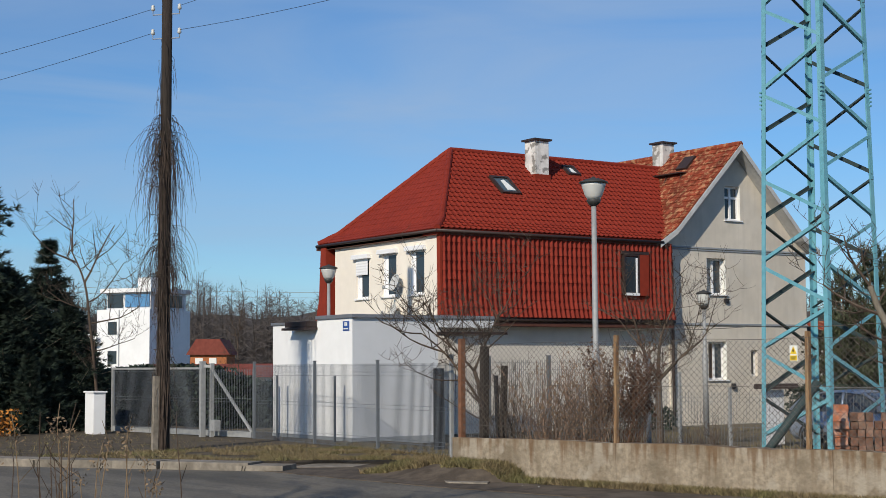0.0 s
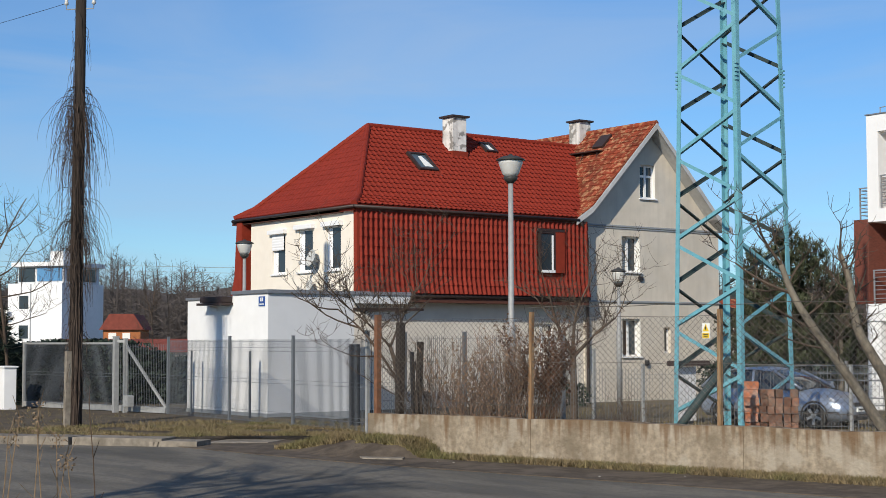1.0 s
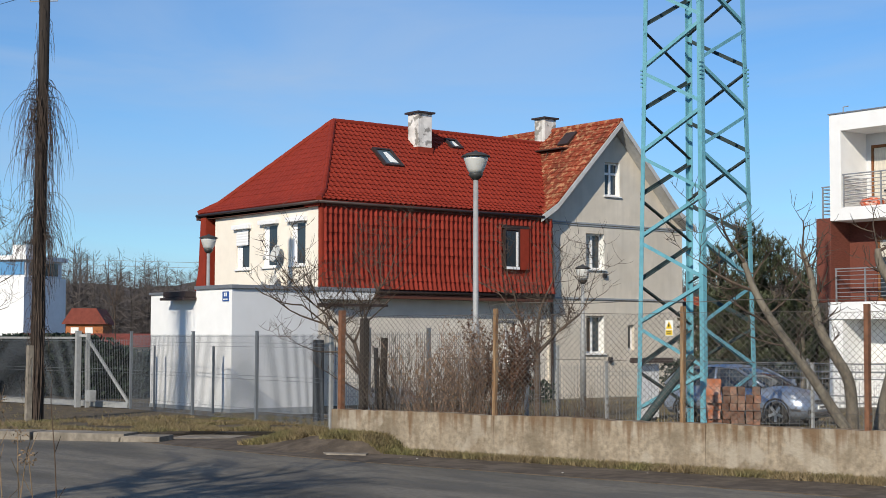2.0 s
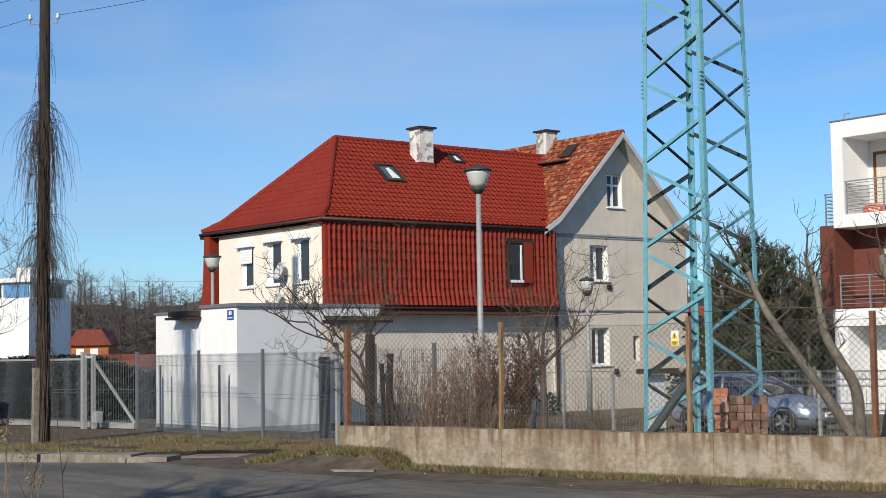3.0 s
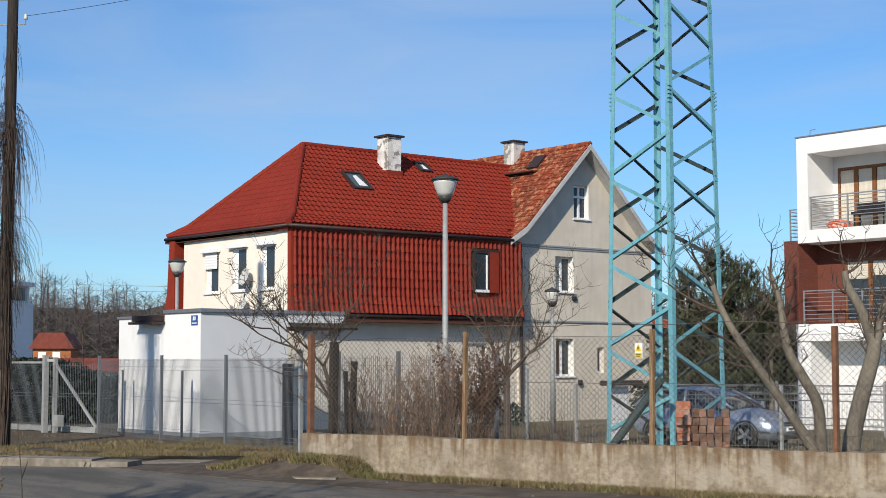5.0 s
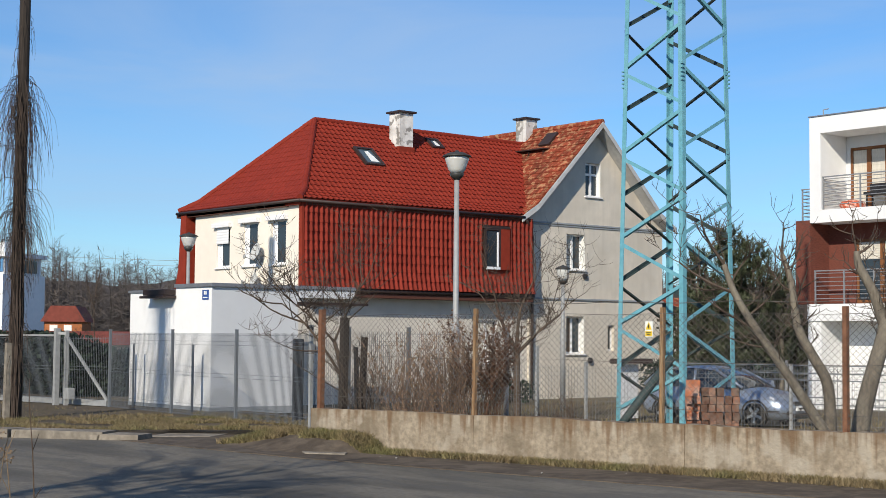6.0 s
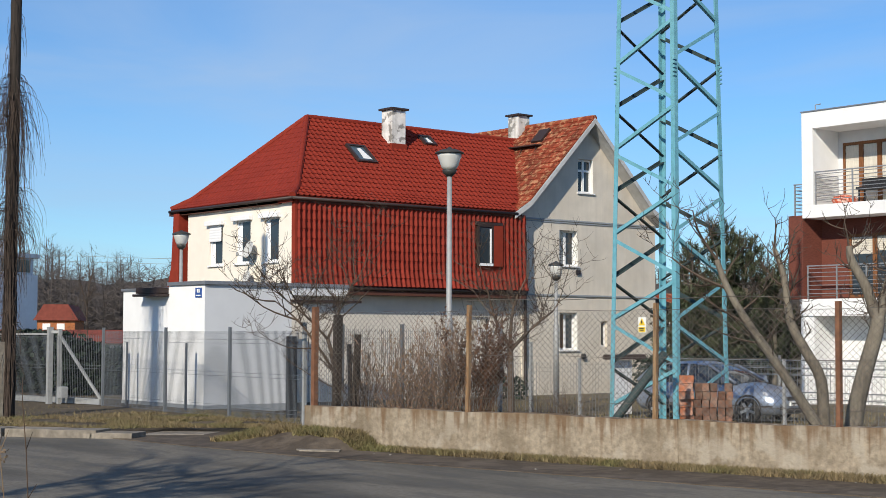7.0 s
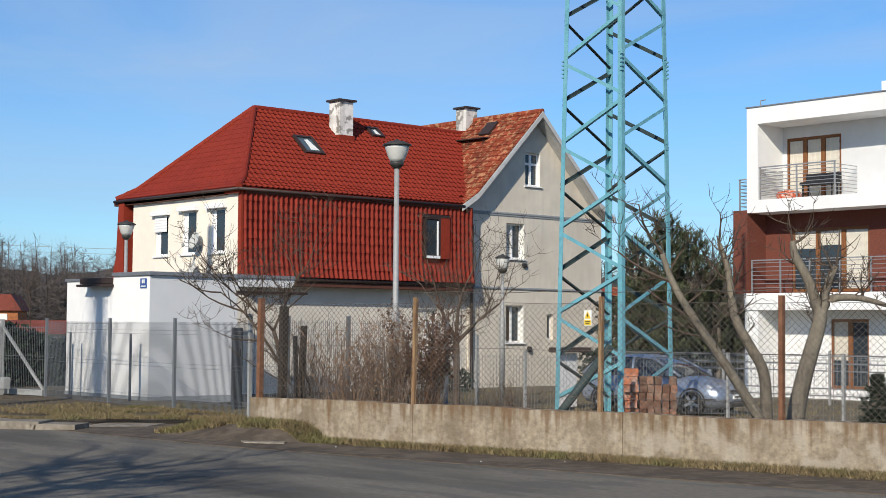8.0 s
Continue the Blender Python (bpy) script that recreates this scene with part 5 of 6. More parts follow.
# ---------------------------------------------------------------- parked car
def loft(sections):
    """Skin through cross-sections given as equal-length lists of points."""
    b = Builder()
    n = len(sections[0])
    for s in sections:
        b.v += [tuple(p) for p in s]
    for i in range(len(sections) - 1):
        for k in range(n - 1):
            b.f.append((i * n + k, i * n + k + 1, (i + 1) * n + k + 1, (i + 1) * n + k))
    b.f.append(tuple(range(n)))
    b.f.append(tuple(range((len(sections) - 1) * n, len(sections) * n))[::-1])
    return b


def parked_car(m, paint, label):
    """A hatchback: nose towards -y, x across."""
    e = thing("car", label, "car", m)
    # y, half width, floor, belt height, bonnet or deck height
    st = [(-2.12, 0.50, 0.34, 0.52, 0.56), (-2.08, 0.68, 0.24, 0.56, 0.63), (-1.95, 0.80, 0.20, 0.62, 0.72), (-1.6, 0.86, 0.20, 0.70, 0.82), (-1.0, 0.87, 0.20, 0.80, 0.93),
          (-0.75, 0.875, 0.20, 0.86, 0.96), (0.4, 0.88, 0.20, 0.90, 0.97), (1.4, 0.87, 0.20, 0.92, 0.98), (1.85, 0.83, 0.24, 0.92, 0.97), (2.05, 0.70, 0.32, 0.86, 0.93), (2.10, 0.55, 0.40, 0.80, 0.88)]
    secs = []
    for y, w, f, belt, top in st:
        half = [(0.0, f), (w * 0.86, f), (w * 0.98, f + 0.12), (w, (f + belt) / 2), (w * 0.97, belt), (w * 0.86, top - 0.02), (w * 0.5, top + 0.015), (0.0, top + 0.025)]
        secs.append([(x, y, z) for x, z in half] + [(-x, y, z) for x, z in half[::-1][1:-1]] + [(half[0][0], y, half[0][1])])
    part("body", loft(secs), paint, e, smooth=True)
    cab = [(-0.95, 0.76, 0.93, 0.95), (-0.55, 0.74, 0.94, 1.18), (-0.1, 0.68, 0.94, 1.40), (0.5, 0.66, 0.95, 1.455), (1.2, 0.65, 0.95, 1.42), (1.7, 0.66, 0.95, 1.24), (1.95, 0.70, 0.94, 0.97)]
    secs = []
    for y, w, lo, top in cab:
        wl_ = 0.80
        half = [(wl_, lo), (wl_ * 0.97 + (w - wl_) * 0.3, lo + (top - lo) * 0.45), (w * 0.9, top - 0.03 * (top > 1)), (w * 0.6, top + 0.01), (0, top + 0.02)]
        secs.append([(x, y, z) for x, z in half] + [(-x, y, z) for x, z in half[::-1][1:]])
    part("cabin", loft(secs), GLASS, e, "dark tinted windows", smooth=True)
    b = Builder()
    rf = []
    for y, w, lo, top in cab[2:6]:
        rf.append([(w * 0.93, y, top - 0.035), (w * 0.62, y, top + 0.022), (0, y, top + 0.034), (-w * 0.62, y, top + 0.022), (-w * 0.93, y, top - 0.035)])
    r = loft(rf)
    for s in (-1, 1):
        r.tube([(s * 0.80, -0.95, 0.96), (s * 0.745, -0.55, 1.17), (s * 0.655, -0.1, 1.385)], 0.035, 6)
        r.tube([(s * 0.79, 0.45, 0.96), (s * 0.655, 0.47, 1.41)], 0.04, 6)
        r.tube([(s * 0.655, 1.2, 1.39), (s * 0.67, 1.68, 1.23), (s * 0.76, 1.95, 0.97)], 0.05, 6)
    part("roof", r, paint, e, smooth=True)
    for y in (-1.32, 1.28):
        for s in (-1, 1):
            b = Builder()
            b.lathe([(0.20, -0.10), (0.29, -0.10), (0.31, -0.06), (0.31, 0.06), (0.29, 0.10), (0.20, 0.10)], 22)
            w_ = part("tyre", b, RUBBER, e, smooth=True, at=pose(s * 0.79, y, 0.31, 0, 90, 0))
            b = Builder()
            b.lathe([(0.205, -0.085), (0.205, 0.085)], 18)
            for k in range(5):
                a = k * 2 * math.pi / 5
                b.beam((0, 0, 0.095), (0.2 * math.cos(a), 0.2 * math.sin(a), 0.095), 0.07, 0.03)
                b.beam((0, 0, -0.095), (0.2 * math.cos(a), 0.2 * math.sin(a), -0.095), 0.07, 0.03)
            part("rim", b, CHROME, w_)
            b = Builder()
            b.tube([(s * 0.872, y + 0.36 * math.cos(t), 0.31 + 0.36 * math.sin(t)) for t in np.linspace(0, math.pi, 13)], 0.022, 6)
            part("wheel_arch", b, BLACK, e, smooth=True)
    for s in (-1, 1):
        b = Builder()
        pts2 = [(s * 0.42, -2.06, 0.58), (s * 0.70, -1.99, 0.60), (s * 0.80, -1.72, 0.68), (s * 0.76, -1.66, 0.76), (s * 0.50, -1.92, 0.72)]
        b.prism([(x, y - 0.02, z) for x, y, z in pts2], (0, -0.012, 0.012), (0, 0.05, -0.02))
        part("headlight", b, CARWHITE, e, "clear headlight", bevel=0.012)
        b = Builder()
        b.tube([(s * 0.86, -0.72, 1.0), (s * 0.98, -0.72, 1.03)], 0.03, 6)
        b.box(s * 0.90, -0.80, 0.97, s * 1.04, -0.66, 1.11)
        part("mirror", b, paint, e, bevel=0.02)
        b = Builder()
        b.box(s * 0.56 - 0.1, -2.125, 0.33, s * 0.56 + 0.1, -2.02, 0.42)
        part("fog_light", b, BLACK, e, bevel=0.01)
    b = Builder()
    b.box(-0.36, -2.14, 0.55, 0.36, -2.02, 0.645)
    part("grille", b, BLACK, e, bevel=0.01)
    b = Builder()
    b.box(-0.46, -2.145, 0.26, 0.46, -2.02, 0.36)
    part("lower_grille", b, BLACK, e, bevel=0.01)
    b = Builder()
    b.box(-0.26, -2.155, 0.42, 0.26, -2.12, 0.53)
    part("plate", b, SIGNWHITE, e, bevel=0.005)
    b = Builder()
    b.box(-0.2, -2.158, 0.455, 0.2, -2.1552, 0.495)
    part("marking", b, BLACK, e)
    b = Builder()
    b.box(-0.875, -2.0, 0.405, -0.868, 1.6, 0.43)
    part("side_trim", b, BLACK, e)
    return e


parked_car(pose(30.0, 25.05, -0.03, 0, 0, 9), CARPAINT, "silver-blue hatchback parked behind the brick pile")

# shed front beside the pylon
shed = thing("garden_gate_panel", "white slatted gate with a dark top edge", "gate")
b = Builder()
for k in range(6):
    b.box(28.3 + 0.13 * k, 27.2, 0.05, 28.42 + 0.13 * k, 27.24, 1.45)
part("slat", b, MODGREY, shed)
b = Builder()
b.box(28.1, 27.0, 1.47, 29.4, 27.3, 1.6)
part("top_edge", b, GUTTER, shed)
settle(shed, 27.5, 27.2)
# dark hanging drape, simplified to a slanted tube
drape = thing("steel_stay", "dark slanted drape at the pylon, shaped as a tube", "tube")
b = Builder()
b.tube([(22.5, 21.9, -0.02), (22.75, 21.6, 0.5), (23.4, 20.95, 1.75)], 0.09, 10)
part("tube", b, DARK_SHADED, drape, smooth=True)
settle(drape, 22.5, 21.9)

# ---------------------------------------------------------------- bare trees and shrubs
def grow(trunk, twigs, p, d, length, r, level, rng, kinks=5, fork=3, spread=0.75, lift=0.12, shrink=0.66, thin=0.006):
    """One branch of a bare tree with its side branches. Thick wood goes to trunk, thin wood to twigs."""
    pts, rad = [p.copy()], [r]
    d = d.normalized()
    for k in range(kinks):
        d = (d + Vector((rng.uniform(-1, 1), rng.uniform(-1, 1), rng.uniform(-1, 1))) * 0.17 + Vector((0, 0, lift))).normalized()
        p = p + d * (length / kinks)
        pts.append(p.copy())
        rad.append(max(r * (1 - 0.6 * (k + 1) / kinks), 0.0025))
    (trunk if r > 0.035 else twigs).tube(pts, rad, 8 if r > 0.035 else (4 if r > 0.012 else 3), r > 0.035)
    if level <= 0:
        return
    for i in range(fork + (1 if level > 1 else 0)):
        k = rng.randint(max(1, kinks // 3), kinks)
        q = pts[k]
        out = Vector((rng.uniform(-1, 1), rng.uniform(-1, 1), rng.uniform(-0.35, 0.8))).normalized()
        nd = (d * (1 - spread) + out * spread).normalized()
        grow(trunk, twigs, q, nd, length * shrink * rng.uniform(0.7, 1.15), max(rad[k] * 0.68, thin), level - 1, rng, kinks, fork, spread, lift, shrink, thin)


def limb(trunk, pts, rad):
    """A hand-set limb, smoothed through its points."""
    pts = [Vector(q) for q in pts]
    out, rr = [], []
    for i in range(len(pts) - 1):
        p0, p1, p2, p3 = pts[max(i - 1, 0)], pts[i], pts[i + 1], pts[min(i + 2, len(pts) - 1)]
        for k in range(4):
            t = k / 4
            out.append(0.5 * ((2 * p1) + (p2 - p0) * t + (2 * p0 - 5 * p1 + 4 * p2 - p3) * t * t + (3 * p1 - p0 - 3 * p2 + p3) * t ** 3))
            rr.append(rad[i] * (1 - t) + rad[i + 1] * t)
    trunk.tube(out + [pts[-1]], rr + [rad[-1]], 10)


def bare_tree(name, label, base, limbs, seeds, seed, slim=0.82, bark=None, extra=0, shoot=1.0):
    """A pruned garden tree: set limbs, and shoots that spring from them."""
    e = thing(name, label, "tree")
    tr, tw = Builder(), Builder()
    rng = random.Random(seed)
    for pts, rad in limbs:
        limb(tr, pts, [q * slim for q in rad])
        for k in range(extra):
            i = rng.randrange(len(pts) // 2, len(pts))
            p = Vector(pts[i - 1]).lerp(Vector(pts[i]), rng.random())
            grow(tr, tw, p, Vector((rng.uniform(-1, 1), rng.uniform(-1, 1), rng.uniform(0.1, 1.2))), rng.uniform(0.5, 1.1) * shoot, 0.014, 2, rng)
    for p, d, ln, r, lev in seeds:
        grow(tr, tw, Vector(p), Vector(d), ln * shoot, r, lev, rng)
    part("trunk", tr, bark or BARK, e, smooth=True)
    part("crown", tw, TWIG, e, "bare winter twigs")
    settle(e, *base)
    return e


bare_tree("leaning_tree", "leaning bare garden tree behind the wall", (20.0, 14.5, -0.03),
          [([(20.15, 14.35, -0.03), (19.85, 14.62, 0.71), (19.38, 14.95, 1.59), (18.98, 15.26, 2.31), (18.72, 15.45, 2.85), (18.6, 15.56, 3.3)], [0.12, 0.105, 0.085, 0.075, 0.065, 0.05])],
          [((18.72, 15.45, 2.85), (-0.6, 0.5, 0.2), 1.0, 0.03, 3), ((18.6, 15.56, 3.3), (-0.4, 0.5, 0.8), 0.9, 0.03, 3), ((18.98, 15.26, 2.31), (-0.3, 0.9, 0.05), 0.9, 0.025, 3), ((18.9, 15.3, 2.5), (0.5, -0.3, 0.3), 0.7, 0.02, 2), ((19.2, 15.1, 2.0), (-0.6, 0.7, -0.1), 0.9, 0.02, 2), ((18.7, 15.5, 3.0), (0.4, -0.2, 0.9), 0.7, 0.02, 2)], 3, 0.85, None, 5)
bare_tree("garden_tree", "bent bare garden tree behind the wall", (20.27, 14.75, -0.03),
          [([(20.28, 14.75, -0.03), (20.26, 14.76, 0.69), (20.2, 14.77, 1.4), (20.0, 14.91, 1.86), (19.81, 15.05, 2.32), (19.7, 15.1, 3.05), (19.58, 15.19, 3.5)], [0.13, 0.12, 0.11, 0.10, 0.085, 0.065, 0.045])],
          [((19.7, 15.1, 3.0), (-0.3, 0.3, 0.9), 1.2, 0.028, 2), ((19.58, 15.19, 3.5), (0.1, 0.0, 1), 0.9, 0.025, 2), ((19.75, 15.08, 2.7), (0.4, -0.3, 0.9), 1.1, 0.022, 2), ((19.81, 15.05, 2.3), (0.5, -0.5, 0.6), 0.8, 0.02, 2), ((19.7, 15.1, 2.9), (-0.5, 0.5, 0.3), 1.0, 0.02, 2), ((19.7, 15.1, 3.2), (0.2, -0.1, 1), 1.2, 0.02, 1)], 4, 0.82, None, 5, 0.55)
bare_tree("pruned_tree", "thick pruned bare tree behind the wall", (19.95, 13.97, -0.03),
          [([(19.93, 13.98, -0.03), (19.94, 13.97, 0.74), (20.02, 13.85, 1.43), (20.14, 13.69, 2.14), (20.16, 13.66, 2.41)], [0.19, 0.165, 0.15, 0.135, 0.125]),
           ([(20.16, 13.66, 2.3), (20.01, 13.76, 2.85), (19.83, 13.89, 3.25), (19.80, 13.92, 3.5)], [0.11, 0.095, 0.08, 0.05]),
           ([(20.16, 13.66, 2.35), (20.27, 13.54, 2.59), (20.6, 13.25, 2.61), (20.95, 12.97, 2.5)], [0.10, 0.08, 0.06, 0.04]),
           ([(20.16, 13.66, 2.35), (20.23, 13.56, 2.85), (20.30, 13.46, 3.1)], [0.09, 0.075, 0.05])],
          [((19.8, 13.92, 3.45), (-0.2, 0.1, 1), 0.9, 0.022, 2), ((19.9, 13.85, 3.1), (-0.8, 0.4, 0.3), 0.7, 0.02, 2), ((20.3, 13.46, 3.1), (0.2, -0.1, 1), 1.0, 0.022, 1), ((20.28, 13.5, 3.0), (-0.3, 0.2, 1), 1.1, 0.018, 1), ((20.6, 13.25, 2.61), (0.5, -0.4, 0.5), 0.8, 0.02, 3), ((20.9, 12.97, 2.5), (0.6, -0.5, 0.1), 1.0, 0.025, 3), ((20.75, 13.1, 2.58), (0.3, -0.3, -0.5), 0.6, 0.015, 2), ((19.95, 13.97, 0.3), (0.3, -0.2, 0.5), 0.7, 0.018, 2), ((20.0, 13.9, 0.2), (0.6, -0.5, 0.4), 0.9, 0.018, 2)], 5, 0.85, None, 4, 0.6)
bare_tree("apple_tree", "spreading bare apple tree beside the garage", (18.9, 26.3, -0.03),
          [([(19.0, 26.3, -0.03), (18.95, 26.3, 0.7), (18.9, 26.32, 1.4), (18.75, 26.4, 2.0)], [0.11, 0.10, 0.09, 0.07]),
           ([(18.92, 26.3, 1.2), (18.6, 26.5, 1.8), (18.2, 26.75, 2.4), (17.8, 27.0, 2.8)], [0.055, 0.045, 0.034, 0.02]),
           ([(18.75, 26.4, 2.0), (18.3, 26.6, 2.5), (17.9, 26.9, 2.9)], [0.05, 0.036, 0.02]),
           ([(18.75, 26.4, 2.0), (18.9, 26.1, 2.7), (19.1, 25.9, 3.3)], [0.05, 0.036, 0.02])],
          [((18.2, 26.75, 2.4), (-0.7, 0.5, 0.2), 1.3, 0.022, 3), ((17.8, 27.0, 2.8), (-0.7, 0.4, -0.1), 1.1, 0.018, 3), ((17.9, 26.9, 2.9), (-0.5, 0.4, 0.6), 1.2, 0.02, 3), ((18.3, 26.6, 2.5), (-0.3, 0.3, 0.7), 1.3, 0.022, 3), ((19.0, 26.0, 3.0), (0.3, -0.5, 0.7), 1.2, 0.02, 3), ((19.1, 25.9, 3.3), (-0.2, 0.1, 1), 1.0, 0.018, 3), ((18.6, 26.5, 1.8), (-0.8, 0.6, -0.1), 1.1, 0.018, 3), ((18.8, 26.3, 2.3), (0.4, -0.6, 0.4), 1.2, 0.02, 3), ((18.6, 26.5, 2.2), (0.0, 0.2, 1), 1.4, 0.02, 3)], 8, 0.6, TWIG, 7)
bare_tree("fruit_tree", "bare fruit tree before the gable wall", (25.7, 28.2, -0.03),
          [([(25.7, 28.2, -0.03), (25.68, 28.2, 1.0), (25.65, 28.18, 1.9)], [0.12, 0.11, 0.09]),
           ([(25.65, 28.18, 1.8), (25.35, 28.4, 2.5), (25.15, 28.5, 3.3)], [0.06, 0.045, 0.025]),
           ([(25.65, 28.18, 1.7), (26.1, 27.8, 2.3), (26.5, 27.5, 2.7)], [0.06, 0.045, 0.025]),
           ([(25.65, 28.18, 1.9), (25.7, 28.1, 2.8), (25.9, 27.8, 3.6)], [0.06, 0.04, 0.02])],
          [((25.15, 28.5, 3.2), (-0.2, 0.2, 1), 1.2, 0.02, 3), ((25.3, 28.4, 2.6), (-0.6, 0.4, 0.5), 1.3, 0.022, 3), ((26.5, 27.5, 2.7), (0.5, -0.5, 0.8), 1.3, 0.02, 3), ((26.2, 27.7, 2.4), (0.2, -0.1, 1), 1.6, 0.02, 3), ((25.9, 27.8, 3.5), (0.1, -0.1, 1), 1.2, 0.018, 2), ((25.7, 28.1, 2.6), (0.3, -0.3, 1), 1.6, 0.02, 3), ((25.6, 28.2, 1.5), (-0.9, 0.6, 0.5), 1.3, 0.02, 3)], 9, 0.85, TWIG, 10)
far_bare = bare_tree("bare_tree", "bare birch-like tree behind the gate", (16.6, 42.2, -0.03),
          [([(16.6, 42.3, -0.03), (16.42, 42.25, 1.64), (16.2, 42.2, 3.4), (16.03, 42.23, 4.6), (15.7, 42.4, 5.5)], [0.10, 0.085, 0.07, 0.055, 0.03])],
          [((16.03, 42.23, 4.6), (0.4, -0.3, 0.9), 1.9, 0.035, 2), ((15.7, 42.4, 5.5), (0.1, -0.1, 1), 1.6, 0.03, 2), ((15.8, 42.35, 5.2), (-0.8, 0.5, 0.4), 1.5, 0.03, 3), ((16.1, 42.2, 4.0), (0.7, -0.5, 0.3), 1.6, 0.025, 3), ((16.2, 42.2, 3.4), (0.7, -0.5, 0.1), 1.5, 0.025, 3), ((16.3, 42.2, 2.6), (0.6, -0.4, 0.1), 1.3, 0.02, 3), ((16.1, 42.2, 3.8), (-0.8, 0.5, 0.3), 1.3, 0.02, 3)], 12, 0.55, TWIG, 8)

far_bare.matrix_basis = Matrix.Translation((16.6 * 1.08, 42.2 * 1.08, -0.2)) @ Matrix.Scale(1.08, 4)


for bx, by, sc, turn in ((33.2, 57.5, 0.62, 40), (36.3, 56.0, 0.7, 150), (30.2, 60.5, 0.66, 260)):
    copy_thing(far_bare, Matrix.Translation((bx, by, -0.03)) @ Matrix.Rotation(radians(turn), 4, "Z") @ Matrix.Scale(sc, 4))


def shrub(name, label, cx, cy, sx, sy, ang, h, count, seed, material, base_h=0.0, leaf=0):
    e = thing(name, label, "shrub", pose(cx, cy, -0.03, 0, 0, ang))
    rng = random.Random(seed)
    b = Builder()
    for i in range(count):
        p = Vector((rng.uniform(-sx, sx), rng.uniform(-sy, sy), base_h))
        d = Vector((rng.uniform(-0.35, 0.35), rng.uniform(-0.35, 0.35), 1))
        ln = h * rng.uniform(0.6, 1.08) * (0.8 + 0.2 * math.sin(p.x * 2.3 + seed))
        pts = [p]
        for k in range(4):
            d = (d + Vector((rng.uniform(-0.3, 0.3), rng.uniform(-0.3, 0.3), 0.12))).normalized()
            p = p + d * ln / 4
            pts.append(p.copy())
            if k:
                q = p
                sd = Vector((rng.uniform(-1, 1), rng.uniform(-1, 1), rng.uniform(0.1, 1))).normalized()
                b.tube([q, q + sd * ln * 0.12, q + sd * ln * 0.2 + Vector((0, 0, 0.05 * ln))], [0.005, 0.004, 0.002], 3, False)
        b.tube(pts, [0.010, 0.008, 0.006, 0.005, 0.003], 3, False)
    tagged(part("stem", b, material, e, "dense bare stems"), kind="stuff")
    if leaf:
        b = Builder()
        for i in range(leaf):
            p = Vector((rng.uniform(-sx, sx), rng.uniform(-sy, sy), base_h + h * rng.uniform(0.3, 1.0)))
            a = Vector((rng.uniform(-1, 1), rng.uniform(-1, 1), rng.uniform(-1, 1))).normalized() * 0.045
            c = a.orthogonal().normalized() * 0.024
            b.add([p - a, p + c, p + a, p - c], [(0, 1, 2, 3)])
        tagged(part("dry_leaf", b, DEADLEAF, e, "withered brown leaves"), kind="stuff")
    return e


shrub("bush", "low bare bush beyond the hedge", 21.2, 22.4, 0.7, 0.4, -47, 1.1, 90, 6, TWIG)


def fan_shrub(name, label, x, y, h, spread, stems, seed, material, leaf=0, leaf_low=0.3, lean=(0, 0), leaves=3, leaf_mat=None):
    """A shrub whose stems rise from one stool, fork and fan out."""
    e = thing(name, label, "shrub", pose(x, y, -0.03))
    rng = random.Random(seed)
    b, lv = Builder(), Builder()
    for i in range(stems):
        a = rng.uniform(0, 6.28)
        p = Vector((math.cos(a), math.sin(a), 0)) * rng.uniform(0, 0.28)
        out = rng.uniform(0.1, 1.0) * spread / h
        d = Vector((math.cos(a) * out + lean[0], math.sin(a) * out + lean[1], 1)).normalized()
        ln = h * rng.uniform(0.55, 1.08)
        pts = [p.copy()]
        for k in range(6):
            d = (d + Vector((rng.uniform(-1, 1), rng.uniform(-1, 1), rng.uniform(-0.4, 0.7))) * 0.13).normalized()
            p = p + d * ln / 6
            pts.append(p.copy())
            for j in range(2 if k > 1 else 0):
                sd = (d + Vector((rng.uniform(-1, 1), rng.uniform(-1, 1), rng.uniform(-0.2, 0.8))) * 0.8).normalized()
                q = p + sd * ln * rng.uniform(0.08, 0.22)
                b.tube([p, p.lerp(q, 0.5) + Vector((0, 0, 0.02)), q], [0.005, 0.004, 0.002], 3, False)
                if leaf and rng.random() < leaf and p.z > h * leaf_low:
                    for w in range(leaves):
                        c0 = p.lerp(q, rng.random()) + Vector((rng.uniform(-1, 1), rng.uniform(-1, 1), rng.uniform(-1, 1))) * 0.03
                        u = Vector((rng.uniform(-1, 1), rng.uniform(-1, 1), rng.uniform(-1, 1))).normalized() * 0.035
                        v = u.orthogonal().normalized() * 0.02
                        lv.add([c0 - u, c0 + v, c0 + u, c0 - v], [(0, 1, 2, 3)])
        b.tube(pts, [0.009, 0.008, 0.007, 0.006, 0.004, 0.003, 0.002], 4, False)
    tagged(part("stem", b, material, e, "bare forking stems"), kind="stuff")
    if lv.f:
        tagged(part("dry_leaf", lv, leaf_mat or TANLEAF, e, "withered brown leaves"), kind="stuff")
    return e


fan_shrub("bush", "sparse grey-brown bare bush behind the fence", 17.75, 23.75, 2.0, 0.75, 46, 3, TWIG)
fan_shrub("hedge", "reddish-brown bare shrub with a few dry leaves", 18.0, 22.75, 2.0, 0.8, 105, 4, HEDGE, 0.3)
fan_shrub("hedge", "reddish-brown bare shrub beside the lamp post", 18.55, 22.3, 2.1, 0.75, 105, 8, HEDGE, 0.4)
fan_shrub("bush", "dark leafy bush with withered leaves on a leaning stem", 18.95, 21.8, 2.2, 0.42, 80, 5, DEADLEAF, 1.0, 0.5, (0.05, -0.06), 9, DEADLEAF)


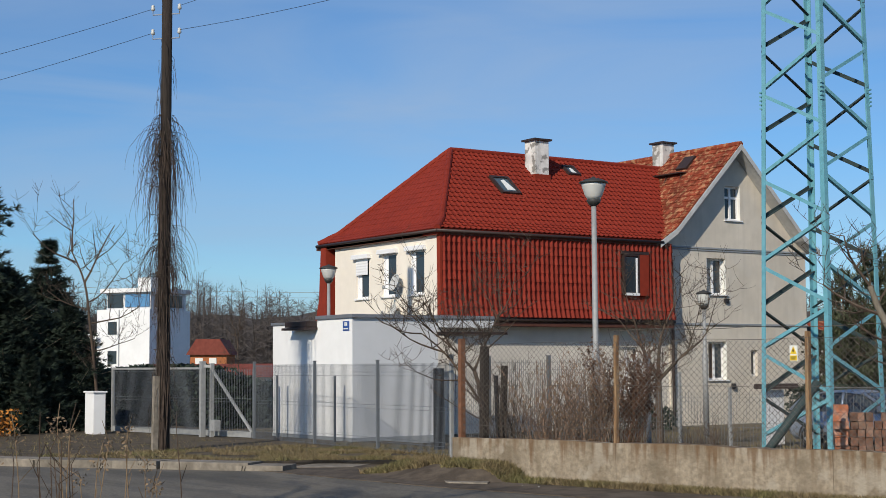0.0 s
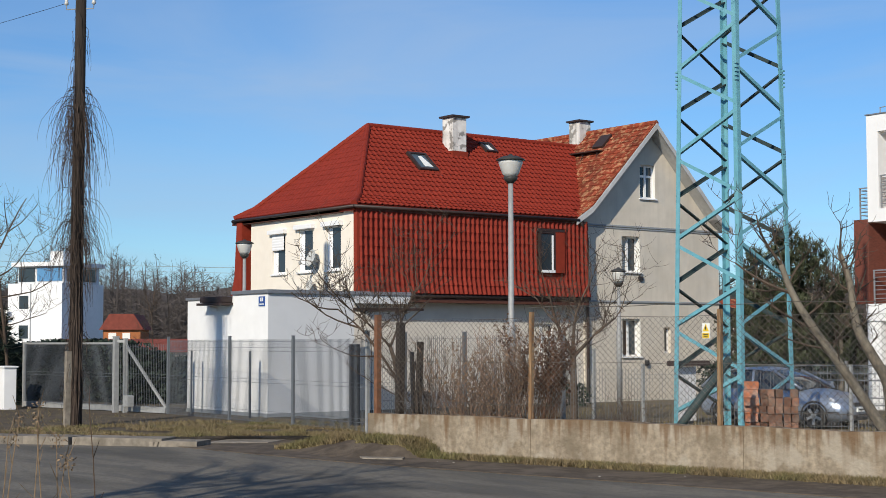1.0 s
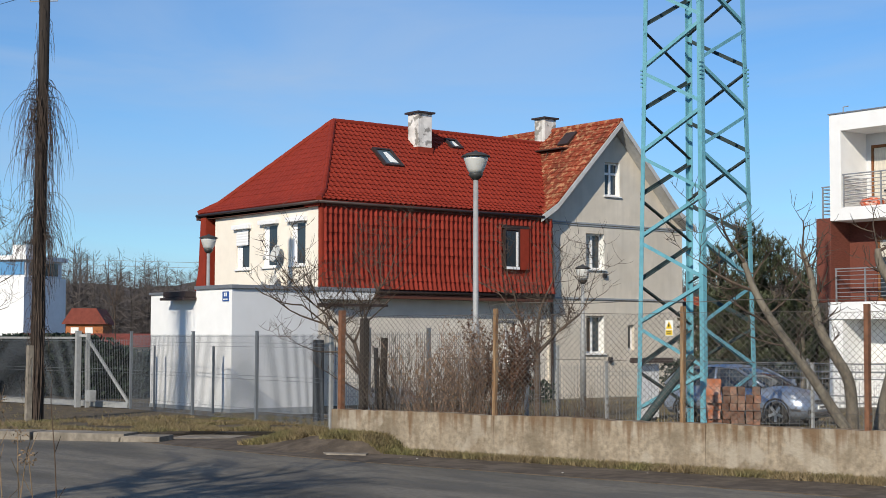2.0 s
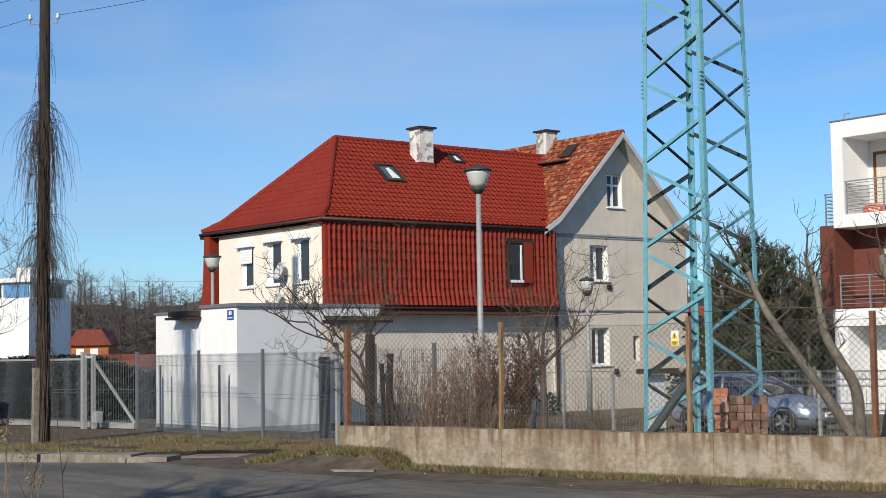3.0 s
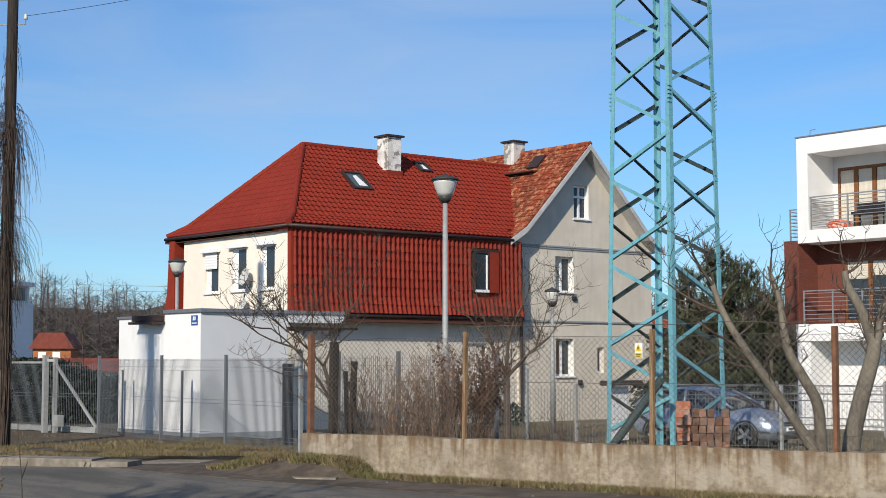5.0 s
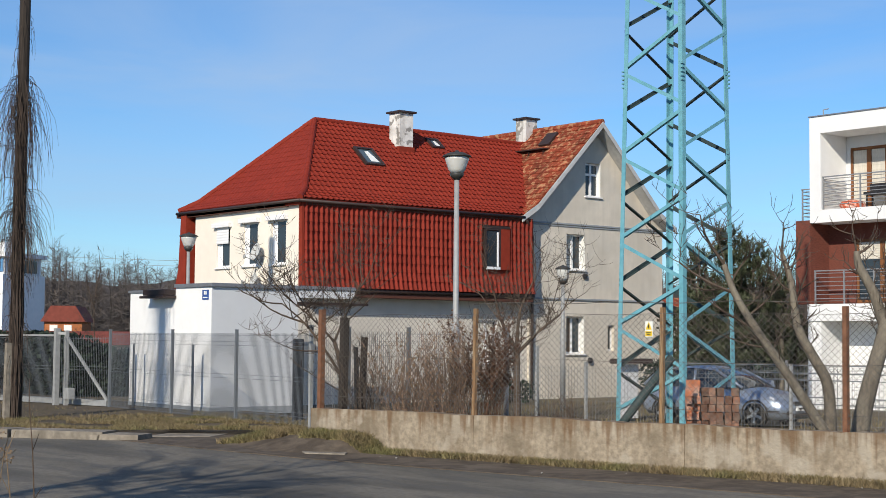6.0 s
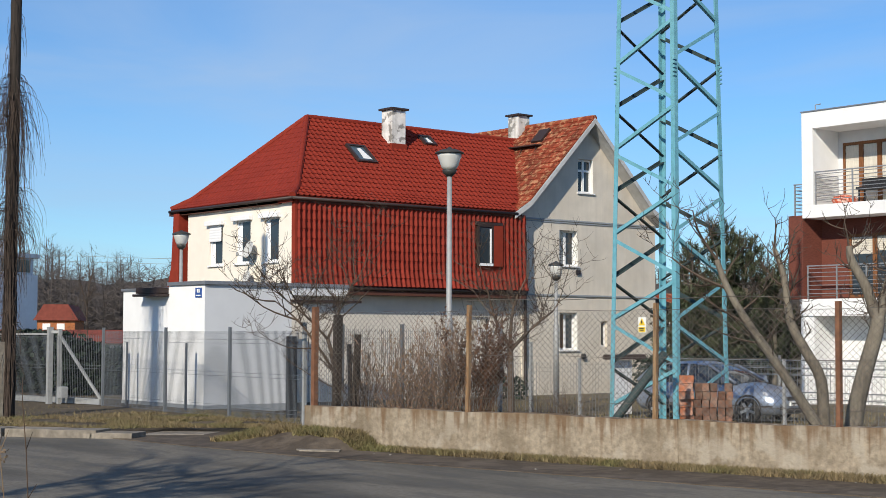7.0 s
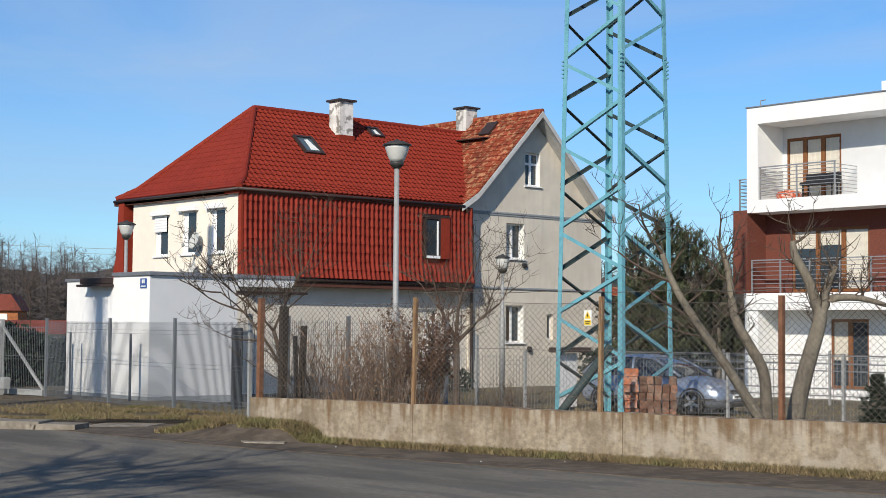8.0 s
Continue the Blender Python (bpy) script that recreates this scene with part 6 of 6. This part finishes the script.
# conifers
def conifer(name, label, x, y, h, r, material, seed, needle=0.22, whorls=16, z_start=0.12, open_crown=False):
    e = thing(name, label, "tree", pose(x, y, -0.03))
    rng = random.Random(seed)
    b = Builder()
    b.tube([(0, 0, 0), (0.05, 0, h * 0.5), (0, 0.03, h)], [0.03 * h ** 0.75, 0.02 * h ** 0.75, 0.012], 8)
    t = Builder()
    for w in range(whorls):
        f = z_start + (1 - z_start) * (w + rng.random() * 0.6) / whorls
        z = h * f
        reach = r * ((1 - f) ** 0.8 + 0.06) if not open_crown else r * (0.45 + 0.75 * math.sin(min(1.0, (1 - f) * 1.25 + 0.12) * math.pi * 0.62))
        n = rng.randint(7, 10)
        for k in range(n):
            a = rng.uniform(0, 6.28)
            rr = reach * rng.uniform(0.6, 1.1)
            sl = rng.uniform(0.1, 0.75) if open_crown else rng.uniform(-0.45, 0.55)
            tip = Vector((math.cos(a) * rr, math.sin(a) * rr, z + sl * rr))
            mid = Vector((math.cos(a) * rr * 0.5, math.sin(a) * rr * 0.5, z + sl * rr * 0.35))
            b.tube([(0, 0, z), mid, tip], [0.03, 0.018, 0.006], 4, False)
            m = max(6, int(rr * 15))
            for i in range(m):
                q = Vector((0, 0, z)).lerp(tip, 0.2 + 0.8 * (i + rng.random()) / m) + Vector((rng.uniform(-1, 1), rng.uniform(-1, 1), rng.uniform(-1.0, 1.0))) * 0.2 * rr
                for j in range(13):
                    d = Vector((rng.uniform(-1, 1) + math.cos(a) * 0.6, rng.uniform(-1, 1) + math.sin(a) * 0.6, rng.uniform(-0.5, 1.0))).normalized()
                    s = d.orthogonal().normalized() * needle * 0.11
                    t.add([q - s, q + s, q + d * needle * rng.uniform(0.7, 1.3)], [(0, 1, 2)])
    part("trunk", b, BARK, e)
    part("crown", t, material, e, "needle sprays")
    return e


def pine(label, x, y, h, r, seed, low=0.2):
    """A young pine: limbs that sweep upward and carry upright needle candles."""
    e = thing("pine_tree", label, "tree", pose(x, y, -0.03))
    rng = random.Random(seed)
    b, t = Builder(), Builder()
    b.tube([(0, 0, 0), (0.06, 0.02, h * 0.5), (0.02, 0, h * 0.95)], [0.10, 0.07, 0.015], 8)

    def candle(q, d, ln):
        """Needles set round one shoot."""
        side = d.orthogonal().normalized()
        other = d.cross(side)
        for i in range(34):
            f = rng.random()
            a = rng.uniform(0, 6.28)
            out = side * math.cos(a) + other * math.sin(a)
            n0 = q + d * ln * f
            tip = n0 + (d * rng.uniform(0.3, 0.8) + out * (1.0 - 0.55 * f)).normalized() * rng.uniform(0.11, 0.19)
            s = out.cross(d).normalized() * 0.012
            t.add([n0 - s, n0 + s, tip], [(0, 1, 2)])

    whorls = int(h * 2.6)
    for w in range(whorls):
        f = low + (0.97 - low) * w / whorls
        z = h * f
        reach = r * (1 - f) ** 0.7 * rng.uniform(0.75, 1.15) + 0.12
        for k in range(rng.randint(5, 7)):
            a = rng.uniform(0, 6.28)
            hd = Vector((math.cos(a), math.sin(a), 0))
            rr = reach * rng.uniform(0.6, 1.1)
            p1, p2 = Vector((0, 0, z)) + hd * rr * 0.55 + Vector((0, 0, rr * 0.10)), Vector((0, 0, z)) + hd * rr + Vector((0, 0, rr * rng.uniform(0.3, 0.55)))
            b.tube([(0, 0, z), p1, p2], [0.026, 0.017, 0.007], 4, False)
            for i in range(max(5, int(rr * 15))):
                g = rng.uniform(0.3, 1.0)
                q = p1.lerp(p2, (g - 0.5) * 2) if g > 0.5 else Vector((0, 0, z)).lerp(p1, g * 2)
                d = (hd * rng.uniform(0.0, 0.5) + Vector((rng.uniform(-0.5, 0.5), rng.uniform(-0.5, 0.5), 1))).normalized()
                candle(q, d, rng.uniform(0.22, 0.5))
    candle(Vector((0.02, 0, h * 0.93)), Vector((0, 0, 1)), 0.45)
    part("trunk", b, BARK, e)
    part("crown", t, NEEDLE, e, "upright needle candles")
    return e


pine("dark green pine with an open ragged crown", 39.21, 32.61, 6.0, 1.45, 3)
pine("dark green pine leaning over the yard", 38.5, 33.35, 5.2, 1.3, 5)
pine("dark green pine by the brown corner", 39.85, 32.1, 5.5, 1.3, 7)
pine("low dark green pine beside the flats", 40.3, 31.3, 4.5, 1.2, 17, 0.1)
conifer("spruce_tree", "tall dark spruce beside the gate", 14.2, 48.6, 10.6, 3.2, SPRUCE, 4, 0.26, 32, 0.03)
conifer("spruce_tree", "dark spruce behind the gate", 15.5, 47.4, 5.3, 2.3, SPRUCE, 6, 0.22, 42, 0.02)
conifer("spruce_tree", "low broad dark spruce behind the pillar", 17.35, 47.0, 4.2, 1.8, SPRUCE, 14, 0.2, 32, 0.02)
conifer("spruce_tree", "slim dark spruce far behind the gate", 25.8, 73.0, 8.6, 2.0, SPRUCE, 8, 0.34, 18, 0.05)
conifer("dwarf_conifer", "small dark conifer before the flats", 27.95, 17.55, 1.25, 0.42, SPRUCE, 15, 0.12, 12, 0.02)
conifer("thuja", "narrow dark thuja by the verge", 15.5, 45.4, 2.6, 0.55, SPRUCE, 9, 0.2, 14, 0.02)
conifer("thuja", "narrow dark thuja by the pillar", 16.3, 45.9, 2.7, 0.55, SPRUCE, 10, 0.2, 14, 0.02)


def leaf_bank(name, label, pts, width, h, n, material, seed, size=0.16):
    """A dense dark hedge of small leaf clumps along a line."""
    rng = random.Random(seed)
    b = Builder()
    for i in range(n):
        k = rng.randrange(len(pts) - 1)
        p = Vector(pts[k]).lerp(Vector(pts[k + 1]), rng.random())
        z = h * rng.random() ** 0.8 * (0.85 + 0.15 * math.sin(p.x * 1.3 + p.y))
        q = Vector((p.x + rng.uniform(-width, width), p.y + rng.uniform(-width, width), z))
        a = Vector((rng.uniform(-1, 1), rng.uniform(-1, 1), rng.uniform(-1, 1))).normalized() * size
        c = a.orthogonal().normalized() * size * 0.6
        b.add([q - a, q + c, q + a, q - c], [(0, 1, 2, 3)])
    ob = part(name, b, material)
    return tagged(ob, label, "hedge", "", "stuff")


leaf_bank("dark_hedge", "dark evergreen hedge behind the gate", [(19.5, 50.5), (22.5, 48.0), (26.2, 47.6)], 0.5, 2.2, 12000, SPRUCE, 2, 0.13)
leaf_bank("shrubbery", "dark evergreen shrubbery beside the gate pillar", [(12.0, 48.2), (14.5, 47.8), (17.3, 47.4)], 0.7, 3.4, 9000, SPRUCE, 12, 0.14)
leaf_bank("yard_hedge", "dark evergreen hedge at the back of the yard", [(36.3, 33.4), (37.4, 32.0), (38.3, 30.6)], 0.5, 2.0, 3200, SPRUCE, 3, 0.13)
leaf_bank("thicket", "dark tangled thicket under the pines", [(38.9, 34.6), (40.2, 33.2), (41.6, 31.6)], 0.6, 4.0, 12000, TANGLE, 9, 0.10)
leaf_bank("flowering_shrub", "small orange-leaved shrub below the spruces", [(13.6, 44.4), (14.5, 43.9)], 0.25, 1.1, 500, mat("orange_leaf", (0.42, 0.17, 0.03), 0.8, vary=0.3, island=0.5), 19, 0.06)
leaf_bank("garden_hedge", "low dark shrubs by the house wall", [(32.4, 36.9), (33.4, 36.2)], 0.4, 1.0, 600, SPRUCE, 5, 0.1)

# ---------------------------------------------------------------- distance
white_block = thing("far_apartment_block", "distant white apartment block with dark balconies", "apartment block")
m0 = pose(50.53, 120.54, -0.03, 0, 0, -59)
b = Builder()
b.box(-4.3, 0, 0, 1.2, 6, 7.15)
part("body", b, WHITE, white_block, at=m0)
b = Builder()
b.box(-3.6, 0.45, 7.15, 1.0, 5.6, 8.6)
part("penthouse", b, MODGREY, white_block, at=m0)
b = Builder()
b.box(-4.0, 0.0, 8.6, 1.3, 6.1, 8.95)
part("roof", b, WHITE, white_block, at=m0)
b = Builder()
b.box(-0.9, 1.2, 8.95, 0.4, 2.6, 9.9)
b.box(0.0, 3.4, 8.95, 0.3, 3.7, 10.3)
part("stair_head", b, WHITE, white_block, at=m0)
for x, z, w, h in ((-3.1, 5.0, 0.9, 1.1), (-3.1, 2.5, 0.9, 1.1), (-3.5, 7.3, 1.6, 1.15)):
    b = Builder()
    b.box(x, -0.06 if z < 7 else 0.39, z, x + w, 0.1 if z < 7 else 0.55, z + h)
    part("window", b, GLASS, white_block, at=m0)
b = Builder()
b.box(0.95, 1.0, 7.35, 1.06, 5.0, 8.4)
part("window", b, GLASS, white_block, "dark penthouse side glazing", at=m0)
b = Builder()
b.box(-1.6, 0.34, 7.35, 0.9, 0.44, 8.45)
part("blue_panel", b, glass_mat("blue_glass", (0.1, 0.25, 0.45)), white_block, at=m0)
for z in (1.6, 4.2):
    b = Builder()
    b.box(-5.0, -0.6, z, -3.9, 0, z + 0.18)
    b.box(-5.0, -0.6, z + 0.18, -3.9, -0.52, z + 0.85)
    part("balcony", b, WHITE, white_block, at=m0)
b = Builder()
b.box(-2.0, -0.04, 0, -1.9, -0.003, 7.1)
part("rainpipe", b, PLINTH, white_block, at=m0)
cottage = thing("far_cottage", "distant orange cottage with a red roof", "cottage")
m1 = pose(52.2, 110.3, -0.03, 0, 0, -34)
b = Builder()
b.box(-1.4, 0, 0, 1.5, 5, 3.2)
part("wall", b, ORANGE, cottage, at=m1)
b = Builder()
b.prism([(-1.7, -0.3, 3.15), (1.8, -0.3, 3.15), (1.0, -0.3, 4.4), (-0.9, -0.3, 4.4)], (0, 0, 0), (0, 5.6, 0))
part("roof", b, FARROOF, cottage, at=m1)
for x in (-1.0, 0.1):
    b = Builder()
    b.box(x, -0.05, 1.9, x + 0.6, 0.05, 2.9)
    part("window", b, SIGNWHITE, cottage, at=m1)
lowroof = thing("far_garage_row", "distant low row of garages with dull red roofs", "garages")
b = Builder()
b.box(0, 0, 0, 12, 4, 1.6)
part("wall", b, GREYWALL, lowroof, at=pose(36.0, 84.8, -0.03, 0, 0, -34))
b = Builder()
b.prism([(-0.3, -0.4, 1.55), (-0.3, 4.4, 1.55), (-0.3, 2, 2.35)], (0, 0, 0), (12.6, 0, 0))
part("roof", b, FARROOF, lowroof, at=pose(36.0, 84.8, -0.03, 0, 0, -34))
annex2 = thing("far_house", "distant low house with a red roof behind the pines", "house")
b = Builder()
b.box(0, 0, 0, 3.2, 5, 2.7)
part("wall", b, GREYWALL, annex2, at=pose(47.6, 43.3, -0.03, 0, 0, -10))
b = Builder()
b.prism([(-0.3, -0.4, 2.65), (-0.3, 5.4, 2.65), (-0.3, 2.5, 4.0)], (0, 0, 0), (3.8, 0, 0))
part("roof", b, TILE_OLD, annex2, at=pose(47.6, 43.3, -0.03, 0, 0, -10))

# distant bare wood
rng = random.Random(77)
b = Builder()
for i in range(1200):
    ang = radians(rng.uniform(16, 74))
    dist = rng.uniform(165, 215)
    x, y = dist * math.cos(ang), dist * math.sin(ang)
    h = rng.uniform(7.0, 12.5) * (1.0 + 0.12 * math.sin(ang * 23))
    b.tube([(x, y, -0.03), (x + rng.uniform(-0.4, 0.4), y, h * 0.55), (x + rng.uniform(-0.6, 0.6), y, h)], [0.17, 0.1, 0.02], 3, False)
    for k in range(56):
        z = h * rng.uniform(0.12, 0.97)
        a = rng.uniform(0, 6.28)
        ln = h * rng.uniform(0.08, 0.22) * (1.15 - z / h * 0.7)
        p = Vector((x, y, z))
        d = Vector((math.cos(a), math.sin(a), rng.uniform(0.3, 1.3))).normalized()
        q = p + d * ln
        s = d.orthogonal().normalized() * 0.032
        b.add([p - s, p + s, q + s * 0.3, q - s * 0.3], [(0, 1, 2, 3)])
        for j in range(3):
            e2 = (d + Vector((rng.uniform(-0.8, 0.8), rng.uniform(-0.8, 0.8), rng.uniform(-0.3, 0.8)))).normalized()
            r0 = p.lerp(q, rng.uniform(0.3, 1))
            s = e2.orthogonal().normalized() * 0.022
            b.add([r0 - s, r0 + s, r0 + e2 * ln * 0.6], [(0, 1, 2)])
tagged(part("far_wood", b, FARWOOD), "distant band of bare brown winter trees", "wood", "", "stuff")
b = Builder()
for i in range(60000):
    ang = radians(rng.uniform(14, 76))
    dist = rng.uniform(150, 200)
    p = Vector((dist * math.cos(ang), dist * math.sin(ang), rng.random() ** 0.9 * 9.0))
    a = Vector((rng.uniform(-1, 1), rng.uniform(-1, 1), rng.uniform(-0.3, 1))).normalized() * 0.8
    c = a.orthogonal().normalized() * 0.03
    b.add([p - a, p + c, p + a, p - c], [(0, 1, 2, 3)])
tagged(part("far_undergrowth", b, FARWOOD), "distant brown undergrowth below the wood", "undergrowth", "", "stuff")

b = Builder()
n = 90
for i in range(n + 1):
    ang = radians(10 + 70 * i / n)
    for k, (dist, f) in enumerate(((205, 0.0), (222, 0.75), (240, 1.0), (262, 0.8))):
        z = f * (10.6 + 1.2 * noise.noise(Vector((i * 0.23, k * 0.4, 0))) + 1.5 * noise.noise(Vector((i * 1.7, k * 0.4, 3))))
        b.v.append((dist * math.cos(ang), dist * math.sin(ang), z - 0.03))
    if i:
        o = len(b.v) - 8
        b.f += [(o + k, o + 4 + k, o + 5 + k, o + 1 + k) for k in range(3)]
tagged(part("wooded_rise", b, FARWOOD, smooth=True), "distant low rise covered with bare wood", "backdrop", "", "structure")

# ---------------------------------------------------------------- grass, weeds, litter
def blades(name, label, spots, n, h, seed, z=0.1, lean=0.5, material=None, bare=-0.18):
    """Dry grass blades scattered inside a set of quadrilateral patches."""
    rng = random.Random(seed)
    b = Builder()
    for i in range(n):
        q = spots[rng.randrange(len(spots))]
        u, v = rng.random(), rng.random()
        p = Vector(q[0]).lerp(Vector(q[1]), u).lerp(Vector(q[3]).lerp(Vector(q[2]), u), v)
        if noise.noise(Vector((p.x * 0.9, p.y * 0.9, seed))) < bare:
            continue
        d = Vector((rng.uniform(-1, 1) * lean, rng.uniform(-1, 1) * lean, 1))
        ln = h * rng.uniform(0.5, 1.4)
        s = Vector((rng.uniform(-1, 1), rng.uniform(-1, 1), 0)).normalized() * 0.012
        g = Vector((p.x, p.y, z(p.x, p.y) if callable(z) else z))
        b.add([g - s, g + s, g + d * ln], [(0, 1, 2)])
    return tagged(part(name, b, material or DRYGRASS), label, "grass", "", "stuff")


blades("dry_grass", "dry straw-coloured grass on the verge", [((11.4, 33.9), (14.3, 28.9), (18.6, 27.6), (18.7, 34)), ((15.8, 28.6), (17.6, 26.9), (20.3, 27.5), (20.3, 34.6))], 30000, 0.065, 3, 0.11, 1.2)
blades("wall_grass", "dry grass and weeds along the wall foot", [((wall_x(21.9) - 0.5, 21.9), (wall_x(6) - 0.65, 6.0), (wall_x(6) - 0.0, 6.0), (wall_x(21.9) - 0.0, 21.9)), ((wall_x(21.9) - 0.28, 21.9), (wall_x(6) - 0.22, 6.0), (wall_x(6) - 0.0, 6.0), (wall_x(21.9) - 0.0, 21.9))]
       , 20000, 0.10, 4, 0.0, 1.1, None, -0.6)
blades("yard_grass", "short dry grass in the yard", [((18.5, 26), (20.3, 12), (36, 12), (36, 38))], 9000, 0.12, 6, -0.03, 0.8)
blades("verge_grass", "sparse dull grass before the gate", [((7.5, 40.5), (11.3, 34), (18.6, 34), (18.0, 45))], 1800, 0.07, 13, 0.11, 1.2)
b = Builder()
rng = random.Random(9)
for i in range(16):
    y = rng.uniform(8, 26)
    x = wall_x(y) - rng.uniform(0.3, 1.9)
    s = rng.uniform(0.012, 0.03)
    b.lathe([(s * 0.5, 0), (s, s * 0.4), (s * 0.6, s * 0.8)], 6, (x, y, 0.012))
tagged(part("pebbles", b, KERB), "scattered pale pebbles on the roadside", "pebbles", "", "stuff")
# mound of soil at the wall's end
def bank_z(x, y):
    """Flat-topped soil against the wall's end, cut off steeply towards its foot."""
    def ease(t):
        t = min(1.0, max(0.0, t))
        return t * t * (3 - 2 * t)
    off = wall_x(y) - x if y < 23.7 else wall_x(23.7) - x + (y - 23.7) * 0.2
    f = ease((y - 21.65 - 0.25 * max(0.0, off)) / 0.75) * ease((1.5 - off) / 1.4) * ease((26.6 - y) / 2.0)
    return 0.30 * f + 0.03 * noise.noise(Vector((x * 2.5, y * 2.5, 0))) - 0.02


b = Builder()
n = 40
for i in range(n + 1):
    for k in range(n + 1):
        u, v = i / n, k / n
        x, y = 14.6 + 3.2 * u, 21.4 + 5.4 * v
        b.v.append((x, y, bank_z(x, y)))
        if i and k:
            o = len(b.v) - 1
            b.f.append((o, o - 1, o - n - 2, o - n - 1))
setting("soil_bank", b, MUD, "grassy soil bank at the end of the wall", "bank", smooth=True)
blades("bank_grass", "short greenish grass on the soil bank", [((wall_x(25.5) - 0.55, 25.5), (wall_x(21.7) - 0.5, 21.7), (wall_x(21.7), 21.7), (wall_x(25.5), 25.5))], 9000, 0.10, 8, bank_z, 0.9, DRYGRASS, -0.3)
b = Builder()
b.prism([(15.75, 23.4, 0.0), (16.2, 22.3, 0.0), (15.75, 21.8, 0.0), (15.3, 22.4, 0.0)], (0, 0, -0.02), (0, 0, 0.036))
setting("concrete_patch", b, KERBSTONE, "cracked pale concrete patch in the mud", "patch", bevel=0.01)
b = Builder()
b.prism([(15.1, 27.9, 0.0), (16.0, 28.6, 0.0), (17.2, 27.9, 0.0), (16.2, 27.2, 0.0)], (0, 0, -0.02), (0, 0, 0.024))
setting("concrete_apron", b, KERBSTONE, "worn pale concrete apron before the verge", "patch", bevel=0.01)

# bare tree behind the camera's side of the road, known by its shadow on the asphalt
rt = random.Random(41)
shade_seeds = []
for k in range(24):
    a, z = rt.uniform(0, 6.28), rt.uniform(4.5, 8.6)
    shade_seeds.append(((-2.0 + rt.uniform(-1.2, 1.2), 11.4 + rt.uniform(-1.4, 1.4), z), (math.cos(a), math.sin(a), 0.5), 2.4, 0.075, 2))
bare_tree("roadside_tree", "tall bare roadside tree casting its shadow on the asphalt", (-2.2, 11.4, -0.03),
          [([(-2.2, 11.4, -0.03), (-2.2, 11.4, 2.0), (-2.1, 11.3, 4.2), (-1.9, 11.3, 6.4), (-1.8, 11.2, 8.6)], [0.30, 0.26, 0.22, 0.15, 0.06]),
           ([(-2.1, 11.3, 3.6), (-1.4, 11.9, 5.2), (-0.9, 12.4, 7.0), (-0.8, 12.6, 8.6)], [0.15, 0.12, 0.08, 0.04]),
           ([(-2.1, 11.3, 4.2), (-2.6, 10.2, 5.6), (-2.7, 9.4, 7.4)], [0.14, 0.10, 0.05]),
           ([(-2.0, 11.3, 4.8), (-3.3, 11.8, 6.2), (-3.8, 12.2, 8.2)], [0.13, 0.09, 0.04])],
          shade_seeds, 41, 1.0, None, 0, 1.0)

# dry weeds near the road's camera side
weed = thing("dry_weeds", "tall dry brown weed stalks at the roadside", "weeds")
rng = random.Random(31)
for k in range(24):
    px_, py_ = 2.8 + rng.uniform(0, 1.1), 9.2 - rng.uniform(0, 0.9)
    h = rng.uniform(1.4, 1.78)
    b = Builder()
    p = Vector((px_, py_, 0))
    d = Vector((rng.uniform(-0.12, 0.12), rng.uniform(-0.08, 0.08), 1))
    pts = [p + d * h * t + Vector((0.02 * math.sin(t * 5 + k), 0, 0)) for t in np.linspace(0, 1, 7)]
    b.tube(pts, [0.007 * (1 - 0.6 * t) for t in np.linspace(0, 1, 7)], 5, False)
    for j in range(5):
        q = pts[3 + j % 4]
        sd = Vector((rng.uniform(-1, 1), rng.uniform(-1, 1), rng.uniform(0.4, 1.2))).normalized()
        b.tube([q, q + sd * 0.09, q + sd * 0.15], [0.003, 0.0025, 0.0015], 3, False)
    if k % 2 == 0:
        for j in range(34):
            q = pts[-1] + Vector((rng.uniform(-0.05, 0.05), rng.uniform(-0.05, 0.05), rng.uniform(-0.06, 0.04)))
            a = Vector((rng.uniform(-1, 1), rng.uniform(-1, 1), rng.uniform(-1, 1))).normalized() * 0.012
            c = a.orthogonal().normalized() * 0.007
            b.add([q - a, q + c, q + a, q - c], [(0, 1, 2, 3)])
    part("stalk", b, WEEDHEAD if k % 2 == 0 else WEEDSTEM, weed)
settle(weed, 3.4, 8.8)

# balcony furniture
chair = thing("balcony_chair", "dark folded lounge chair on the balcony", "chair")
b = Builder()
b.box(39.55, 26.3, 6.62, 39.95, 27.55, 6.72)
b.box(39.9, 26.3, 6.7, 40.0, 27.55, 7.0)
part("seat", b, BLACK, chair, bevel=0.03)
for y in (26.4, 27.45):
    for x in (39.6, 39.9):
        b = Builder()
        b.box(x - 0.02, y - 0.02, 6.2, x + 0.02, y + 0.02, 6.62)
        part("leg", b, BLACK, chair)
settle(chair, 39.75, 26.9, 6.2)
cush = thing("cushion", "round orange and white patterned cushion on the balcony", "cushion", pose(39.5, 27.9, 6.2))
b = Builder()
b.lathe([(0.05, 0.0), (0.36, 0.02), (0.42, 0.12), (0.34, 0.24), (0.06, 0.30)], 20)
part("pad", b, mat("orange_pattern_cloth", (0.65, 0.13, 0.06), 0.9, vary=0.1, stain=(0.8, 0.7, 0.6), stain_scale=9, stain_amt=0.9), cush, smooth=True)
